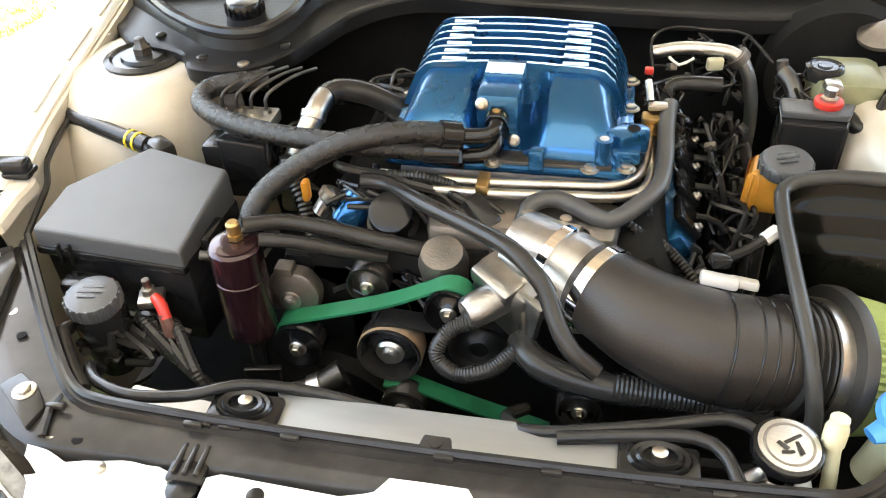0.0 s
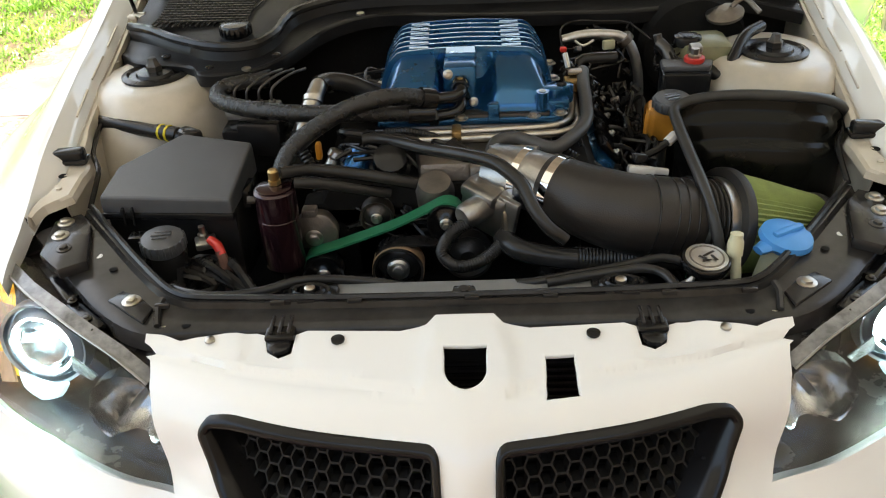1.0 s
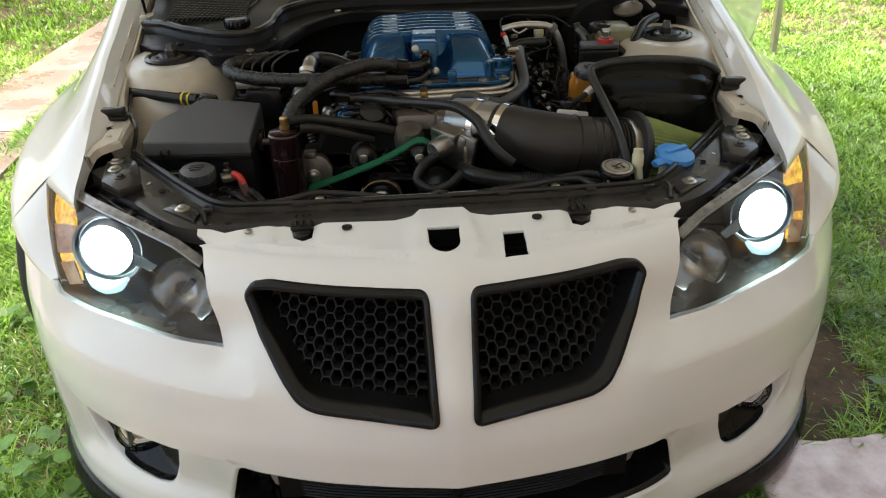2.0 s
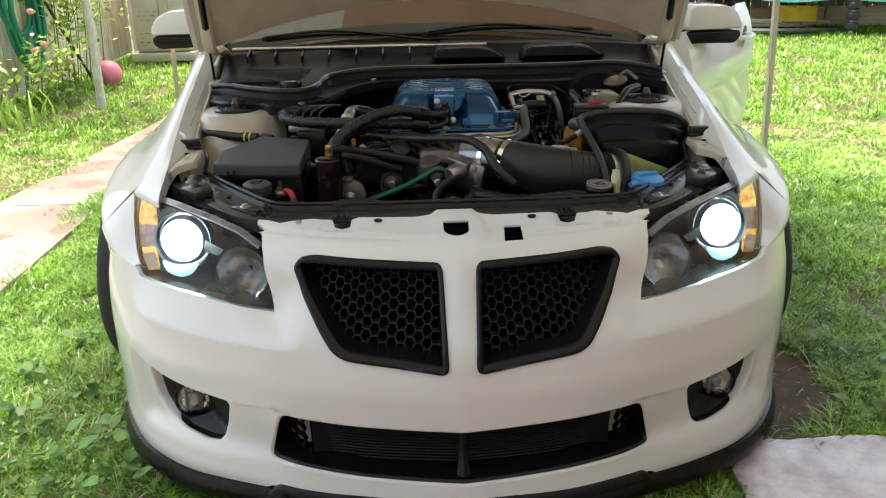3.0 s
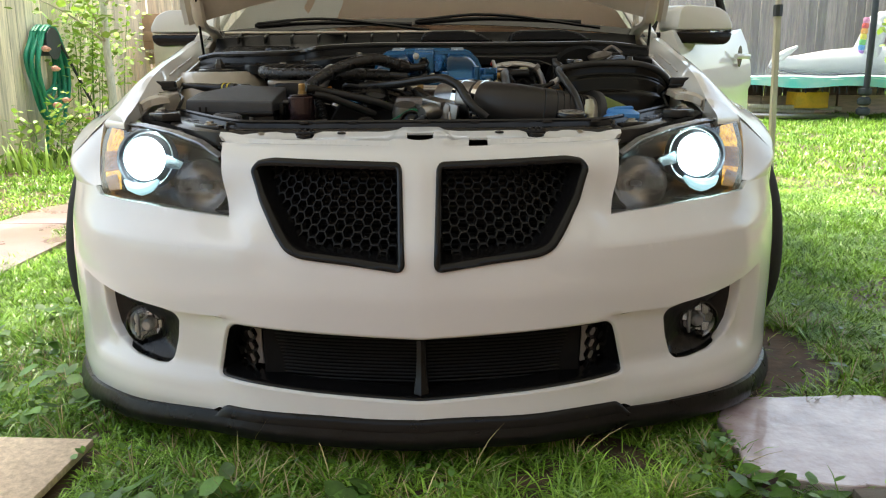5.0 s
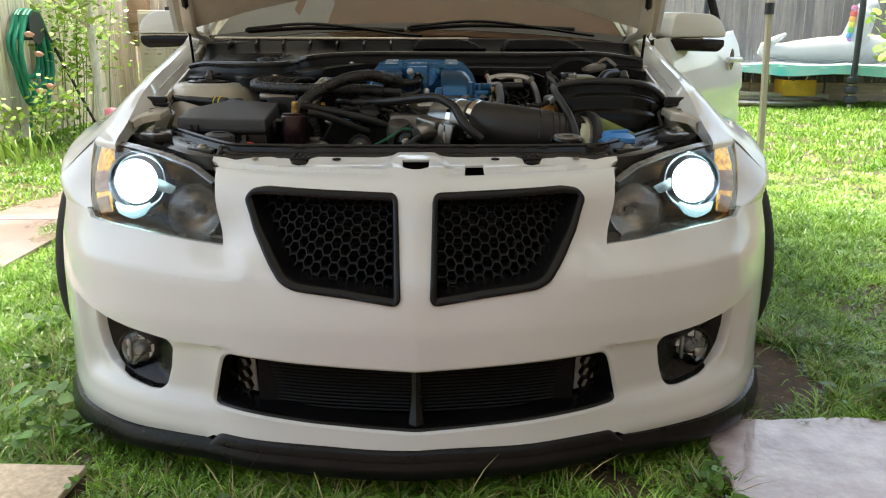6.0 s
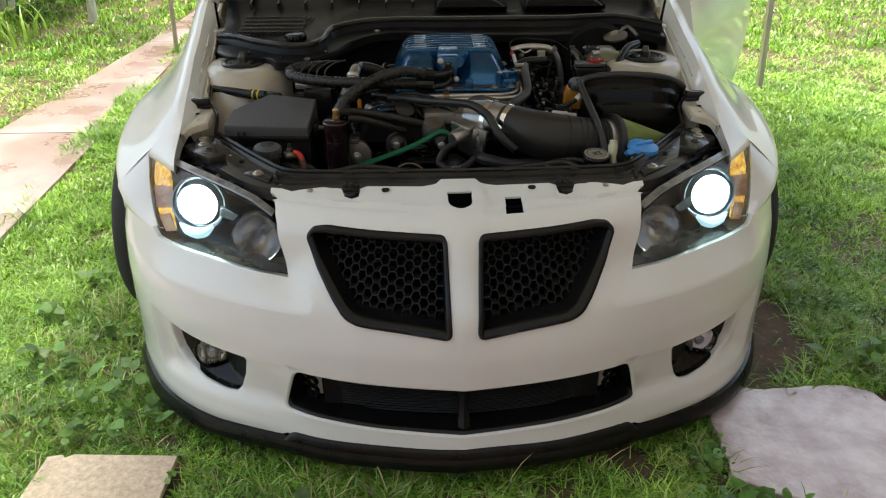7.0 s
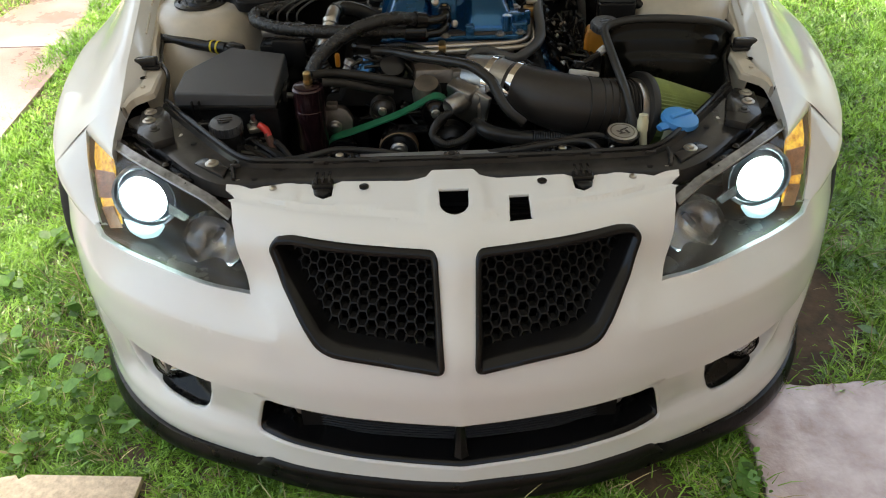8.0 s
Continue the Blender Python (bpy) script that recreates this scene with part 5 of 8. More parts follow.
def lid_ring(y, top, half_top, half_low, low, dip=0.0):
    """A cross-section of the lid; dip lowers its middle."""
    x0 = SCX
    left = [(x0 - half_low, y, low), (x0 - half_low, y, low + 0.006), (x0 - half_low + 0.006, y, low + (top - low) * 0.35), (x0 - half_top - 0.014, y, top - 0.26 * (top - low)), (x0 - half_top, y, top - 0.07 * (top - low))]
    mid = []
    for k in np.linspace(-1, 1, 41):
        mid.append((x0 + k * (half_top - 0.012), y, top - dip * math.exp(-(k * (half_top - 0.012) / 0.044) ** 6) - 0.002 * k * k))
    return left + mid + [(2 * x0 - p[0], p[1], p[2]) for p in left[::-1]]


rings = [lid_ring(y, tp, ht, hl, 0.712, dp) for y, tp, ht, hl, dp in ((0.748, 0.718, 0.128, 0.150, 0.0), (0.750, 0.726, 0.126, 0.150, 0.010), (0.757, 0.738, 0.124, 0.150, 0.020), (0.770, 0.750, 0.122, 0.150, 0.032), (0.790, 0.763, 0.119, 0.149, 0.043),
                                                                     (0.815, 0.773, 0.117, 0.149, 0.050), (0.840, 0.780, 0.116, 0.148, 0.050), (0.855, 0.7835, 0.115, 0.148, 0.046), (0.864, 0.785, 0.115, 0.148, 0.0), (0.990, 0.797, 0.110, 0.146, 0.0), (1.002, 0.79, 0.105, 0.143, 0.0))]
SC = part("supercharger", loft(rings, cap=True), M_BLUE, CAR, "metallic blue finned supercharger lid", angle=30)
part("base_flange", prism(rounded([(-0.150, 0.735), (0.175, 0.735), (0.178, 1.01), (-0.155, 1.01)], 0.02), 0.702, 0.714, 0.003), M_BLUE, SC, "blue bolted base flange")
part("lower_case", prism([(-0.125, 0.735), (0.155, 0.735), (0.165, 1.0), (-0.14, 1.0)], 0.62, 0.703, 0.008), M_ALUDIRTY, SC, "dull alloy blower case")
for i in range(7):
    y = 0.866 + i * 0.0208
    tp, ht = 0.7855 + 0.075 * (y - 0.86), 0.115 - 0.025 * (y - 0.86)
    prof = lid_ring(y, tp, ht, 0.1475, 0.716)[1:-1]
    c = Vector((SCX, y, 0.70))
    rr = []
    for k, (dy, g) in enumerate(((-0.0036, -0.001), (-0.0028, 0.0085), (0.0028, 0.0085), (0.0036, -0.001))):
        ring = []
        for p in prof:
            d = (Vector(p) - c)
            d.y = 0
            ring.append(Vector((p[0], y + dy, p[2])) + d.normalized() * g)
        rr.append(ring)
    part("rib", loft(rr, False), M_BLUE, SC, angle=30)
    edge = [(rr[1][k] + rr[2][k]) / 2 + Vector((0, 0, 0.0006)) for k in range(2, len(prof) - 2)]
    if i < 6:
        part("machined_edge", loft([[p + Vector((0, -0.0026, 0)) for p in edge], [p + Vector((0, 0.0026, 0)) for p in edge]], False), M_BLUEFIN, SC, "bare machined rib edge")
        for sx in (-1, 1):
            pz = tp + 0.0094
            part("machined_pad", box((SCX + sx * 0.082, y, pz), (0.034, 0.009, 0.0012)), M_BLUEFIN, SC)
# the middle block with its fitting
NB = part("inlet_block", join(box((0.000, 0.805, 0.754), (0.056, 0.060, 0.074), 0.006), box((0.002, 0.845, 0.789), (0.054, 0.045, 0.018), 0.004)), M_BLUE, SC, "blue coolant inlet block")
part("block_face", box((0.002, 0.838, 0.7985), (0.050, 0.030, 0.0014)), M_BLUEFIN, NB)
for p in ((-0.020, 0.774, 0.779), (0.022, 0.774, 0.728)):
    part("block_bolt", bolt(p, 0.0055, (0, -1, 0.25)), M_STEEL, NB)
part("fitting_collar", lathe([(0.013, 0), (0.013, 0.008), (0.010, 0.012)], (0.000, 0.774, 0.762), (0, -1, 0.2), 16), M_BRASS, NB)
for z, dz in ((0.757, 0.0), (0.738, -0.020)):
    el = [(0.000, 0.772, z + 0.005), (0.000, 0.752, z - 0.002 + dz * 0.3), (-0.012, 0.744, z - 0.006 + dz * 0.5), (-0.045, 0.742, z - 0.008 + dz * 0.6)]
    ef = part("elbow_fitting", tube(el, 0.0105, 12, 0.004), M_BLACKGLOSS, NB, "gloss black hose elbow")
    for k in (0, 3):
        d = (Vector(el[1]) - Vector(el[0])) if k == 0 else (Vector(el[3]) - Vector(el[2]))
        part("hex_nut", lathe([(0.0145, -0.006), (0.0155, -0.004), (0.0155, 0.008), (0.0145, 0.010)], el[k], d, 6), M_BLACKGLOSS, ef)
for sx, y in ((0.055, 0.743), (-0.085, 0.743)):
    part("blue_lug", join(box((sx, y - 0.004, 0.722), (0.020, 0.018, 0.036), 0.004)), M_BLUE, SC)
EAR = part("blue_bracket", join(lathe([(0.011, -0.03), (0.011, 0.012)], (0.138, 0.752, 0.740), seg=16), prism(rounded([(0.138, 0.778), (0.160, 0.762), (0.196, 0.785), (0.192, 0.802), (0.160, 0.806)], 0.008), 0.716, 0.748, 0.003), box((0.165, 0.772, 0.722), (0.04, 0.03, 0.02), 0.004)), M_BLUE, SC, "blue bracket with a bolt hole")
part("bracket_hole", lathe([(0.0085, 0), (0.0085, 0.001)], (0.174, 0.788, 0.7482), seg=14), M_VOID, EAR)
part("stud_bore", lathe([(0.006, 0), (0.006, 0.001)], (0.138, 0.752, 0.7522), seg=12), M_STEEL, EAR)
for x, y in ((0.123, 0.738), (0.168, 0.745), (0.0, 0.738), (-0.052, 0.738), (-0.148, 0.80), (-0.148, 0.90), (0.172, 0.90), (0.172, 0.84), (0.172, 0.98)):
    part("lid_bolt", bolt((x, y, 0.714), 0.0078), M_STEEL, SC)
part("front_web", box((0.0, 0.752, 0.713), (0.30, 0.028, 0.012), 0.003), M_DARKSTEEL, SC)

# steel pipes in front of the blower
for k, (dz, dy) in enumerate(((0.0, 0.0), (-0.004, -0.018))):
    part("steel_pipe", tube([(-0.145, 0.712 + dy, 0.703 + dz), (-0.072, 0.712 + dy, 0.701 + dz), (0.0, 0.714 + dy, 0.700 + dz), (0.094, 0.722 + dy, 0.699 + dz), (0.158 + 0.012 * k, 0.734 + dy, 0.697 + dz), (0.188 + 0.010 * k, 0.765 + dy, 0.698 + dz), (0.195 + 0.006 * k, 0.80, 0.706 + dz), (0.198, 0.832, 0.716)], 0.0068, 10), M_STEEL, ENG, "bent bright steel pipe")
part("pipe_clamp", box((-0.008, 0.705, 0.704), (0.016, 0.036, 0.016), 0.003), M_BRASS, ENG)
part("pipe_union", join(lathe([(0.012, 0), (0.012, 0.014), (0.009, 0.018)], (0.197, 0.825, 0.712), (0, 1, 0.5), 8), box((0.20, 0.85, 0.728), (0.03, 0.022, 0.014), 0.003)), M_BRASS, ENG)
part("sensor_bracket", join(box((0.205, 0.862, 0.742), (0.026, 0.016, 0.008), 0.002), tube([(0.195, 0.87, 0.745), (0.190, 0.89, 0.765)], 0.005, 8, smooth=False)), M_STEEL, ENG)
part("red_clip", box((0.192, 0.935, 0.757), (0.012, 0.010, 0.009), 0.002), M_RED, ENG)

# ---- hoses and wiring ----
HS1 = [(-0.045, 0.742, 0.749), (-0.085, 0.722, 0.763), (-0.122, 0.700, 0.772), (-0.171, 0.687, 0.765), (-0.213, 0.673, 0.750), (-0.254, 0.650, 0.729), (-0.278, 0.628, 0.710), (-0.288, 0.608, 0.688), (-0.285, 0.60, 0.65)]
HS2 = [(-0.045, 0.740, 0.726), (-0.125, 0.728, 0.733), (-0.201, 0.728, 0.735), (-0.283, 0.737, 0.735), (-0.356, 0.758, 0.735), (-0.403, 0.780, 0.737), (-0.430, 0.806, 0.740), (-0.428, 0.833, 0.745), (-0.395, 0.850, 0.748), (-0.35, 0.87, 0.745)]
for pts in (HS1, HS2):
    h = part("braided_hose", tube(pts, 0.0148, 14), M_HOSE, ENG, "thick black braided hose")
    part("hose_end", tube([pts[0], Vector(pts[0]).lerp(Vector(pts[1]), 0.55)], 0.0185, 14, smooth=False), M_BLACKGLOSS, h)
BREATHER = [(-0.164, 0.691, 0.704), (-0.13, 0.686, 0.706), (-0.063, 0.635, 0.712), (0.0, 0.587, 0.722), (0.047, 0.549, 0.727), (0.075, 0.525, 0.716), (0.09, 0.512, 0.704), (0.103, 0.49, 0.682), (0.121, 0.47, 0.662), (0.149, 0.463, 0.64)]
part("breather_hose", tube(BREATHER, 0.0108, 12), M_RUBBER, ENG, "black rubber breather hose")
part("hose_tip", tube([BREATHER[-2], BREATHER[-1]], 0.009, 8, ribs=0.002, pitch=0.004), M_RUBBER, ENG)
part("heater_hose", tube([(0.046, 0.655, 0.655), (0.047, 0.662, 0.680), (0.058, 0.684, 0.694), (0.085, 0.694, 0.697), (0.118, 0.684, 0.690), (0.150, 0.672, 0.685), (0.182, 0.698, 0.690), (0.210, 0.736, 0.699), (0.216, 0.776, 0.712), (0.217, 0.830, 0.728), (0.222, 0.88, 0.735)], 0.0115, 12), mat("grey_rubber", (0.05, 0.049, 0.048), 0.42, 0, 0.25, 20, 0.15, 300), ENG, "grey rubber heater hose")
part("corrugated_loop", tube([(0.010, 0.523, 0.640), (-0.020, 0.524, 0.618), (-0.034, 0.508, 0.594), (-0.010, 0.494, 0.578), (0.030, 0.503, 0.583), (0.066, 0.532, 0.602)], 0.0108, 12, ribs=0.0008, pitch=0.0038), M_RUBBER, ENG, "corrugated black conduit loop")
part("radiator_hose", tube([(0.060, 0.540, 0.600), (0.085, 0.506, 0.597), (0.149, 0.492, 0.589), (0.242, 0.490, 0.585), (0.332, 0.490, 0.580), (0.40, 0.50, 0.57)], 0.0175, 14), M_RUBBER, ENG, "thick black radiator hose")
part("corrugated_sleeve", tube([(0.17, 0.491, 0.589), (0.242, 0.490, 0.586), (0.32, 0.490, 0.581)], 0.0185, 14, ribs=0.0015, pitch=0.005), M_RUBBER, ENG)
part("thin_hose", tube([(0.075, 0.47, 0.56), (0.058, 0.435, 0.585), (0.068, 0.408, 0.604), (0.10, 0.396, 0.614), (0.207, 0.416, 0.620), (0.285, 0.436, 0.622), (0.315, 0.426, 0.618)], 0.0075, 10), M_RUBBER, ENG, "thin black rubber hose")
part("thin_hose", tube([(0.115, 0.388, 0.618), (0.19, 0.398, 0.624), (0.250, 0.401, 0.629), (0.276, 0.385, 0.630), (0.290, 0.352, 0.625)], 0.0075, 10), M_RUBBER, ENG, "thin black rubber hose")
part("bonnet_cable", tube([(-0.424, 0.425, 0.59), (-0.420, 0.408, 0.615), (-0.395, 0.382, 0.624), (-0.343, 0.366, 0.627), (-0.282, 0.375, 0.627), (-0.225, 0.398, 0.628), (-0.148, 0.410, 0.615), (-0.058, 0.405, 0.602)], 0.007, 10), M_RUBBER, ENG, "black bonnet release cable")
part("corrugated_conduit", tube([(-0.489, 0.472, 0.605), (-0.474, 0.445, 0.622), (-0.440, 0.405, 0.624), (-0.400, 0.366, 0.626)], 0.009, 10, ribs=0.0015, pitch=0.005), M_RUBBER, ENG, "corrugated black conduit")
part("oil_line", tube([(-0.283, 0.577, 0.705), (-0.242, 0.601, 0.697), (-0.188, 0.610, 0.686), (-0.117, 0.613, 0.670), (-0.065, 0.626, 0.650)], 0.0105, 12), M_RUBBER, ENG, "black rubber catch can hose")
part("oil_line", tube([(-0.262, 0.572, 0.690), (-0.223, 0.583, 0.682), (-0.173, 0.599, 0.662), (-0.12, 0.62, 0.64)], 0.0095, 12), M_RUBBER, ENG, "black rubber catch can hose")
part("wiring_loom", tube([(-0.204, 0.735, 0.690), (-0.205, 0.722, 0.705), (-0.190, 0.712, 0.708), (-0.155, 0.711, 0.703), (-0.125, 0.700, 0.707), (-0.105, 0.690, 0.706), (-0.05, 0.695, 0.69), (-0.02, 0.69, 0.68)], 0.007, 8), M_RUBBER, ENG, "black taped wiring loom")
part("conduit", tube([(-0.13, 0.70, 0.712), (-0.09, 0.70, 0.712), (-0.05, 0.705, 0.700), (-0.03, 0.70, 0.69)], 0.0065, 8, ribs=0.0012, pitch=0.0045), M_RUBBER, ENG)
for k in range(7):
    x = -0.20 + 0.028 * k
    part("loose_wire", tube([(x, 0.70 + 0.01 * (k % 3), 0.675), (x + 0.02, 0.69 - 0.012 * (k % 2), 0.69 + 0.006 * (k % 3)), (x + 0.05, 0.68, 0.68), (x + 0.075, 0.665 + 0.01 * (k % 2), 0.655)], 0.0035 + 0.001 * (k % 2), 7), M_RUBBER, ENG)
CN2 = part("sensor_plug", box((-0.040, 0.708, 0.688), (0.030, 0.018, 0.018), 0.004, (20, 30, -40)), M_CYAN, ENG, "cyan and red injector plug")
part("red_lock", box((-0.051, 0.716, 0.695), (0.014, 0.018, 0.012), 0.003, (20, 30, -40)), M_RED, CN2)
part("black_plug", join(box((-0.005, 0.670, 0.683), (0.052, 0.028, 0.024), 0.007, (10, 28, -38))), M_BLACK, ENG, "black wiring plug")
part("idle_motor", join(lathe([(0.028, -0.02), (0.029, 0.0), (0.027, 0.018), (0.018, 0.022)], (-0.118, 0.655, 0.678), (0.1, -0.55, 0.8), 22), lathe([(0.034, -0.03), (0.034, -0.02)], (-0.118, 0.655, 0.678), (0.1, -0.55, 0.8), 22)), M_BLACK, ENG, "round black motor housing")
part("orange_plug", box((-0.237, 0.678, 0.692), (0.010, 0.016, 0.030), 0.004), mat("orange_plastic", (0.55, 0.22, 0.02), 0.4, 0, 0.2, 20, 0.1, 300), ENG)
part("dipstick_union", join(lathe([(0.013, -0.02), (0.013, 0.0), (0.017, 0.004), (0.017, 0.014), (0.012, 0.018)], (-0.214, 0.690, 0.668), (0.5, 0.3, 0.8), 14)), M_STEEL, ENG)
SN = part("heater_pipe", tube([(-0.235, 0.86, 0.735), (-0.250, 0.838, 0.745), (-0.256, 0.80, 0.738), (-0.272, 0.77, 0.705), (-0.292, 0.765, 0.66), (-0.30, 0.765, 0.60)], 0.0155, 14), M_STEEL, ENG, "bright steel heater pipe")
part("heater_elbow", tube([(-0.252, 0.830, 0.744), (-0.240, 0.855, 0.742), (-0.20, 0.87, 0.73), (-0.15, 0.88, 0.70)], 0.018, 14), M_RUBBER, ENG, "black rubber elbow")
part("pipe_clip", lathe([(0.018, -0.005), (0.018, 0.005)], (-0.258, 0.793, 0.735), (-0.1, -0.6, -0.6), 14), M_STEEL, SN)
part("conduit", tube([(-0.285, 0.745, 0.70), (-0.278, 0.735, 0.67), (-0.262, 0.72, 0.64), (-0.25, 0.70, 0.60)], 0.013, 10, ribs=0.002, pitch=0.007), M_RUBBER, ENG)

# air-conditioning pipe near the firewall
part("aircon_pipe", tube([(0.20, 1.02, 0.745), (0.245, 1.02, 0.754), (0.308, 1.02, 0.750), (0.331, 1.018, 0.733), (0.347, 1.015, 0.694), (0.355, 1.012, 0.64), (0.358, 1.010, 0.565), (0.375, 1.0, 0.475)], 0.0098, 14), M_ALU, ENG, "bent alloy air-conditioning pipe")
part("pipe_tag", box((0.288, 1.005, 0.738), (0.024, 0.012, 0.018), 0.003, (0, 0, 12)), M_TANK, ENG)
part("pipe_clamp", lathe([(0.0165, -0.006), (0.0165, 0.006)], (0.322, 1.019, 0.742), (0.7, 0, -0.7), 14), M_ALUDIRTY, ENG)
part("rear_hose", tube([(0.222, 0.90, 0.70), (0.222, 0.945, 0.715), (0.235, 0.955, 0.728), (0.296, 0.955, 0.730)], 0.012, 10), M_RUBBER, ENG, "black hose behind the engine")
part("loose_wire", tube([(0.20, 0.985, 0.73), (0.196, 1.02, 0.765), (0.225, 1.05, 0.772), (0.28, 1.055, 0.768), (0.33, 1.05, 0.765), (0.365, 0.985, 0.752)], 0.0025, 6), M_RUBBER, ENG)
part("hose_clip", tube([(0.22, 0.985, 0.755), (0.235, 0.975, 0.748), (0.255, 0.98, 0.757)], 0.0025, 6), M_STEEL, ENG)

# ---- belts and pulleys on the engine's front ----
def pulley(name, c, r, w, parent, face=M_DARKSTEEL, lip_r=None, label="", nut=True, grooves=True):
    prof = [(r * 0.30, w * 0.45), (r * 0.55, w * 0.25), (r * 0.80, w * 0.20), (r * 0.88, w * 0.5), (r, w * 0.5)]
    if grooves:
        for k in range(6):
            y = w * (0.42 - 0.84 * k / 5)
            prof += [(r * 0.985, y), (r * 0.94, y - w * 0.05)]
    prof += [(r, -w * 0.5), (r * 0.4, -w * 0.5)]
    pl = part(name, lathe(prof, c, (0, -1, 0.06), 36), face, parent, label, angle=30)
    if nut:
        part("pulley_bolt", join(bolt(Vector(c) + Vector((0, -w * 0.42, 0)), r * 0.22, (0, -1, 0.06), 0.010)), M_STEEL, pl)
    return pl


ACC = part("accessory_bracket", join(box((-0.16, 0.655, 0.54), (0.22, 0.05, 0.16), 0.015), box((0.03, 0.655, 0.54), (0.16, 0.04, 0.14), 0.015)), M_VOID, ENG, "dark accessory bracket")
pulley("idler_pulley", (-0.232, 0.566, 0.527), 0.034, 0.030, ACC, M_BLACKGLOSS, label="black idler pulley")
pulley("idler_pulley", (-0.027, 0.560, 0.622), 0.030, 0.030, ACC, M_BLACKGLOSS, label="black idler pulley", grooves=False)
PC = part("water_pump_pulley", lathe([(0.010, 0.004), (0.026, 0.0), (0.034, -0.006), (0.038, 0.016), (0.042, 0.018), (0.042, -0.018), (0.01, -0.018)], (-0.110, 0.572, 0.527), (0, -1, 0.06), 40), M_RUBBER, ACC, "dished black water pump pulley", angle=30)
part("tan_belt_face", lathe([(0.0425, -0.016), (0.0432, -0.015), (0.0432, 0.015), (0.0425, 0.016)], (-0.110, 0.574, 0.527), (0, -1, 0.06), 40, caps=False), mat("worn_tan_belt", (0.30, 0.20, 0.12), 0.6, 0, 0.3, 30, 0.3, 300), PC)
part("pump_hub", lathe([(0.019, 0.0), (0.019, 0.006), (0.015, 0.010), (0.009, 0.010), (0.009, 0.017), (0.004, 0.018)], (-0.110, 0.568, 0.527), (0, -1, 0.06), 20), M_ALU, PC, "bright hub and bolt")
pulley("lower_pulley", (-0.092, 0.545, 0.455), 0.030, 0.028, ACC, M_RUBBER)
pulley("lower_pulley", (0.136, 0.520, 0.520), 0.028, 0.028, ACC, M_RUBBER, grooves=False)
pulley("alternator_pulley", (-0.142, 0.610, 0.606), 0.028, 0.028, ACC, M_DARKSTEEL)
pulley("crank_pulley", (0.005, 0.585, 0.54), 0.040, 0.03, ACC, M_DARKSTEEL, nut=False)
TN = part("tensioner_arm", join(prism(rounded([(-0.276, -0.030), (-0.212, -0.030), (-0.205, 0.004), (-0.222, 0.032), (-0.262, 0.034), (-0.282, 0.006)], 0.012), -0.012, 0.012, 0.004)), M_ALUDIRTY, ACC, "cast alloy tensioner arm")
TN.data.transform(Matrix.Translation((0, 0.602, 0.586)) @ Matrix.Rotation(radians(86), 4, "X"))
part("tensioner_bolt", bolt((-0.246, 0.588, 0.578), 0.0095, (0, -1, 0.06), 0.008), M_STEEL, TN)
part("tensioner_lug", box((-0.250, 0.600, 0.622), (0.024, 0.022, 0.014), 0.003), M_ALUDIRTY, TN)


def belt(pts, w, material, name, label):
    """A flat ribbon, w deep along the engine."""
    line = smooth_line(pts, 0.01)
    rr = [[p + Vector((0, o, 0)) + n for o, n in ((-w / 2, Vector((0, 0, 0.0))), (w / 2, Vector((0, 0, 0.0))), (w / 2, Vector((0, 0, -0.004))), (-w / 2, Vector((0, 0, -0.004))))] for p in line]
    return part(name, loft(rr, cap=True), material, ENG, label)


belt([(-0.266, 0.574, 0.535), (-0.258, 0.575, 0.556), (-0.240, 0.575, 0.564), (-0.20, 0.575, 0.577), (-0.11, 0.572, 0.612), (-0.055, 0.570, 0.641), (-0.030, 0.568, 0.655), (-0.008, 0.568, 0.650), (0.004, 0.568, 0.630)], 0.026, M_BELT, "drive_belt", "green ribbed drive belt")
belt([(-0.12, 0.560, 0.480), (-0.09, 0.560, 0.482), (-0.02, 0.560, 0.456), (0.10, 0.560, 0.416)], 0.026, M_BELT, "drive_belt", "green ribbed drive belt, lower run")
belt([(-0.155, 0.580, 0.525), (-0.140, 0.580, 0.562), (-0.110, 0.580, 0.575), (-0.05, 0.580, 0.572), (-0.01, 0.580, 0.58)], 0.030, M_RUBBER, "drive_belt", "black ribbed drive belt")
belt([(-0.24, 0.580, 0.490), (-0.16, 0.580, 0.470), (-0.10, 0.578, 0.42)], 0.028, M_RUBBER, "drive_belt", "black ribbed drive belt")
part("thermostat_pipe", tube([(-0.24, 0.50, 0.49), (-0.20, 0.51, 0.500), (-0.165, 0.53, 0.515)], [0.016, 0.016, 0.019], 12), M_DARKSTEEL, ENG, "dark lower hose and clamp")
part("hose_clamp", lathe([(0.0195, -0.008), (0.0195, 0.008)], (-0.195, 0.512, 0.502), (0.8, 0.3, 0.3), 14), M_STEEL, ENG)

# ---- throttle and intake ----
TB = part("throttle_body", join(box((0.045, 0.580, 0.640), (0.085, 0.060, 0.075), 0.012, (0, 12, -38)), box((0.052, 0.553, 0.632), (0.075, 0.012, 0.082), 0.004, (0, 12, -38))), M_POLISH, ENG, "polished alloy throttle body")
part("throttle_motor", lathe([(0.020, -0.05), (0.021, -0.01), (0.020, 0.012), (0.016, 0.018), (0.004, 0.019)], (0.012, 0.535, 0.648), (-0.75, -0.62, -0.12), 24), M_POLISH, TB, "bright throttle motor nose")
part("motor_cover", box((0.030, 0.562, 0.668), (0.062, 0.034, 0.024), 0.006, (10, 10, -38)), M_POLISH, TB)
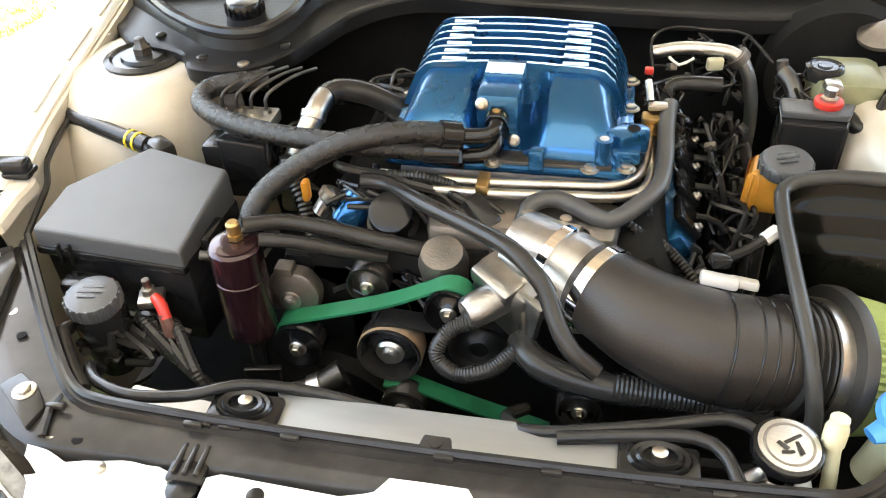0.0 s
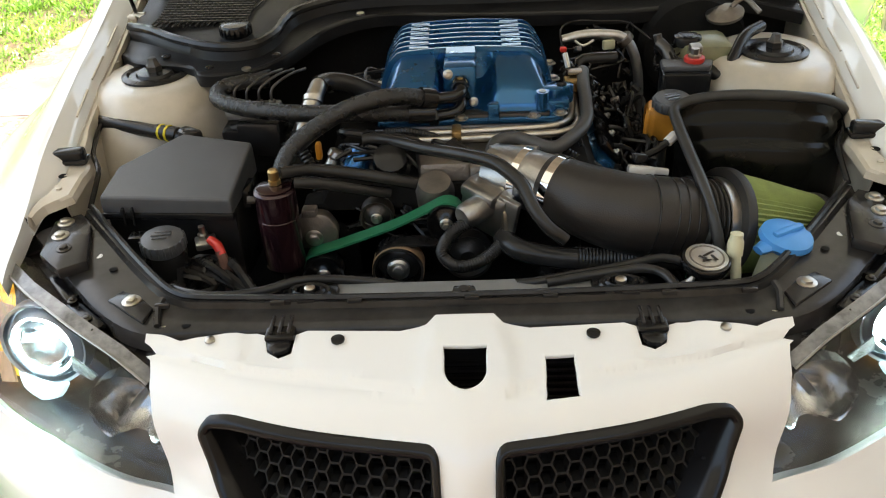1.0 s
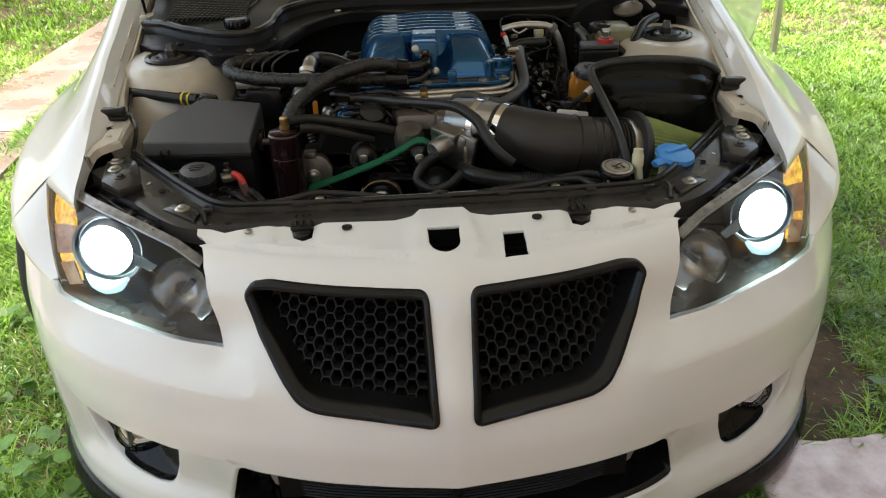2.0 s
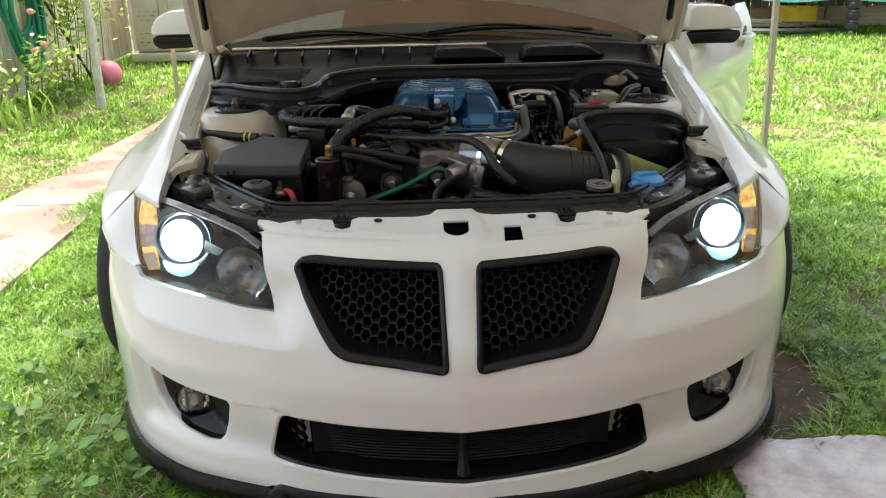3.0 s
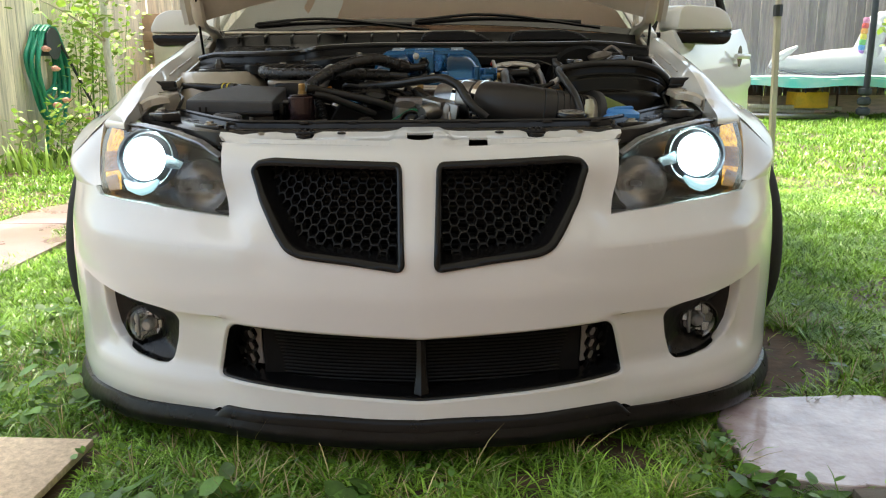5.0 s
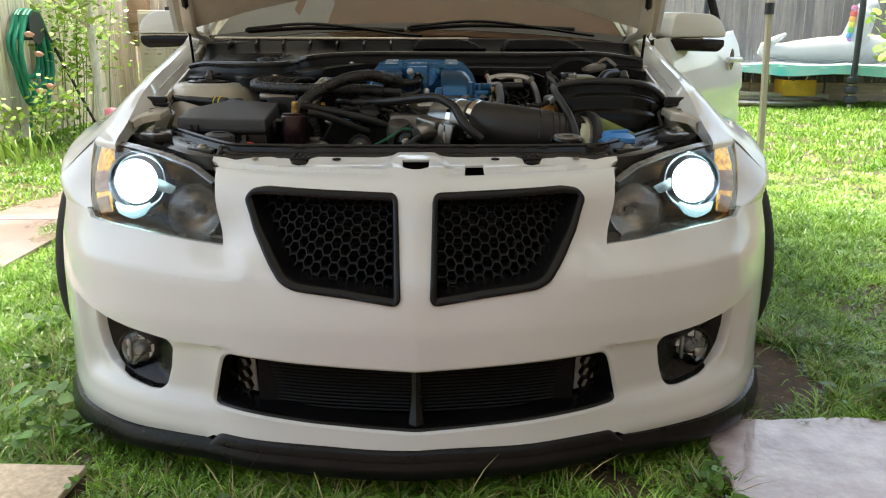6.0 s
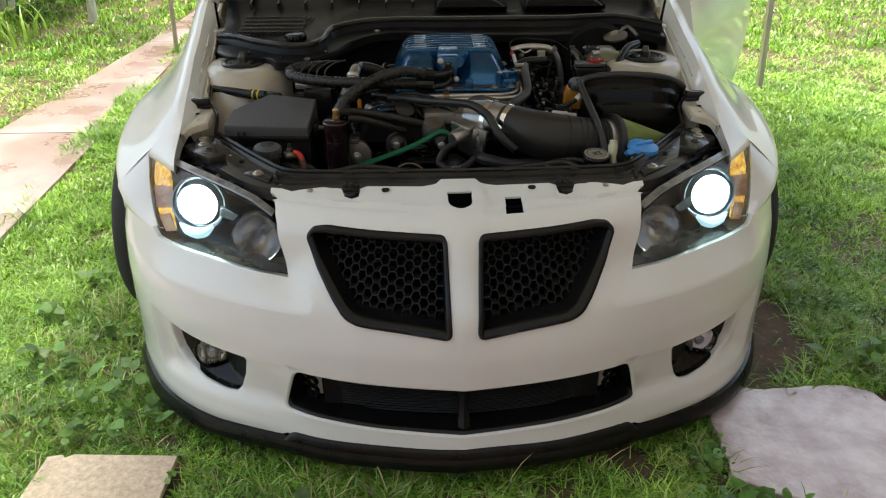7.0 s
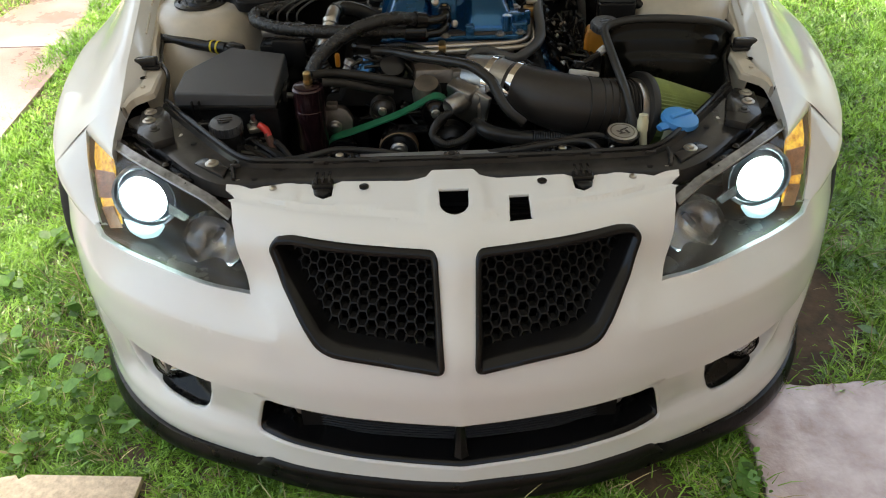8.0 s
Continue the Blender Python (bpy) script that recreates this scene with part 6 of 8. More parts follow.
part("motor_strap", tube([(0.062, 0.548, 0.668), (0.063, 0.535, 0.640), (0.066, 0.535, 0.605)], 0.0045, 8), M_STEEL, TB)
for p in ((0.058, 0.558, 0.672), (0.064, 0.535, 0.604), (0.018, 0.562, 0.672)):
    part("throttle_screw", bolt(p, 0.0045, (0, -0.7, 0.7), 0.004), M_STEEL, TB)
part("throttle_neck", tube([(0.055, 0.625, 0.665), (0.095, 0.598, 0.672), (0.135, 0.572, 0.670)], [0.050, 0.048, 0.047], 24), M_POLISH, TB, "polished alloy neck")
part("neck_ribs", tube([(0.05, 0.63, 0.690), (0.08, 0.625, 0.707), (0.12, 0.61, 0.712)], 0.008, 8), M_POLISH, TB)
IN = part("intake_duct", tube([(0.132, 0.572, 0.669), (0.160, 0.553, 0.667), (0.205, 0.529, 0.658), (0.262, 0.516, 0.646), (0.320, 0.521, 0.636), (0.350, 0.532, 0.630), (0.368, 0.540, 0.626)], [0.050, 0.053, 0.058, 0.061, 0.062, 0.061, 0.060], 32, step=0.008), mat("black_silicone", (0.024, 0.0215, 0.020), 0.36, 0, 0.45, 7, 0.22, 500, spec=0.36), ENG, "matt black intake duct")
for c, d, r in (((0.100, 0.596, 0.672), (0.78, -0.55, -0.02), 0.0505), ((0.146, 0.563, 0.668), (0.80, -0.58, -0.06), 0.0545)):
    cl = part("hose_clamp", lathe([(r - 0.002, -0.007), (r, -0.0065), (r, 0.0065), (r - 0.002, 0.007)], c, d, 36, caps=False), M_CHROME, ENG, "bright steel hose clamp")
    part("clamp_screw", box((c[0] - 0.02, c[1] - 0.035, c[2] - 0.028), (0.018, 0.012, 0.010), 0.002), M_STEEL, cl)
for k in range(4):
    t = k / 3
    c = Vector((0.285, 0.5165, 0.6425)).lerp(Vector((0.330, 0.5215, 0.6335)), t if k > 0 else -0.3)
    part("duct_seam", lathe([(0.0622, -0.0012), (0.0632, 0), (0.0622, 0.0012)], c, (0.97, 0.10, -0.2), 40, caps=False), M_BLACK, IN)
FA = Vector((0.935, 0.24, -0.26)).normalized()
FB = Vector((0.351, 0.531, 0.624))
for k in range(4):
    part("bellows_ring", lathe([(0.060, -0.004), (0.067, -0.002), (0.069, 0), (0.067, 0.002), (0.060, 0.004)], FB + FA * (-0.012 + 0.009 * k), FA, 36, caps=False), M_RUBBER, IN)
part("hose_clamp", lathe([(0.068, -0.009), (0.0705, -0.008), (0.0705, 0.008), (0.068, 0.009)], FB + FA * 0.027, FA, 36, caps=False), M_STEEL, IN, "bright steel hose clamp")
FT = part("air_filter", lathe([(0.068, 0.034), (0.084, 0.036), (0.086, 0.040), (0.086, 0.050), (0.082, 0.053), (0.07, 0.054)], FB, FA, 40), M_FILTEREND, ENG, "green pleated cone air filter")
# pleats
bm = bmesh.new()
q = FA.to_track_quat("Z", "Y").to_matrix().to_4x4()
rg = []
for h, r in ((0.052, 0.081), (0.10, 0.075), (0.16, 0.066), (0.215, 0.058)):
    ring = []
    for k in range(120):
        rr = r * (1.0 if k % 2 else 0.945)
        ring.append(Matrix.Translation(FB) @ q @ Vector((rr * math.cos(2 * math.pi * k / 120), rr * math.sin(2 * math.pi * k / 120), h)))
    rg.append(ring)
bm.free()
part("pleats", loft(rg), M_FILTER, FT, "lime green cotton pleats", angle=20)
part("end_cap", lathe([(0.058, 0.212), (0.061, 0.216), (0.060, 0.226), (0.05, 0.230)], FB, FA, 36), M_FILTEREND, FT)

# heat shield round the filter
RIM = [(0.372, 0.448, 0.600), (0.368, 0.458, 0.636), (0.356, 0.500, 0.686), (0.346, 0.570, 0.715), (0.340, 0.645, 0.736), (0.345, 0.684, 0.744), (0.385, 0.698, 0.752), (0.45, 0.690, 0.759), (0.54, 0.680, 0.756), (0.60, 0.700, 0.738), (0.638, 0.728, 0.705), (0.655, 0.735, 0.660)]
rl = smooth_line(RIM, 0.012)
def shield_row(depth, into):
    """The shield's wall below its rim, stepped towards the filter."""
    row = []
    for k, p in enumerate(rl):
        t = rl[min(k + 4, len(rl) - 1)] - rl[max(k - 4, 0)]
        n = Vector((t.y, -t.x, 0)).normalized()
        g = into * (0.2 + 0.8 * ramp((p.x - 0.345) / 0.05) * ramp((0.64 - p.x) / 0.06))
        row.append(Vector((p.x, p.y, p.z - depth)) + n * g)
    return row


M_SHIELD = mat("moulded_black_shield", (0.005, 0.0053, 0.0045), 0.18, 0, 0.3, 9, 0.05, 160, spec=0.16)
SHD = part("heat_shield", thick(loft([shield_row(d, g) for d, g in ((0.0, 0.0), (0.022, 0.002), (0.030, 0.006), (0.034, 0.016), (0.040, 0.021), (0.062, 0.024), (0.068, 0.028), (0.071, 0.038), (0.078, 0.044), (0.12, 0.046), (0.22, 0.050))], False), 0.002), M_SHIELD, CAR, "moulded black heat shield round the air filter", angle=60)
part("rim_seal", tube(RIM, 0.0088, 10), mat("satin_rubber_edge", (0.034, 0.034, 0.033), 0.34, 0, 0.2, 20, 0.1, 300, spec=0.3), SHD, "rubber edging of the heat shield")
part("shield_floor", box((0.50, 0.60, 0.475), (0.28, 0.26, 0.01), 0.003), M_VOID, SHD)
part("shield_boss", join(box((0.575, 0.672, 0.655), (0.055, 0.020, 0.040), 0.006)), M_BLACK, SHD)

# caps, tanks and boxes
PSR = part("steering_reservoir", lathe([(0.026, -0.12), (0.032, -0.08), (0.033, -0.02), (0.029, -0.012)], (-0.455, 0.492, 0.640), (0.05, -0.08, 1), 22), M_BLACK, CAR, "black reservoir with a ribbed grey cap")
part("ribbed_cap", lathe([(0.032, -0.012), (0.033, 0.0), (0.031, 0.008), (0.024, 0.011), (0.004, 0.012)], (-0.455, 0.492, 0.640), (0.05, -0.08, 1), 26), M_GREYLID, PSR, "ribbed charcoal cap")
for k in range(20):
    a = 2 * math.pi * k / 20
    part("grip_rib", box((-0.455 + 0.0328 * math.cos(a), 0.492 + 0.0328 * math.sin(a), 0.638), (0.003, 0.004, 0.018), 0.001, (0, 0, math.degrees(a))), M_GREYLID, PSR)
for i, w in enumerate((0.022, 0.030, 0.026)):
    part("cap_text_bar", box((-0.455, 0.482 + 0.009 * i, 0.6525), (w, 0.003, 0.0008), 0, (0, 0, 8)), M_BEAM, PSR)
TM = part("jump_terminal", join(box((-0.405, 0.531, 0.612), (0.032, 0.030, 0.012), 0.003, (0, 0, 20)), lathe([(0.005, 0), (0.005, 0.03)], (-0.408, 0.534, 0.610), seg=10), lathe([(0.009, 0.008), (0.009, 0.016)], (-0.408, 0.534, 0.610), seg=6)), M_STEEL, CAR, "zinc jump-start terminal with a red boot")
part("red_boot", tube([(-0.395, 0.525, 0.620), (-0.382, 0.514, 0.617), (-0.374, 0.504, 0.605)], [0.007, 0.008, 0.007], 10), M_RED, TM)
part("terminal_cable", tube([(-0.378, 0.508, 0.610), (-0.370, 0.498, 0.585), (-0.372, 0.50, 0.54)], 0.008, 8), mat("brown_tape", (0.10, 0.045, 0.03), 0.6, 0, 0.3, 20, 0.2, 200), TM)
for k in range(4):
    part("battery_cable", tube([(-0.46 + 0.02 * k, 0.54, 0.57), (-0.42 + 0.02 * k, 0.50, 0.58 + 0.012 * (k % 2)), (-0.36 + 0.015 * k, 0.48 - 0.01 * k, 0.565), (-0.30, 0.46, 0.52)], 0.008, 8, ribs=0.0012 * (k % 2), pitch=0.006), M_RUBBER, CAR)

# fuse box
LIDP = [(-0.572, 0.566), (-0.563, 0.642), (-0.474, 0.725), (-0.350, 0.694), (-0.359, 0.550)]
FX = part("fuse_box", prism([(x * 0.995, y + 0.004) for x, y in LIDP], 0.52, 0.655, 0.006), M_BLACK, CAR, "black fuse box with a charcoal lid")


def tilt_lid(x, y):
    return 0.672 + (y - 0.55) * 0.20


bm = bmesh.new()
lo = [bm.verts.new((x, y, 0.648)) for x, y in LIDP]
lm = [bm.verts.new((x, y, tilt_lid(x, y) - 0.008)) for x, y in LIDP]
cx, cy = -0.46, 0.636
hi = [bm.verts.new((cx + (x - cx) * 0.985, cy + (y - cy) * 0.985, tilt_lid(x, y) + 0.004)) for x, y in LIDP]
for r0, r1 in ((lo, lm), (lm, hi)):
    for i in range(5):
        bm.faces.new((r0[i], r0[(i + 1) % 5], r1[(i + 1) % 5], r1[i]))
bm.faces.new(hi)
bm.faces.new(lo[::-1])
bmesh.ops.recalc_face_normals(bm, faces=bm.faces)
bmesh.ops.bevel(bm, geom=bm.edges[:], offset=0.0035, segments=2, profile=0.5, affect="EDGES")
part("fuse_box_lid", bm, M_GREYLID, FX, "charcoal plastic lid", angle=14)
part("lid_skirt", prism([(x * 1.012 + 0.005, y - 0.004) for x, y in LIDP], 0.640, 0.652, 0.003), M_BLACK, FX)
for x in (-0.535, -0.520):
    part("lid_latch", box((x, 0.557, 0.648), (0.004, 0.008, 0.03), 0.001), M_BLACK, FX)
part("lid_latch", box((-0.345, 0.61, 0.655), (0.012, 0.05, 0.03), 0.003), M_BLACK, FX)
part("box_foot", box((-0.500, 0.535, 0.60), (0.05, 0.03, 0.06), 0.006), M_BLACK, FX)
part("yellow_loom", tube([(-0.672, 0.850, 0.695), (-0.655, 0.810, 0.702), (-0.600, 0.785, 0.702), (-0.555, 0.768, 0.700), (-0.505, 0.748, 0.698), (-0.455, 0.728, 0.692)], 0.0125, 10), M_RUBBER, CAR, "black wiring loom across the tower")
YT = part("yellow_tape", tube([(-0.530, 0.758, 0.701), (-0.490, 0.742, 0.700)], 0.0138, 10), M_RUBBER, CAR, "yellow and black warning tape on the loom")
for k in range(2):
    p = Vector((-0.524, 0.7556, 0.7008)).lerp(Vector((-0.496, 0.7444, 0.7002)), k / 2)
    part("yellow_stripe", tube([p, p + Vector((0.004, -0.0016, 0))], 0.0146 + 0.0004 * k, 10, smooth=False), M_YELLOW, YT)
part("loom_shroud", box((-0.470, 0.738, 0.697), (0.045, 0.03, 0.03), 0.008, (0, 0, -35)), M_RUBBER, CAR)

# anti-lock unit with its steel lines
AB = part("brake_unit", join(box((-0.375, 0.785, 0.655), (0.090, 0.06, 0.085), 0.006)), M_BLACK, CAR, "black brake unit with alloy top")
part("alloy_top", box((-0.370, 0.812, 0.712), (0.095, 0.045, 0.02), 0.005), M_ALU, AB)
for k in range(4):
    x = -0.402 + 0.022 * k
    part("brake_line", tube([(x, 0.815, 0.715), (x, 0.816, 0.742), (x + 0.008, 0.828, 0.752), (x + 0.03, 0.86, 0.758), (x + 0.05, 0.90, 0.752)], 0.0026, 8), M_DARKSTEEL, AB)
    part("line_nut", lathe([(0.007, 0), (0.007, 0.010)], (x, 0.815, 0.718), seg=6), M_STEEL, AB)
part("unit_box", box((-0.352, 0.762, 0.680), (0.075, 0.03, 0.065), 0.005, (0, 0, -6)), M_BLACK, AB)

# catch can
CT = part("catch_can", lathe([(0.029, 0.0), (0.0315, 0.003), (0.0325, 0.008), (0.0325, 0.092), (0.0312, 0.093), (0.0312, 0.096), (0.0325, 0.097), (0.0325, 0.138), (0.030, 0.141), (0.027, 0.142)], (-0.292, 0.560, 0.545), (0, 0.03, 1), 32), M_CAN, CAR, "dark plum anodised oil catch can")
part("can_lid", lathe([(0.028, 0.140), (0.0285, 0.144), (0.024, 0.146), (0.004, 0.146)], (-0.292, 0.560, 0.545), (0, 0.03, 1), 32), M_CAN, CT)
part("brass_fitting", join(lathe([(0.010, 0), (0.010, 0.007)], (-0.290, 0.568, 0.692), seg=6), lathe([(0.007, 0.006), (0.0085, 0.012), (0.0085, 0.022), (0.006, 0.025)], (-0.290, 0.568, 0.692), seg=14)), M_BRASS, CT, "brass hose fitting")
part("can_bracket", join(box((-0.292, 0.592, 0.60), (0.03, 0.006, 0.10), 0.002), tube([(-0.285, 0.548, 0.55), (-0.282, 0.540, 0.45)], 0.012, 10, smooth=False), box((-0.27, 0.52, 0.47), (0.05, 0.012, 0.10), 0.003, (0, 0, 10))), M_BLACKGLOSS, CT)
part("side_bung", lathe([(0.006, 0), (0.006, 0.012)], (-0.322, 0.553, 0.672), (-1, -0.2, 0.2), 10), M_DARKSTEEL, CT)

# radiator cap and overflow
RC = part("radiator_cap", lathe([(0.028, -0.012), (0.033, -0.009), (0.034, -0.002), (0.032, 0.003), (0.029, 0.004)], (0.330, 0.384, 0.652), (0.03, -0.10, 1), 32), M_BLACKGLOSS, CAR, "chrome-topped radiator cap")
part("cap_disc", lathe([(0.0285, 0.003), (0.0285, 0.0055), (0.027, 0.006)], (0.330, 0.384, 0.652), (0.03, -0.10, 1), 32), M_ALU, RC, "silver emblem disc")
part("emblem_ring", lathe([(0.021, 0.0058), (0.0215, 0.0066), (0.0235, 0.0066), (0.024, 0.0058)], (0.330, 0.384, 0.652), (0.03, -0.10, 1), 32, caps=False), M_ALUDIRTY, RC)
for c, w, h, ang in (((0.334, 0.390), 0.020, 0.004, 35), ((0.324, 0.381), 0.012, 0.005, -40), ((0.339, 0.380), 0.004, 0.016, 15), ((0.328, 0.374), 0.012, 0.003, 10)):
    part("emblem_shape", box((c[0], c[1], 0.6585), (w, h, 0.0012), 0.0005, (-5.7, 0, ang)), M_DARKSTEEL, RC)
part("filler_neck", lathe([(0.022, -0.07), (0.022, -0.03), (0.027, -0.025), (0.027, -0.012)], (0.330, 0.384, 0.652), (0.03, -0.10, 1), 24), M_CHROME, RC, "bright filler neck")
part("neck_barb", join(tube([(0.312, 0.375, 0.622), (0.29, 0.36, 0.622)], 0.007, 10, smooth=False), box((0.33, 0.372, 0.60), (0.06, 0.03, 0.03), 0.006)), M_ALU, RC)
OV = part("overflow_tube", tube([(0.372, 0.398, 0.665), (0.374, 0.394, 0.64), (0.376, 0.380, 0.60), (0.374, 0.374, 0.56)], 0.0075, 10), M_TANK, CAR, "cream plastic overflow tube")
part("tube_cap", lathe([(0.011, -0.012), (0.011, 0.008), (0.009, 0.012), (0.009, 0.02), (0.006, 0.021)], (0.372, 0.399, 0.662), (0, 0.1, 1), 12), M_TANK, OV)

# washer bottle cap, light blue with two wings
WB = part("washer_cap", join(lathe([(0.020, -0.012), (0.033, -0.008), (0.038, 0.0), (0.036, 0.008), (0.024, 0.013), (0.004, 0.014)], (0.456, 0.440, 0.646), (0.12, -0.12, 1), 28), tube([(0.43, 0.428, 0.644), (0.412, 0.420, 0.640)], [0.016, 0.010], 10, squash=0.6)), M_BLUECAP, CAR, "light blue washer bottle cap")
part("cap_grip", box((0.457, 0.439, 0.660), (0.052, 0.012, 0.010), 0.004, (0, 0, 28)), M_BLUECAP, WB)
part("bottle_neck", lathe([(0.022, -0.10), (0.022, -0.01)], (0.456, 0.440, 0.646), (0.12, -0.12, 1), 20), M_TANK, WB)

# coolant tank with amber coolant
AT = part("coolant_tank", prism(rounded([(0.322, 0.782), (0.388, 0.775), (0.400, 0.835), (0.332, 0.842)], 0.012), 0.635, 0.695, 0.010, top_scale=0.92), M_AMBER, CAR, "translucent tank full of amber coolant")
part("tank_cap", lathe([(0.030, 0.0), (0.033, 0.004), (0.033, 0.016), (0.030, 0.020), (0.010, 0.021)], (0.368, 0.797, 0.694), (0, -0.1, 1), 26), M_GREYLID, AT, "charcoal screw cap")
for k in range(16):
    a = 2 * math.pi * k / 16
    part("grip_rib", box((0.368 + 0.033 * math.cos(a), 0.796 + 0.033 * math.sin(a), 0.703), (0.003, 0.005, 0.014), 0.001, (0, 0, math.degrees(a))), M_GREYLID, AT)
for i in range(3):
    part("cap_mark", box((0.368, 0.786 + 0.01 * i, 0.7158), (0.03 - 0.006 * abs(i - 1), 0.003, 0.0008), 0, (0, 0, 20)), M_BEAM, AT)

# junction box with red terminal, brake reservoir
JB = part("junction_box", prism(rounded([(0.362, 0.852), (0.445, 0.846), (0.462, 0.898), (0.366, 0.908)], 0.006), 0.66, 0.732, 0.004), M_BLACK, CAR, "black junction box with a red terminal cover")
part("grey_top", prism(rounded([(0.364, 0.866), (0.448, 0.862), (0.461, 0.898), (0.367, 0.908)], 0.006), 0.732, 0.742, 0.003), M_GREYLID, JB)
part("red_cover", lathe([(0.018, 0), (0.019, 0.004), (0.018, 0.008)], (0.424, 0.890, 0.742), seg=14), M_RED, JB)
part("terminal_nut", join(lathe([(0.012, 0.006), (0.012, 0.012), (0.008, 0.014), (0.008, 0.024)], (0.424, 0.890, 0.742), seg=6), box((0.429, 0.907, 0.760), (0.022, 0.026, 0.014), 0.004)), M_STEEL, JB)
BR = part("brake_reservoir", join(box((0.458, 0.962, 0.732), (0.095, 0.10, 0.06), 0.018)), mat("stained_reservoir", (0.20, 0.20, 0.115), 0.35, 0, 0.3, 15, 0.1, 200), CAR, "milky brake fluid reservoir with a black cap")
part("reservoir_cap", lathe([(0.026, -0.006), (0.027, 0.002), (0.025, 0.010), (0.019, 0.012), (0.017, 0.010), (0.010, 0.010), (0.009, 0.012)], (0.425, 0.955, 0.757), seg=26), M_BLACK, BR)
part("brake_servo", lathe([(0.09, 0), (0.11, 0.03), (0.10, 0.06)], (0.47, 1.12, 0.70), (0, -1, 0), 28), M_VOID, CAR)
part("sensor_fitting", join(tube([(0.372, 0.955, 0.755), (0.385, 0.94, 0.745), (0.395, 0.92, 0.72)], 0.012, 10), lathe([(0.008, 0), (0.008, 0.014)], (0.372, 0.956, 0.757), (-0.2, 0.2, 1), 10)), M_DARKSTEEL, CAR, "sensor fitting with wiring")
part("tower_hose", tube([(0.452, 0.893, 0.725), (0.475, 0.872, 0.715), (0.50, 0.905, 0.742), (0.53, 0.95, 0.765), (0.57, 0.99, 0.768)], 0.011, 10), M_RUBBER, CAR, "black hose over the tower")
part("horn_bracket", join(lathe([(0.035, 0), (0.036, 0.006), (0.02, 0.012), (0.012, 0.014)], (0.515, 1.04, 0.775), (-0.2, -0.2, 1), 24), tube([(0.525, 1.04, 0.79), (0.55, 1.05, 0.805), (0.575, 1.02, 0.785)], 0.005, 8)), M_ALUDIRTY, CAR, "dull metal disc with a wire bracket")


# small wiring in the gaps
wr = random.Random(5)


def tangle(c, size, n, r=0.0026, ends=True):
    """A knot of thin wires and small plugs."""
    c, size = Vector(c), Vector(size)
    for k in range(n):
        pts = [c + Vector((wr.uniform(-1, 1) * size.x, wr.uniform(-1, 1) * size.y, wr.uniform(-1, 1) * size.z)) for _ in range(4)]
        pts.sort(key=lambda p: p.y + 0.4 * p.x)
        w = part("loose_wire", tube(pts, r * wr.uniform(0.7, 1.5), 6), M_RUBBER, ENG)
        if ends and k % 2 == 0:
            part("wire_plug", box(tuple(pts[-1]), (0.016, 0.012, 0.010), 0.002, (wr.uniform(-40, 40), wr.uniform(-40, 40), wr.uniform(-90, 90))), (M_BLACK, M_ALUDIRTY, M_BLACK, M_BEAM)[k // 2 % 4], w)


tangle((0.215, 0.93, 0.715), (0.030, 0.07, 0.025), 9, 0.0022)
tangle((0.225, 0.84, 0.700), (0.022, 0.05, 0.03), 8)
tangle((0.28, 1.04, 0.735), (0.06, 0.02, 0.03), 5, 0.002)
tangle((0.40, 0.94, 0.725), (0.03, 0.04, 0.03), 8)
tangle((0.305, 0.90, 0.655), (0.030, 0.11, 0.035), 14, 0.0030)
tangle((0.315, 0.80, 0.610), (0.030, 0.08, 0.040), 10, 0.0034)
tangle((0.30, 1.05, 0.71), (0.05, 0.03, 0.05), 8, 0.0028)
tangle((-0.10, 0.63, 0.585), (0.10, 0.03, 0.030), 9, 0.0030)
for k in range(4):
    part("plug_lead", tube([(0.262, 0.745 + k * 0.058, 0.650 + 0.008 * k), (0.292, 0.748 + k * 0.058, 0.640 + 0.008 * k), (0.318, 0.752 + k * 0.060, 0.590)], 0.0045, 8), M_RUBBER, ENG, "thick black ignition lead")
    part("lead_boot", tube([(0.300, 0.749 + k * 0.058, 0.628 + 0.008 * k), (0.312, 0.751 + k * 0.059, 0.602)], 0.0085, 10), M_BLACKGLOSS, ENG)
part("exhaust_shield", thick(loft([[(0.335 + 0.02 * math.sin(9 * y), y, z) for z in (0.45, 0.53, 0.60)] for y in np.linspace(0.72, 1.05, 9)], False), 0.002), M_DARKSTEEL, ENG, "dull crinkled heat shield")
tangle((-0.16, 0.70, 0.672), (0.06, 0.04, 0.022), 10)
tangle((-0.42, 0.50, 0.575), (0.06, 0.04, 0.03), 10, 0.004)
tangle((-0.30, 0.80, 0.66), (0.05, 0.06, 0.05), 8, 0.003)
tangle((0.24, 0.66, 0.60), (0.05, 0.08, 0.04), 8, 0.004)
tangle((-0.15, 0.90, 0.70), (0.08, 0.10, 0.03), 9, 0.003)
MS = part("flow_sensor", join(box((0.272, 0.566, 0.696), (0.040, 0.022, 0.012), 0.003, (-20, 5, -5)), box((0.300, 0.572, 0.690), (0.03, 0.016, 0.010), 0.002, (-20, 5, -5))), M_PALE, ENG, "pale grey flow sensor on the duct")
part("sensor_plug", box((0.274, 0.590, 0.704), (0.022, 0.016, 0.014), 0.003, (0, 10, 20)), M_BLACK, MS)
part("sensor_cable", tube([(0.280, 0.596, 0.703), (0.305, 0.612, 0.706), (0.330, 0.630, 0.716)], 0.006, 8), M_RUBBER, MS)
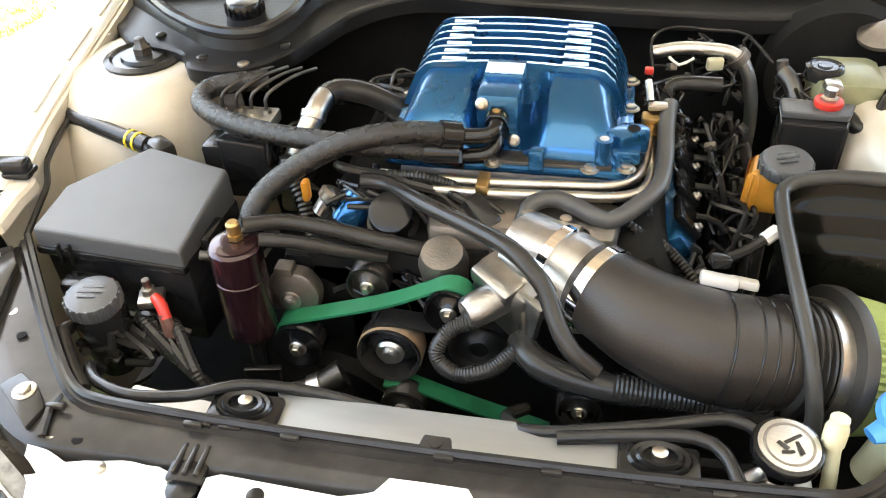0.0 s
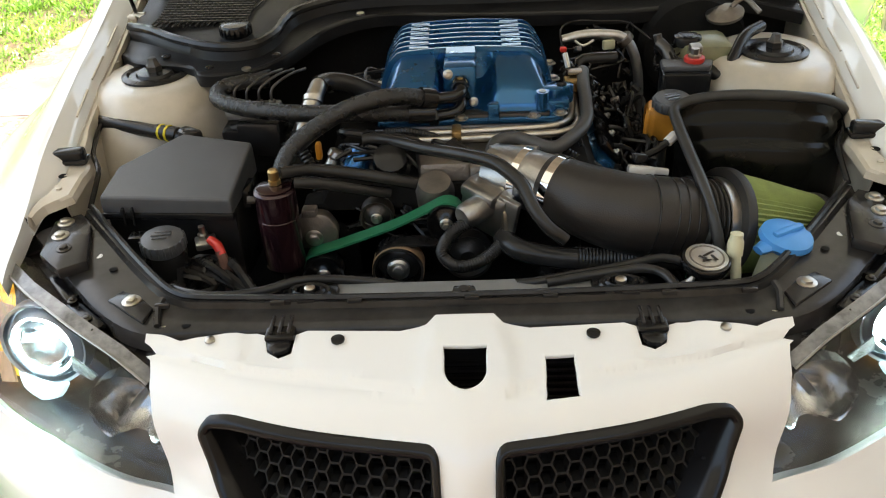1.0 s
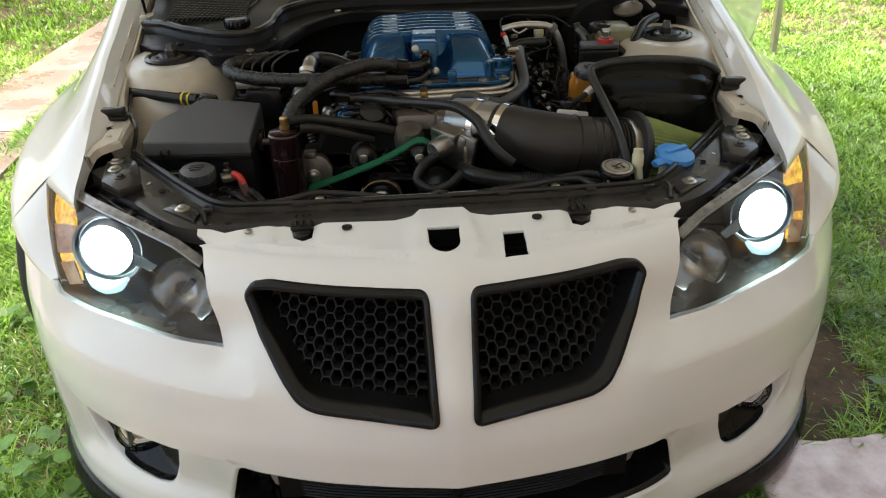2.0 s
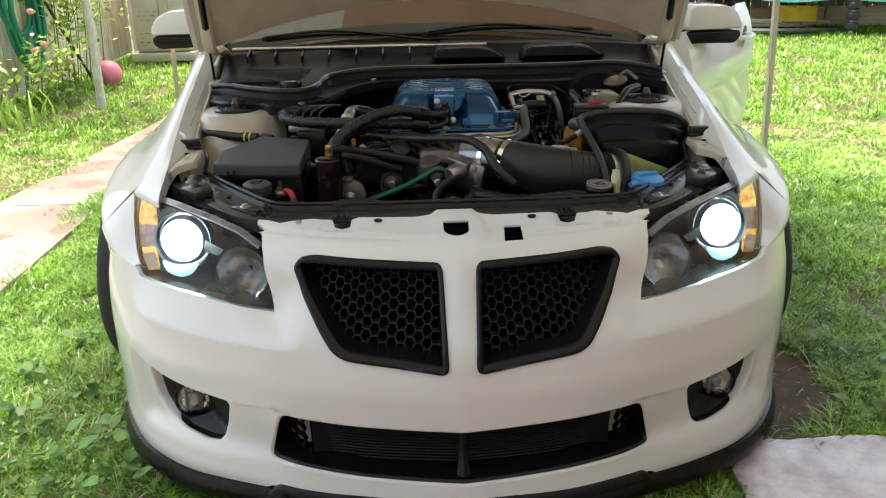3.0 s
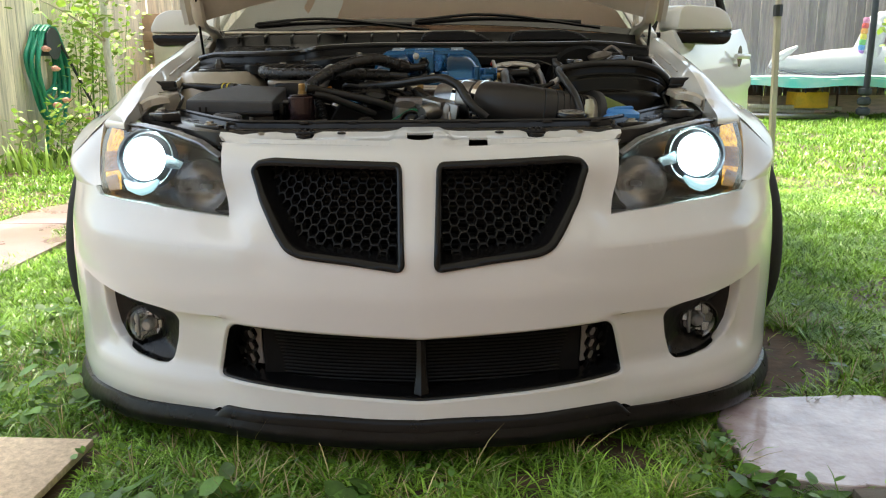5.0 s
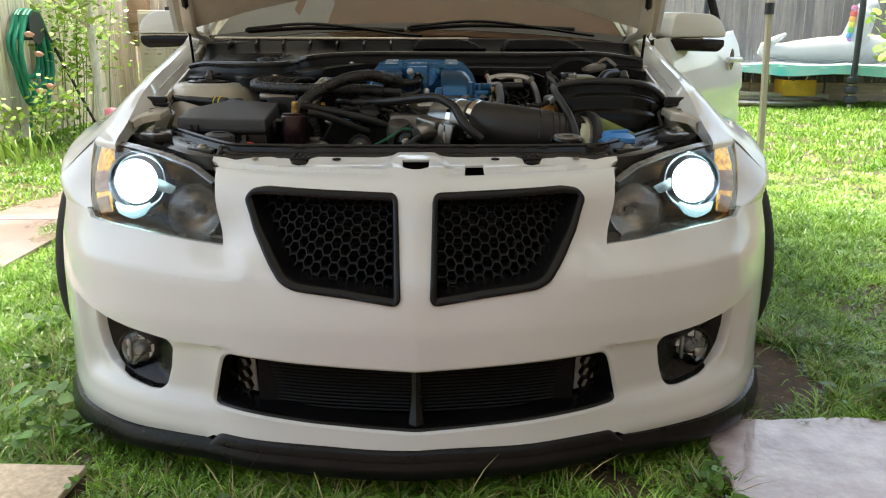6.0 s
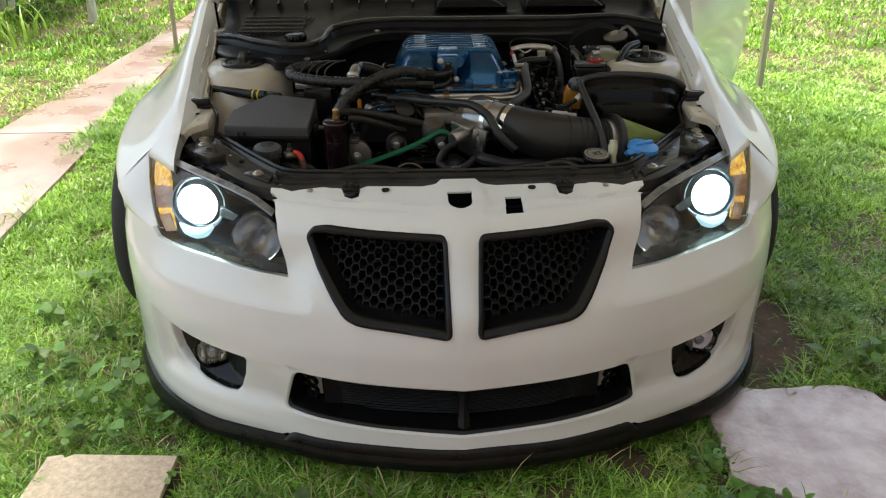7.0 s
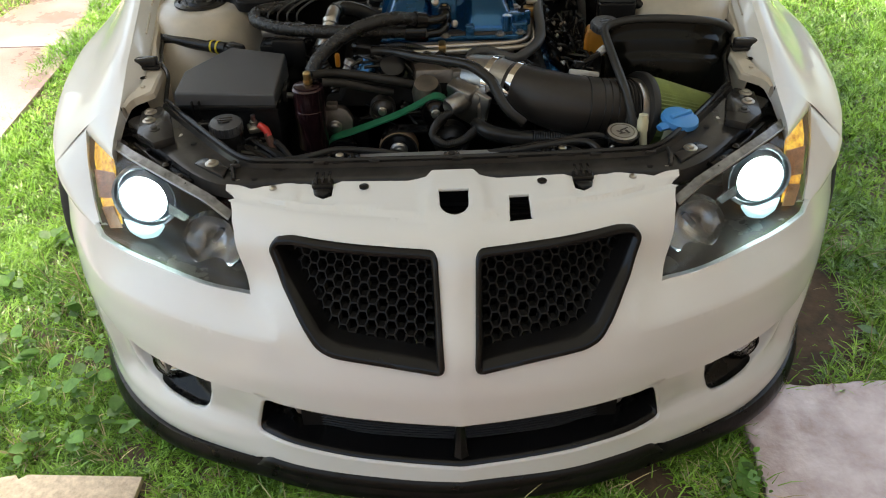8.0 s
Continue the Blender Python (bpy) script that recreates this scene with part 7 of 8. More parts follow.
part("white_sleeve", tube([(0.322, 0.624, 0.712), (0.336, 0.634, 0.720)], 0.008, 8), M_PALE, MS)
part("ribbed_conduit", tube([(0.165, 0.70, 0.672), (0.19, 0.69, 0.660), (0.23, 0.68, 0.640), (0.27, 0.65, 0.61), (0.30, 0.62, 0.57)], 0.0075, 10, ribs=0.0012, pitch=0.005), M_RUBBER, ENG, "corrugated black conduit")
part("ribbed_conduit", tube([(0.195, 0.735, 0.690), (0.202, 0.722, 0.665), (0.212, 0.705, 0.648)], 0.006, 10, ribs=0.001, pitch=0.005), M_RUBBER, ENG, "corrugated black conduit")
part("lower_coolant_hose", tube([(0.352, 0.80, 0.64), (0.350, 0.79, 0.60), (0.345, 0.76, 0.55), (0.34, 0.72, 0.48)], 0.016, 12), M_RUBBER, CAR, "black hose under the coolant tank")


# ---- the yard ----
M_SOIL = mat("damp_soil", (0.105, 0.068, 0.042), 0.78, 0, 0.5, 16, 1.0, 60, tint=(0.042, 0.031, 0.018), rvar=0.15, spec=0.3)
M_GRASS = mat("grass_blades", (0.27, 0.45, 0.068), 0.24, 0, 0.45, 3.4, 0.05, 300, tint=(0.095, 0.235, 0.028), island=0.52, spec=0.6)
M_DOCK = mat("dark_weed_leaves", (0.105, 0.23, 0.04), 0.42, 0, 0.4, 40, 0.5, 90, island=0.45, spec=0.35)
M_SAND = mat("sandy_mortar", (0.42, 0.32, 0.21), 0.8, 0, 0.3, 9, 0.8, 120, tint=(0.24, 0.18, 0.13))
M_STRAW = mat("dry_grass", (0.50, 0.42, 0.20), 0.7, 0, 0.3, 6, 0.05, 300, island=0.3)
M_WEED = mat("weed_leaves", (0.12, 0.26, 0.035), 0.38, 0, 0.3, 14, 0.15, 120, island=0.4, spec=0.6)
M_LEAF = mat("climber_leaves", (0.33, 0.50, 0.09), 0.4, 0, 0.3, 10, 0.15, 150, island=0.45)
M_FENCE = mat("weathered_fence_wood", (0.76, 0.65, 0.52), 0.8, 0, 0.4, 5, 0.6, 60, island=0.2, stretch=(6, 6, 0.5))
M_FENCEDARK = mat("brown_fence_wood", (0.40, 0.31, 0.255), 0.8, 0, 0.45, 5, 0.5, 60, island=0.4, stretch=(6, 6, 0.5))
M_BIRCH = mat("pale_bark", (0.66, 0.63, 0.56), 0.7, 0, 0.35, 14, 0.4, 90, stretch=(4, 4, 1))
M_POST = mat("pale_post", (0.44, 0.39, 0.30), 0.7, 0, 0.25, 9, 0.3, 90, stretch=(5, 5, 0.7))
M_PATH = mat("red_stained_concrete", (0.268, 0.226, 0.228), 0.30, 0, 0.3, 2.6, 0.5, 90, tint=(0.18, 0.104, 0.088), rvar=0.25)
M_WET = mat("wet_pink_concrete", (0.58, 0.50, 0.51), 0.16, 0, 0.25, 9, 1.0, 34, tint=(0.30, 0.20, 0.18), rvar=0.16, coat=0.5)
M_EDGE = mat("red_sandstone", (0.46, 0.285, 0.235), 0.55, 0, 0.3, 7, 0.8, 70, tint=(0.25, 0.085, 0.055))
M_PLY = mat("particle_board", (0.66, 0.55, 0.42), 0.75, 0, 0.3, 75, 0.9, 120, tint=(0.47, 0.37, 0.27))
M_PLANK = mat("grey_decking", (0.17, 0.145, 0.115), 0.7, 0, 0.35, 8, 0.6, 90, stretch=(1, 8, 1))
M_HOSEG = mat("green_garden_hose", (0.01, 0.23, 0.14), 0.42, 0, 0.2, 20, 0.1, 200)
M_CAB = mat("beige_resin", (0.52, 0.46, 0.35), 0.55, 0, 0.12, 5, 0.2, 200)
M_PINK = mat("pink_rubber_ball", (0.75, 0.20, 0.30), 0.4, 0, 0.15, 8, 0.1, 200)
M_ROSE = mat("pale_pink_petals", (0.80, 0.42, 0.36), 0.55, 0, 0.2, 30, 0.1, 200, island=0.1)
M_TEAL = mat("faded_teal_pad", (0.10, 0.50, 0.47), 0.5, 0, 0.3, 4, 0.3, 60, tint=(0.42, 0.62, 0.58))
M_PADTOP = mat("bleached_pad", (0.72, 0.80, 0.78), 0.5, 0, 0.2, 3, 0.3, 60, tint=(0.48, 0.70, 0.67))
M_FOAM = mat("dark_foam_sleeve", (0.035, 0.04, 0.05), 0.6, 0, 0.3, 10, 0.3, 100)
M_INFL = mat("white_inflatable", (0.64, 0.65, 0.67), 0.35, 0, 0.08, 6, 0.1, 60)
M_EDGEWOOD = mat("faded_timber", (0.66, 0.50, 0.42), 0.75, 0, 0.3, 5, 0.4, 70, stretch=(0.6, 5, 5))
M_CRATE = mat("yellow_crate", (0.80, 0.47, 0.05), 0.5, 0, 0.25, 8, 0.2, 120)


def leafy(m, share):
    """Let light through thin leaves."""
    nt = m.node_tree
    bs = nt.nodes["Principled BSDF"]
    tl, mx = nt.nodes.new("ShaderNodeBsdfTranslucent"), nt.nodes.new("ShaderNodeMixShader")
    mx.inputs["Fac"].default_value = share
    nt.links.new(bs.inputs["Base Color"].links[0].from_socket, tl.inputs["Color"])
    nt.links.new(bs.outputs["BSDF"], mx.inputs[1])
    nt.links.new(tl.outputs["BSDF"], mx.inputs[2])
    nt.links.new(mx.outputs["Shader"], nt.nodes["Material Output"].inputs["Surface"])


for m in (M_GRASS, M_LEAF, M_WEED, M_DOCK):
    leafy(m, 0.22)
leafy(M_DASH, 0.45)
leafy(M_PALEFLAP, 0.35)
rng = np.random.default_rng(7)


def ground_z(x, y):
    return 0.012 * math.sin(x * 1.7 + 0.6) * math.sin(y * 1.3) + 0.006 * math.sin(x * 5.1 + y * 3.7)


bm = bmesh.new()
xs = [-400, -150, -60, -25, -12] + list(np.arange(-6, 8.1, 0.2)) + [12, 25, 60, 150, 400]
ys = [-400, -150, -60, -25, -10] + list(np.arange(-3, 12.1, 0.2)) + [16, 25, 60, 150, 400]
vv = [[bm.verts.new((x, y, (ground_z(x, y) if -6 <= x <= 8 and -3 <= y <= 12 else 0) - 0.012)) for x in xs] for y in ys]
for r0, r1 in zip(vv, vv[1:]):
    for i in range(len(xs) - 1):
        bm.faces.new((r0[i], r0[i + 1], r1[i + 1], r1[i]))
tagged(part("ground", bm, M_SOIL), "damp soil under a patchy lawn", "ground", kind="structure")


def on_hard(x, y):
    """Where paving, boards or bare soil keep the grass away."""
    if min(-1.88, -2.06 + 0.12 * (y - 3)) < x + 0.05 * noise.noise(Vector((x * 5, y * 5, 2))) < -1.71:
        return True
    if 0.63 + 0.25 * max(0, y - 0.15) < x < 1.16 and -0.08 < y < 0.30:
        return True
    if -0.98 < x < -0.66 and -0.4 < y < 0.125:
        return True
    if y < -0.165 or (0.40 < x < 0.74 and y < -0.118 + 0.02 * noise.noise(Vector((x * 9, 0, 4)))):
        return True
    if abs(x) < 0.84 and 0.45 < y < 4.9:
        return True
    if abs(x) < 0.75 and 0.15 + 0.45 * x * x < y < 0.6:
        return True
    return False


def bare(x, y):
    """Share of grass that grows here, 0 to 1."""
    n = noise.noise(Vector((x * 1.6, y * 1.6, 0.3))) + 0.5 * noise.noise(Vector((x * 4.1, y * 4.1, 2.3)))
    f = 1.0 if n > -0.42 or y > 1.6 else 0.5
    for cx, cy, r in ((0.19, -0.13, 0.055), (0.21, -0.05, 0.060), (0.255, 0.02, 0.055), (0.365, 0.085, 0.06), (0.33, 0.11, 0.05), (0.93, 0.60, 0.10), (0.99, 0.53, 0.07), (-0.222, -0.15, 0.04), (0.87, 0.51, 0.13), (0.80, 0.36, 0.09), (0.95, 0.68, 0.14), (1.17, 0.95, 0.13), (1.40, 1.04, 0.10), (0.62, -0.03, 0.07), (0.42, 0.04, 0.07), (0.0, -0.03, 0.06), (-0.98, 0.52, 0.10), (-0.86, 0.50, 0.07), (-1.28, 1.40, 0.07), (-0.72, 0.20, 0.05), (1.35, 0.62, 0.12), (-1.15, 0.95, 0.09), (1.25, 1.5, 0.14)):
        q = math.hypot(x - cx, y - cy) / r + 0.55 * noise.noise(Vector((x * 14, y * 14, 1.7)))
        if q < 1:
            f = min(f, (0.02 if q < 0.75 else 0.35) if 0 < cx < 1.0 else (0.15 if q < 0.5 else 0.5))
    return f


def blades(name, count, area, h, w, material, label, segs=2, lean=0.5, bent=0.35, dry=False):
    """Many single blades in one mesh."""
    x0, x1, y0, y1 = area
    verts, faces, k = [], [], 0
    cx = cy = spread = 0.0
    while k < count:
        if k % 16 == 0:
            cx, cy, spread = rng.uniform(x0, x1), rng.uniform(y0, y1), w * rng.uniform(2.0, 8.0)
            tall = rng.uniform(0.55, 1.3)
        ox, oy = rng.normal(0, spread), rng.normal(0, spread)
        x, y = cx + ox, cy + oy
        if on_hard(x, y) or rng.random() > bare(x, y):
            k += 1
            continue
        hh = h * tall * rng.uniform(0.5, 1.15) * (0.8 + 0.5 * noise.noise(Vector((x * 2.3, y * 2.3, 5))))
        ang, tilt = math.atan2(oy, ox) + rng.uniform(-0.9, 0.9), rng.uniform(0, lean) * min(1.6, 0.4 + math.hypot(ox, oy) / spread)
        face = ang + rng.uniform(-0.9, 0.9) + 1.57
        dx, dy = math.cos(ang), math.sin(ang)
        wx, wy = math.cos(face) * w / 2 * rng.uniform(0.6, 1.3), math.sin(face) * w / 2
        b = len(verts)
        z = ground_z(x, y) - 0.014
        px, py, pz = x, y, z
        for j in range(segs):
            t = j / segs
            verts += [(px - wx * (1 - 0.4 * t), py - wy * (1 - 0.4 * t), pz), (px + wx * (1 - 0.4 * t), py + wy * (1 - 0.4 * t), pz)]
            st = hh / segs
            a = tilt + bent * (j + 1)
            px, py, pz = px + dx * math.sin(a) * st, py + dy * math.sin(a) * st, pz + math.cos(a) * st
        verts.append((px, py, pz))
        for j in range(segs - 1):
            faces.append((b + 2 * j, b + 2 * j + 1, b + 2 * j + 3, b + 2 * j + 2))
        faces.append((b + 2 * segs - 2, b + 2 * segs - 1, b + 2 * segs))
        k += 1
    me = bpy.data.meshes.new(name)
    me.from_pydata(verts, [], faces)
    me.polygons.foreach_set("use_smooth", [True] * len(me.polygons))
    me.materials.append(material)
    return tagged(new(name, me), label, "grass", kind="stuff")


blades("lawn_grass", 120000, (-1.65, 2.0, -0.20, 1.1), 0.082, 0.0036, M_GRASS, "thick uneven green lawn grass before the car", 3, 0.75, 0.40)
blades("lawn_grass", 200000, (-1.65, 2.0, -0.20, 1.1), 0.055, 0.0034, M_GRASS, "short green lawn grass before the car", 2, 0.95, 0.5)
blades("lawn_grass", 75000, (-1.72, -0.84, 0.9, 3.3), 0.062, 0.0048, M_GRASS, "thick green lawn grass between path and car", 2, 0.9, 0.45)
blades("lawn_grass", 95000, (0.84, 2.5, 1.0, 3.4), 0.060, 0.0050, M_GRASS, "thick green lawn grass beside the car", 2, 0.9, 0.45)
blades("lawn_grass", 130000, (-3.3, 3.6, 0.9, 4.2), 0.060, 0.0070, M_GRASS, "uneven green lawn grass round the car", 2, 0.9, 0.45)
blades("lawn_grass", 170000, (-3.4, 8.5, 4.0, 11.0), 0.075, 0.012, M_GRASS, "green lawn grass at the back of the yard", 2, 0.55, 0.3)
blades("lawn_grass", 30000, (-9, 14, 10.5, 24.0), 0.12, 0.05, M_GRASS, "far lawn grass", 1, 0.5, 0.2)
blades("dry_grass", 6500, (-1.2, 1.6, -0.19, 0.9), 0.105, 0.0026, M_STRAW, "dry straw-coloured stalks in the lawn", 3, 0.6, 0.2)


def leaf_cluster(spots, size, material, name, label, category, parent=None, upright=0.5):
    """Broad single leaves, bent along their middle, standing on short stalks."""
    bm = bmesh.new()
    for p in spots:
        s = size * rng.uniform(0.55, 1.25)
        m = Matrix.Translation(p) @ Matrix.Rotation(rng.uniform(0, 6.283), 4, "Z") @ Matrix.Rotation(-rng.uniform(0.1, upright + 0.5), 4, "Y") @ Matrix.Rotation(rng.uniform(-0.5, 0.5), 4, "X")
        prof = [(0.0, 0.02), (0.2, 0.26), (0.45, 0.36), (0.7, 0.28), (0.9, 0.12), (1.0, 0.0)]
        mid, lf, rt = [], [], []
        for t, w in prof:
            mid.append(bm.verts.new(m @ Vector((t * s, 0, -0.18 * s * t * t))))
            lf.append(bm.verts.new(m @ Vector((t * s, w * s, 0.10 * s * w - 0.18 * s * t * t + 0.02 * s * math.sin(9 * t)))))
            rt.append(bm.verts.new(m @ Vector((t * s, -w * s, 0.10 * s * w - 0.18 * s * t * t + 0.02 * s * math.cos(8 * t)))))
        for i in range(len(prof) - 1):
            bm.faces.new((mid[i], mid[i + 1], lf[i + 1], lf[i]))
            bm.faces.new((rt[i], rt[i + 1], mid[i + 1], mid[i]))
    ob = part(name, bm, material, parent, angle=80)
    if not parent:
        tagged(ob, label, category, kind="stuff")
    return ob


spots = []
for cx, cy, n, r in ((-0.28, -0.14, 26, 0.10), (0.0, -0.14, 9, 0.05), (0.05, -0.12, 10, 0.06), (-0.42, -0.10, 12, 0.08), (0.55, -0.02, 34, 0.09), (0.60, 0.04, 12, 0.05), (0.66, -0.135, 10, 0.04), (-0.86, 0.36, 44, 0.10), (-1.0, 0.34, 40, 0.10), (-0.92, 0.24, 40, 0.10), (-1.05, 0.62, 26, 0.14), (-0.60, 0.05, 18, 0.07), (1.25, 0.72, 22, 0.12), (1.5, 0.9, 22, 0.15), (-1.3, 0.9, 24, 0.2), (0.05, -0.06, 12, 0.08)):
    for _ in range(n):
        x, y = cx + rng.normal() * r * 0.6, cy + rng.normal() * r * 0.5
        spots.append((x, max(y, -0.19), ground_z(x, y) + rng.uniform(0.005, 0.04)))
leaf_cluster(spots, 0.018, M_WEED, "broadleaf_weeds", "broad green weed leaves growing in the grass", "weeds")
# large dock leaves in loose rosettes
spots = []
for cx, cy, n, r in ((0.600, -0.085, 20, 0.06), (0.640, -0.085, 8, 0.04), (0.705, -0.105, 7, 0.03), (0.60, 0.055, 5, 0.03), (-0.14, -0.125, 8, 0.03), (-0.095, -0.105, 8, 0.03), (-0.545, -0.095, 9, 0.05), (-0.324, -0.08, 7, 0.03), (-0.27, -0.14, 7, 0.03), (-0.405, -0.14, 8, 0.04), (-0.355, -0.12, 6, 0.03)):
    for _ in range(n):
        x, y = cx + rng.normal() * r * 0.6, cy + rng.normal() * r * 0.5
        spots.append((x, max(y, -0.165), ground_z(x, y) + rng.uniform(0.0, 0.03)))
for cx, cy in ((-0.93, 0.20), (-0.99, 0.33), (-0.88, 0.42), (-1.10, 0.25), (-1.05, 0.45), (-1.18, 0.55), (-1.02, 0.68), (-1.22, 0.80), (-1.30, 0.35), (-0.80, 0.26), (-1.12, 1.02), (1.20, 0.50), (1.42, 0.72), (1.12, 0.42), (1.55, 0.55)):
    for _ in range(9):
        x, y = cx + rng.normal() * 0.035, cy + rng.normal() * 0.035
        spots.append((x, y, ground_z(x, y) + rng.uniform(0.015, 0.045)))
leaf_cluster(spots, 0.044, M_DOCK, "dock_weeds", "broad dark green dock leaves at the paving edge", "weeds", upright=0.15)
spots = []
for _ in range(1500):
    x, y = rng.uniform(-1.5, 1.9), rng.uniform(-0.17, 1.2)
    if not on_hard(x, y) and noise.noise(Vector((x * 2.1, y * 2.1, 9))) > 0.0:
        spots.append((x, y, ground_z(x, y) + rng.uniform(0.0, 0.03)))
leaf_cluster(spots, 0.015, M_WEED, "clover", "small clover leaves among the grass", "clover")


# paving
def slab(name, poly, z0, z1, material, label, category, bevel=0.008, kind="structure", flat=False):
    return tagged(part(name, prism(poly, z0, z1, bevel), material, flat=flat), label, category, kind=kind)


tagged(thing("garden_path", (-1.9, 3, 0), "", ""), "red-stained damp concrete path beside the lawn", "path", kind="structure")
PATHOB = bpy.data.objects["garden_path"]
y = -1.2
while y < 9.5:
    l = rng.uniform(0.85, 1.05)
    a0, a1 = min(-1.86, -2.10 + 0.12 * (y - 3)), -1.62
    b0, b1 = min(-1.86, -2.10 + 0.12 * (y + l - 3)), -1.62
    part("paving_slab", prism([(a0, y + 0.003), (a1, y + 0.003), (b1, y + l), (b0, y + l)], -0.05, rng.uniform(-0.0015, 0.0015), 0.004), M_PATH, PATHOB)
    y += l
wob = [(0.618, -0.01), (0.626, 0.08), (0.634, 0.17), (0.650, 0.245), (0.715, 0.315), (0.85, 0.312), (1.0, 0.325), (1.09, 0.298), (1.12, 0.22), (1.20, 0.15), (1.22, 0.02), (1.12, -0.09), (0.93, -0.105), (0.76, -0.085), (0.67, -0.06)]
wob = [(x + 0.012 * noise.noise(Vector((x * 19, y * 19, 3))) + 0.006 * noise.noise(Vector((x * 60, y * 60, 5))), y + 0.012 * noise.noise(Vector((x * 19, y * 19, 8))) + 0.006 * noise.noise(Vector((x * 60, y * 60, 6)))) for x, y in dense(rounded(wob, 0.03, 3), 0.012)]
slab("wet_slab", wob, -0.05, 0.012, M_WET, "wet pinkish concrete slab shining with rainwater", "slab", 0.004, flat=True)
tagged(part("particle_board", join(prism([(-0.978, 0.118), (-0.945, 0.124), (-0.935, 0.112), (-0.92, 0.124), (-0.672, 0.108), (-0.682, -0.10), (-0.70, -0.36), (-1.02, -0.36)], 0.006, 0.022, 0.002)), M_PLY), "worn particle board sheet lying on the grass", "board")
PATIO = tagged(thing("patio", (0, -1, 0), "", ""), "red sandstone paving edge before the lawn", "patio", kind="structure")


def ragged(poly, step, big, small, seed):
    """An outline broken off unevenly, in large bites and small chips."""
    out = []
    for x, y in dense(poly, step):
        d = [big * noise.noise(Vector((x * 9, y * 9, seed + k))) + small * noise.noise(Vector((x * 55, y * 55, seed + 5 + k))) for k in (0, 3)]
        out.append((x + d[0], y + d[1]))
    return out


LONG = [(-0.597, -0.235), (-0.573, -0.196), (-0.53, -0.176), (-0.40, -0.172), (-0.2, -0.184), (0.0, -0.196), (0.2, -0.212), (0.36, -0.228), (0.415, -0.25), (0.42, -0.75), (-0.597, -0.75)]
stone = prism(ragged(LONG, 0.013, 0.012, 0.004, 2.0), -0.06, 0.017, 0.005)
part("paving_stone", stone, M_EDGE, PATIO, "long red sandstone slab with a broken edge", flat=True)
for k, (x0, y0, x1, y1) in enumerate(((-0.52, -0.215, -0.36, -0.204), (-0.30, -0.24, -0.05, -0.222), (0.02, -0.226, 0.24, -0.236))):
    lam = [(x0, y0 - 0.10), (x0 + 0.02, y0), ((x0 + x1) / 2, max(y0, y1) - 0.004), (x1, y1), (x1 + 0.03, y1 - 0.11)]
    part("stone_layer", prism(ragged(lam, 0.012, 0.016, 0.005, 9.0 + k), 0.012, 0.0205 + 0.001 * k, 0.0015), M_EDGE, PATIO, flat=True)
part("paving_stone", prism(ragged([(-0.665, -0.215), (-0.640, -0.176), (-0.612, -0.180), (-0.606, -0.26), (-0.66, -0.30)], 0.012, 0.006, 0.003, 4.0), -0.05, 0.016, 0.005), M_SAND, PATIO, "small pale stone", flat=True)
for a, b, top in ((0.425, 0.62, -0.235), (0.625, 1.1, -0.235), (1.105, 1.9, -0.20), (-1.3, -0.67, -0.38)):
    part("paving_stone", prism(ragged([(a + 0.004, top - 0.02), (a + 0.05, top), (b - 0.03, top - 0.004), (b - 0.002, top - 0.012), (b - 0.004, -0.75), (a + 0.004, -0.75)], 0.03, 0.008, 0.003, a), -0.06, 0.008, 0.006), M_PATH, PATIO, flat=True)
for a, b in ((-1.3, -0.605), (-0.6, -0.17), (-0.165, 0.27), (0.275, 0.62), (0.625, 1.1), (1.105, 1.9)):
    part("paving_stone", prism([(a + 0.004, -0.76), (b - 0.004, -0.76), (b - 0.004, -1.5), (a + 0.004, -1.5)], -0.06, 0.016, 0.008), M_PATH, PATIO)
sand = [(x + 0.010 * noise.noise(Vector((x * 23, y * 23, 3))), y + 0.014 * noise.noise(Vector((x * 17, y * 17, 8)))) for x, y in dense([(0.33, -0.155), (0.46, -0.122), (0.60, -0.118), (0.766, -0.122), (0.766, -0.24), (0.33, -0.24)], 0.015)]
part("mortar_strip", prism(sand, -0.05, 0.005, 0.002), M_SAND, PATIO, "sandy mortar strip between paving and grass")
for k in range(2):
    tagged(part("decking_plank", prism([(0.772 + k * 0.125, -0.112), (0.889 + k * 0.125, -0.108), (0.889 + k * 0.125, -0.9), (0.772 + k * 0.125, -0.9)], 0.0, 0.020, 0.003), M_PLANK), "grooved grey decking plank on the ground", "plank", "decking planks")


# fences
def fence(name, a, b, h, material, label, step=0.145):
    a, b = Vector(a), Vector(b)
    d = (b - a).normalized()
    th = thing(name, tuple(a), label, "fence", kind="structure")
    n = int((b - a).length / step)
    ang = math.degrees(math.atan2(d.y, d.x))
    for i in range(n):
        p = a + d * (i + 0.5) * step
        hh = h + rng.uniform(-0.03, 0.03)
        part("fence_board", box((p.x, p.y, hh / 2 + 0.03), (step - 0.006, 0.018, hh), 0.003, (rng.uniform(-0.4, 0.4), rng.uniform(-0.4, 0.4), ang), 1), material, th)
    for z in (0.4, h - 0.35):
        m = (a + b) / 2 + Vector((-d.y, d.x, 0)) * 0.035
        part("fence_rail", box((m.x, m.y, z), ((b - a).length, 0.04, 0.09), 0.004, (0, 0, ang), 1), material, th)
    return th


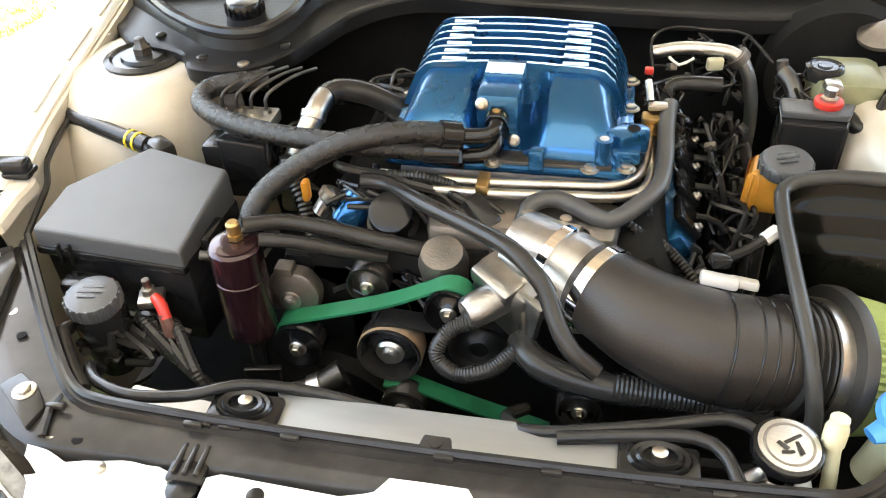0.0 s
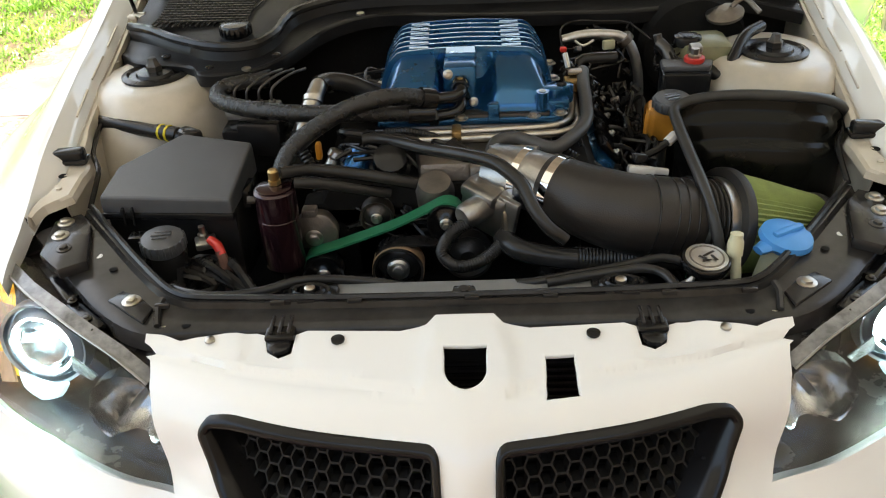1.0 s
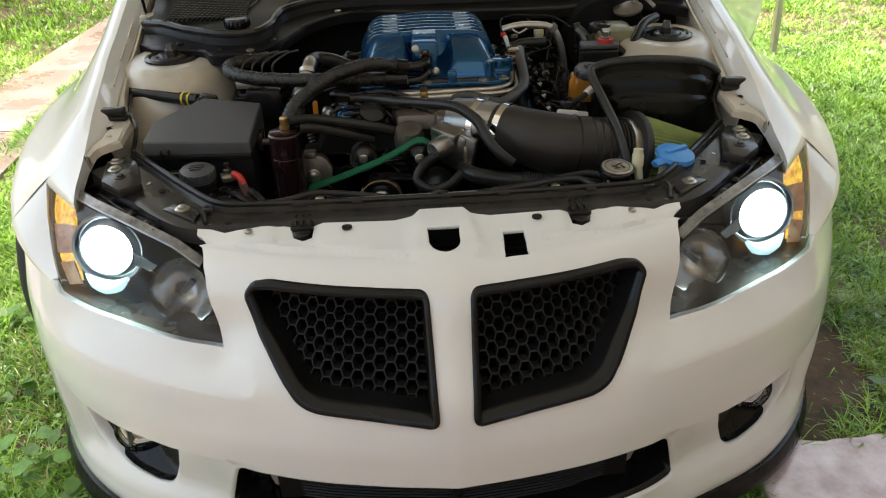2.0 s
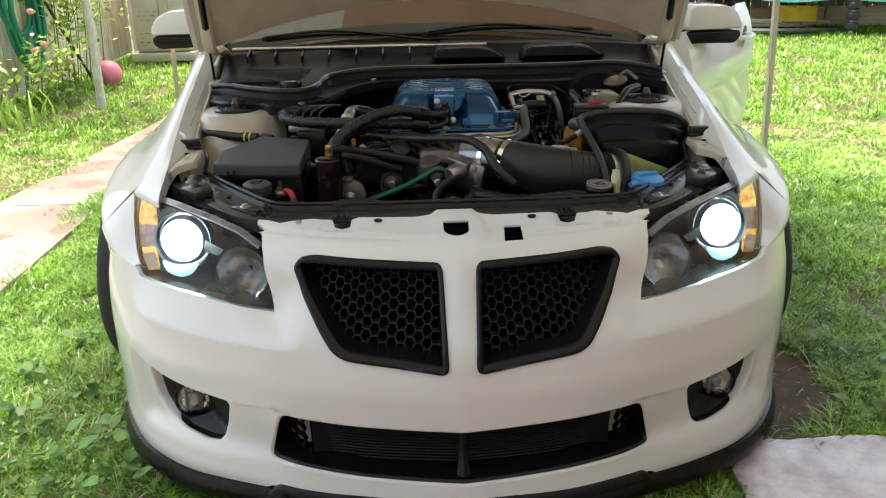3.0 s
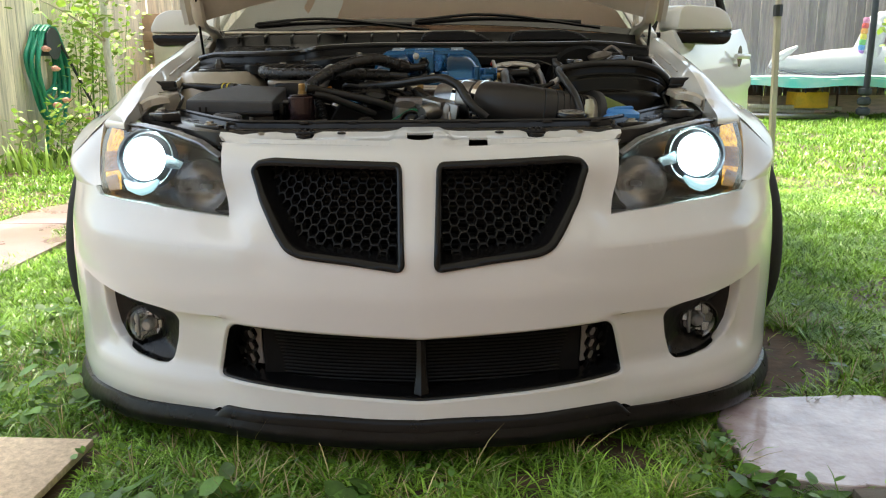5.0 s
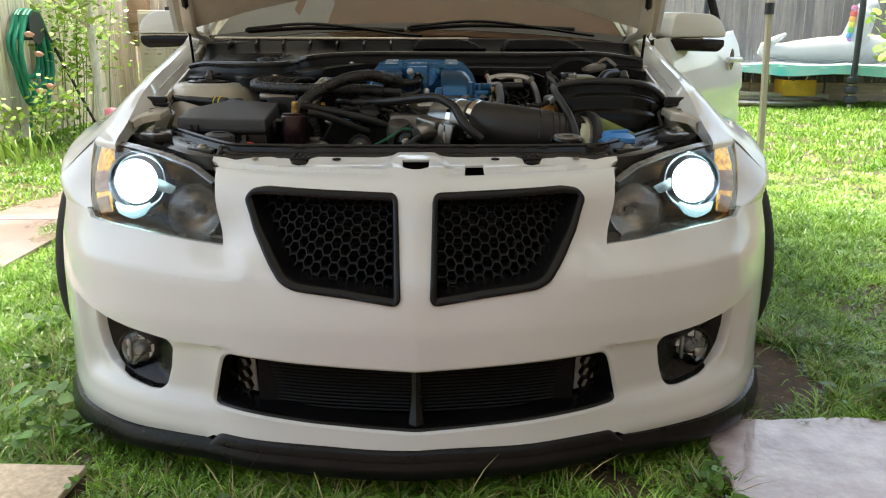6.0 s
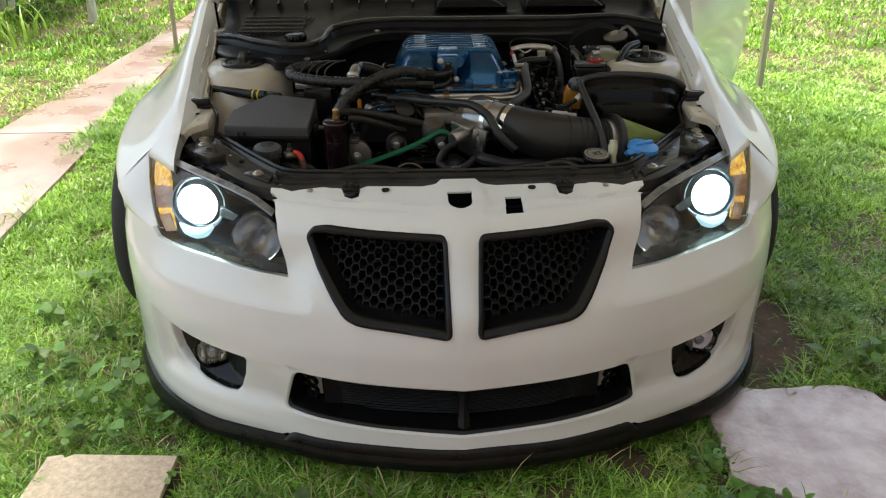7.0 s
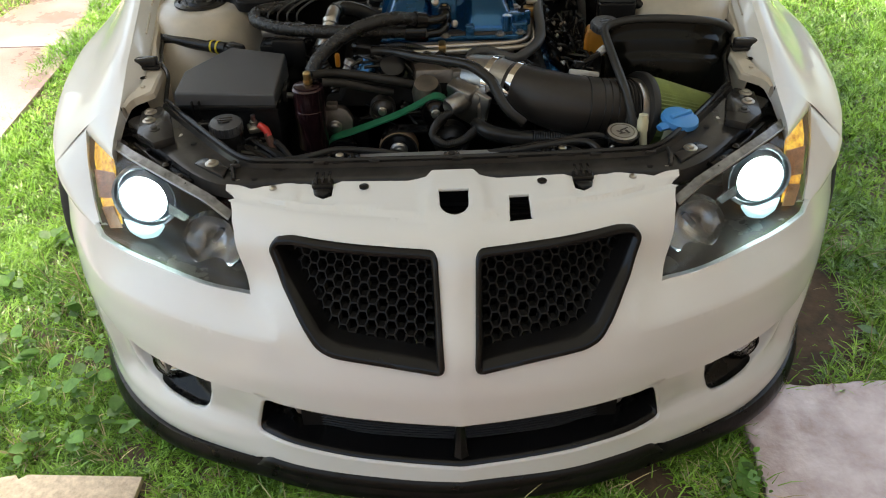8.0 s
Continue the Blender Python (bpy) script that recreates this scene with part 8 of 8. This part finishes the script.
fence("fence_west", (-3.34, 3.2, 0), (-3.34, 8.45, 0), 1.85, M_FENCE, "weathered pale wooden board fence")
fence("fence_back", (-3.34, 8.5, 0), (2.6, 8.5, 0), 1.85, M_FENCE, "weathered pale wooden board fence at the back")
fence("fence_far", (2.4, 12.2, 0), (11.5, 11.4, 0), 1.9, M_FENCEDARK, "dark brown wooden board fence behind the trampoline")
tagged(part("wall_shelf", join(box((-3.20, 8.36, 0.885), (0.75, 0.20, 0.03), 0.004), box((-3.2, 8.40, 0.80), (0.7, 0.03, 0.12), 0.004)), M_FENCE), "wooden shelf fixed along the fence", "shelf")
tagged(part("planter_box", join(prism([(-3.42, 8.25), (-3.12, 8.25), (-3.12, 8.43), (-3.42, 8.43)], 0.905, 1.30, 0.01), prism([(-3.34, 8.23), (-3.22, 8.23), (-3.22, 8.26), (-3.34, 8.26)], 0.99, 1.1, 0.01)), mat("terracotta_box", (0.45, 0.29, 0.17), 0.7, 0, 0.2, 9, 0.3, 90)), "small tan planter box on a shelf", "planter")

# resin cabinet
CB = thing("storage_cabinet", (-2.74, 7.8, 0), "beige resin storage cabinet standing on the grass", "cabinet")
part("body", box((-2.74, 7.85, 0.62), (0.56, 0.42, 1.0), 0.015), M_CAB, CB)
part("base", box((-2.74, 7.83, 0.065), (0.66, 0.48, 0.09), 0.012), M_CAB, CB)
for s in (-1, 1):
    dr = part("cabinet_door", box((-2.74 + s * 0.138, 7.632, 0.62), (0.268, 0.02, 0.94), 0.008), M_CAB, CB)
    for r in range(14):
        for q in range(3):
            if r % 5 < 3:
                part("vent_slot", box((-2.74 + s * 0.138 + (q - 1) * 0.07 + 0.02 * (r % 2), 7.621, 0.22 + r * 0.045), (0.045, 0.003, 0.012), 0), M_FENCEDARK, dr)

# canopy over the car: rear legs, plus unseen front legs and cloth shading it
CN = thing("canopy", (0, 1, 0), "pop-up canopy on slim tan legs, its cloth out of view", "canopy")
LEGS = [((1.892, 3.10, 0), (1.815, 3.10, 2.25)), ((-1.665, 4.15, 0), (-1.60, 4.12, 2.25)), ((1.52, -1.35, 0), (1.47, -1.33, 2.25)), ((-1.56, -1.20, 0), (-1.52, -1.18, 2.25))]
for a, b in LEGS:
    a, b = Vector(a), Vector(b)
    lg = part("leg", tube([a, a.lerp(b, 0.45)], 0.019, 4, smooth=False), M_POST, CN)
    part("leg_upper", tube([a.lerp(b, 0.42), b], 0.015, 4, smooth=False), M_POST, CN)
    part("collar", lathe([(0.026, -0.03), (0.026, 0.03)], a.lerp(b, 0.45), (0, 0, 1), 8), M_FOAM, CN)
# cloth outline set by how much light should reach car and lawn
cl = [Vector((1.95, 3.2, 2.25)), Vector((-1.75, 4.3, 2.25)), Vector((-1.60, -1.25, 2.25)), Vector((1.55, -1.40, 2.25))]
pk = Vector((0.0, 1.1, 2.85))
bm = bmesh.new()
pv = bm.verts.new(pk)
cv = [bm.verts.new(p) for p in cl]
lv = [bm.verts.new(p + Vector((0, 0, -0.12))) for p in cl]
for i in range(4):
    j = (i + 1) % 4
    bm.faces.new((pv, cv[i], cv[j]))
    bm.faces.new((cv[i], lv[i], lv[j], cv[j]))
M_CANVAS = mat("tan_canopy_cloth", (0.28, 0.27, 0.245), 0.8, 0, 0.05, 4, 0.2, 200)
leafy(M_CANVAS, 0.45)
part("cloth", bm, M_CANVAS, CN, "unseen canopy cloth, sized to shade the car", flat=True)

# unseen wall added behind the camera: closes the yard and darkens the car's reflections
tagged(part("light_block_wall", box((0, -3.7, 1.4), (10, 0.2, 2.8)), mat("block_wall_brown", (0.20, 0.165, 0.135), 0.7, 0, 0.2, 2, 0.4, 30)), "unseen brown wall added behind the camera to darken reflections", "wall", kind="structure")

# unseen wall added beside the patio, shades and warms the car's right side
tagged(part("light_block_side", box((2.45, -1.50, 1.75), (0.2, 4.6, 3.5)), mat("block_side_brown", (0.20, 0.155, 0.115), 0.7, 0, 0.2, 2, 0.4, 30)), "unseen brown wall added to shade the car's right side", "wall", kind="structure")

# hose on its hanger
HS = thing("hose_hanger", (-3.30, 5.5, 0), "green garden hose coiled over a dark wall hanger", "hose")
part("hanger", lathe([(0.10, 0), (0.10, 0.14), (0.13, 0.145), (0.13, 0.15)], (-3.315, 5.62, 0.92), (1, 0, 0), 18), M_FOAM, HS)
for i in range(7):
    dx, w, h = 0.012 + 0.022 * (i % 5), 0.17 + 0.035 * (i % 3), 0.46 + 0.07 * ((i * 3) % 5)
    c = Vector((-3.30 + dx, 5.62 + 0.02 * (i % 3), 1.03))
    loop = [c + Vector((0, -0.11, -0.02)), c + Vector((0, 0, 0.03)), c + Vector((0.01, 0.11, -0.02)), c + Vector((0.02, w + 0.02, -h * 0.5)), c + Vector((0.03, w * 0.6, -h)), c + Vector((0.02, -w * 0.8, -h - 0.03)), c + Vector((0, -w - 0.06, -h * 0.5)), c + Vector((0, -0.11, -0.02))]
    part("hose_coil", tube(loop, 0.0165, 8), M_HOSEG, HS)
part("hose_tail", tube([(-3.27, 5.75, 0.9), (-3.25, 6.0, 0.52), (-3.25, 5.8, 0.58), (-3.24, 5.55, 0.35), (-3.22, 5.4, 0.02)], 0.014, 8), M_HOSEG, HS)
tagged(part("leaning_rod", tube([(-3.20, 5.72, 1.02), (-3.05, 6.35, 0.05)], 0.012, 8, smooth=False), M_FOAM), "dark rod leaning against the fence", "rod")
tagged(part("pink_ball", moved(lathe([(0.115 * math.sin(a), -0.115 * math.cos(a)) for a in np.linspace(0.01, 3.13, 16)], (0, 0, 0), seg=24), pose(-2.80, 6.10, 0.12)), M_PINK), "pink rubber ball on the grass", "ball")

# staked sapling, climber and iris by the fence
SP = thing("sapling", (-2.55, 5.15, 0), "slim pale-barked young tree with light green leaves", "tree")
part("trunk", tube([(-2.548, 5.15, -0.03), (-2.535, 5.15, 0.5), (-2.55, 5.16, 0.9), (-2.54, 5.15, 1.35), (-2.56, 5.15, 1.9)], [0.036, 0.030, 0.028, 0.024, 0.012], 10), M_BIRCH, SP)
lv = []
for k in range(9):
    a, z = rng.uniform(0, 6.283), rng.uniform(1.0, 1.9)
    tip = Vector((-2.55 + 0.55 * math.cos(a), 5.15 + 0.55 * math.sin(a), z + 0.25))
    part("limb", tube([(-2.55, 5.15, z - 0.1), (-2.55 + 0.25 * math.cos(a), 5.15 + 0.25 * math.sin(a), z + 0.1), tip], [0.010, 0.007, 0.003], 6), M_POST, SP)
    for _ in range(60):
        t = rng.uniform(0.25, 1.05)
        lv.append(tuple(Vector((-2.55, 5.15, z - 0.1)).lerp(tip, t) + Vector(rng.normal(size=3)) * 0.07))
leaf_cluster(lv, 0.078, M_LEAF, "crown", "", "", SP, 0.6)
CLM = thing("rose_bush", (-3.1, 5.5, 0), "leafy climbing rose with a few pink blooms", "bush")
lv, blooms = [], [(-3.02, 5.28, 0.70), (-2.98, 5.15, 0.42), (-2.9, 5.55, 0.28), (-2.95, 5.0, 0.85), (-2.97, 5.3, 0.45)]
for k in range(16):
    x, y = -3.20 + rng.uniform(-0.04, 0.16), rng.choice((rng.uniform(4.9, 5.5), rng.uniform(5.9, 6.9)), p=(0.4, 0.6))
    h = rng.uniform(0.35, 0.7) if y < 5.6 else rng.uniform(0.9, 1.7)
    tip = Vector((x + rng.uniform(0, 0.35), y + rng.uniform(-0.3, 0.3), h))
    part("cane", tube([(x, y, 0), (x + 0.05, y + 0.03, h * 0.55), tip], [0.006, 0.004, 0.002], 6), M_WEED, CLM)
    for _ in range(110 if y > 5.6 else 60):
        t = rng.uniform(0.3 if y < 5.6 else 0.38, 1.05)
        lv.append(tuple(Vector((x, y, 0)).lerp(tip, t) + Vector(rng.normal(size=3)) * (0.11 if y > 5.6 else 0.06)))
leaf_cluster(lv, 0.056, M_LEAF, "leaves", "", "", CLM, 0.6)
for p in blooms:
    b = bmesh.new()
    for k in range(9):
        a = k * 2.4
        q = lathe([(0.004, 0), (0.02, 0.008), (0.03 - 0.002 * k, 0.028), (0.026 - 0.002 * k, 0.036)], Vector(p), (math.cos(a) * 0.5, math.sin(a) * 0.5, 1), 7, caps=False)
        b = join(b, q)
    part("bloom", b, M_ROSE, CLM)
IR = []
for k in range(38):
    x, y = -2.95 + rng.uniform(-0.25, 0.2), 4.55 + rng.uniform(-0.3, 0.3)
    IR.append((x, y))
bm = bmesh.new()
for x, y in IR:
    a, h = rng.uniform(0, 6.283), rng.uniform(0.16, 0.34)
    prev = None
    for t in np.linspace(0, 1, 5):
        p = Vector((x + math.cos(a) * h * 0.5 * t * t, y + math.sin(a) * h * 0.5 * t * t, h * (t - 0.25 * t * t)))
        w = Vector((-math.sin(a), math.cos(a), 0)) * 0.014 * (1 - t * 0.9)
        cur = (bm.verts.new(p - w), bm.verts.new(p + w))
        if prev:
            bm.faces.new((prev[0], prev[1], cur[1], cur[0]))
        prev = cur
tagged(part("iris_clump", bm, M_LEAF), "clump of sword-shaped iris leaves by the fence", "plant", kind="stuff")

# trampoline
TC = Vector((5.6, 10.9, 0))
TR = thing("trampoline", tuple(TC), "round trampoline with a faded teal pad and dark safety net", "trampoline")
R = 2.3


def ring_at(a, r, z):
    return TC + Vector((r * math.cos(a), r * math.sin(a), z))


part("pad", loft([[ring_at(a, r, z + 0.008 * math.sin(17 * a)) for r, z in ((R - 0.34, 0.53), (R - 0.02, 0.545), (R + 0.035, 0.525), (R + 0.04, 0.50), (R - 0.34, 0.49))] for a in np.linspace(0, 2 * math.pi, 97)]), M_PADTOP, TR, "sun-bleached top of the safety pad")
part("pad_skirt", thick(loft([[ring_at(a, R + 0.042 + 0.006 * math.sin(31 * a), z + (0.018 * math.sin(13 * a) if z < 0.45 else 0.008 * math.sin(17 * a))) for z in (0.53, 0.49, 0.41)] for a in np.linspace(0, 2 * math.pi, 97)], False), 0.006), M_TEAL, TR, "faded teal skirt of the pad")
part("jumping_mat", lathe([(R - 0.2, 0), (R - 0.2, 0.006)], tuple(TC + Vector((0, 0, 0.49))), seg=48), M_FOAM, TR)
net = mat("safety_net", (0.34, 0.36, 0.40), 0.8, 0, 0.1, 3, 0.0)
nn, nl = net.node_tree.nodes, net.node_tree.links
ntr, nmx = nn.new("ShaderNodeBsdfTransparent"), nn.new("ShaderNodeMixShader")
nmx.inputs["Fac"].default_value = 0.34
nl.new(ntr.outputs["BSDF"], nmx.inputs[1])
nl.new(nn["Principled BSDF"].outputs["BSDF"], nmx.inputs[2])
nl.new(nmx.outputs["Shader"], nn["Material Output"].inputs["Surface"])
part("net", loft([[ring_at(a, R - 0.1, z) for z in (0.52, 1.2, 2.1)] for a in np.linspace(0, 2 * math.pi, 49)], False), net, TR, "dark see-through safety net")
for k in range(8):
    a = -math.pi / 2 - 0.17 + k * math.pi / 4
    part("net_pole", tube([ring_at(a, R + 0.06, 0.36), ring_at(a, R + 0.07, 1.2), ring_at(a, R + 0.02, 2.15)], 0.036, 10), M_FOAM, TR)
    lp = part("trampoline_leg", tube([ring_at(a, R, 0.45), ring_at(a, R + 0.02, 0.03)], 0.024, 8, smooth=False), M_STEEL, TR)
    for z in (0.12, 0.24, 0.36):
        part("foam_ring", lathe([(0.05, -0.05), (0.075, -0.03), (0.08, 0), (0.075, 0.03), (0.05, 0.05)], ring_at(a, R + 0.02, z), seg=14), M_FOAM, lp)
for k in range(60):
    a = rng.uniform(math.pi * 1.05, math.pi * 1.95)
    part("hanging_strap", box(tuple(ring_at(a, R + 0.01, 0.40)), (0.012, 0.012, rng.uniform(0.05, 0.14)), 0), M_FOAM, TR)
INF = thing("inflatable_toy", (5.4, 9.9, 0.5), "white inflatable pool toy with a rainbow mane", "toy")
part("body", tube([(4.42, 9.6, 0.70), (4.50, 9.58, 0.68), (4.75, 9.55, 0.68), (5.2, 9.5, 0.69), (5.8, 9.6, 0.70), (6.2, 9.9, 0.7)], [0.06, 0.12, 0.17, 0.19, 0.2, 0.18], 18), M_INFL, INF)
part("tail", tube([(4.46, 9.56, 0.72), (4.58, 9.5, 0.82), (4.72, 9.5, 0.90)], [0.07, 0.05, 0.02], 10), M_INFL, INF)
part("seam", tube([(4.48, 9.46, 0.60), (4.8, 9.38, 0.555), (5.2, 9.33, 0.55), (5.6, 9.36, 0.56)], 0.012, 6), M_FOAM, INF)
part("neck", tube([(5.62, 9.55, 0.72), (5.68, 9.5, 1.0), (5.74, 9.5, 1.2), (5.86, 9.45, 1.27)], [0.19, 0.16, 0.15, 0.07], 14), M_INFL, INF)
for k, c in enumerate(((0.75, 0.25, 0.45), (0.8, 0.1, 0.08), (0.85, 0.4, 0.05), (0.85, 0.75, 0.08), (0.15, 0.55, 0.15), (0.1, 0.35, 0.75), (0.4, 0.15, 0.6))):
    part("mane_band", lathe([(0.030, -0.038), (0.042, -0.02), (0.042, 0.02), (0.030, 0.038)], (5.545 - 0.006 * k, 9.42, 1.22 - 0.068 * k), seg=10), mat("mane_dye", c, 0.4, 0, 0.1, 20, 0.05, 100), INF)
EDG = thing("garden_edging", (5.4, 9.75, 0), "weathered pinkish timber edging under the trampoline", "edging", kind="structure")
for k in range(4):
    part("edging_board", box((3.9 + k * 1.02, 9.78 + 0.01 * (k % 2), 0.13), (1.0, 0.05, 0.26), 0.006, (0, 0.6 * (k - 1.5), 0)), M_EDGEWOOD, EDG)
CRT = thing("crate", (4.85, 9.4, 0), "yellow wooden crate under the trampoline", "crate")
for x in (4.62, 5.02):
    part("panel", box((x, 9.3, 0.23), (0.02, 0.3, 0.20), 0.004), M_CRATE, CRT)
part("panel", box((4.82, 9.16, 0.23), (0.42, 0.02, 0.20), 0.004), M_CRATE, CRT)
part("panel", box((4.82, 9.3, 0.14), (0.42, 0.3, 0.02), 0.004), M_CRATE, CRT)
for x in (3.95, 4.3):
    tagged(part("loose_timber", box((x + 0.3, 9.25, 0.10 + (x - 3.9) * 0.1), (1.3, 0.12, 0.05), 0.006, (0, 2, 4)), M_POST), "pale timber lying under the trampoline", "timber", "loose timbers")
tagged(part("grey_tube", tube([(3.7, 9.12, 0.05), (4.5, 9.0, 0.04), (5.2, 8.95, 0.04)], 0.035, 8), M_STEEL), "grey metal tube lying in the grass", "tube")

# bush at the yard's edge, and trees beyond the fences
def shrub(name, c, r, h, n, size, label, category="bush"):
    th = thing(name, c, label, category)
    lv = []
    for k in range(12):
        a, e = rng.uniform(0, 6.283), rng.uniform(0.3, 1.0)
        tip = Vector(c) + Vector((math.cos(a) * r * e, math.sin(a) * r * e, h * rng.uniform(0.6, 1.05)))
        part("branch", tube([Vector(c) + Vector((0, 0, -0.03)), Vector(c).lerp(tip, 0.5) + Vector((0, 0, h * 0.1)), tip], [0.03, 0.015, 0.005], 6), M_FENCEDARK, th)
        for _ in range(n // 12):
            t = rng.uniform(0.2, 1.05)
            lv.append(tuple(Vector(c).lerp(tip, t) + Vector(rng.normal(size=3)) * r * 0.28))
    leaf_cluster(lv, size, M_LEAF, "foliage", "", "", th, 0.6)


shrub("shrub", (5.5, 7.7, 0), 0.45, 1.5, 700, 0.12, "loose green shrub at the lawn's edge")
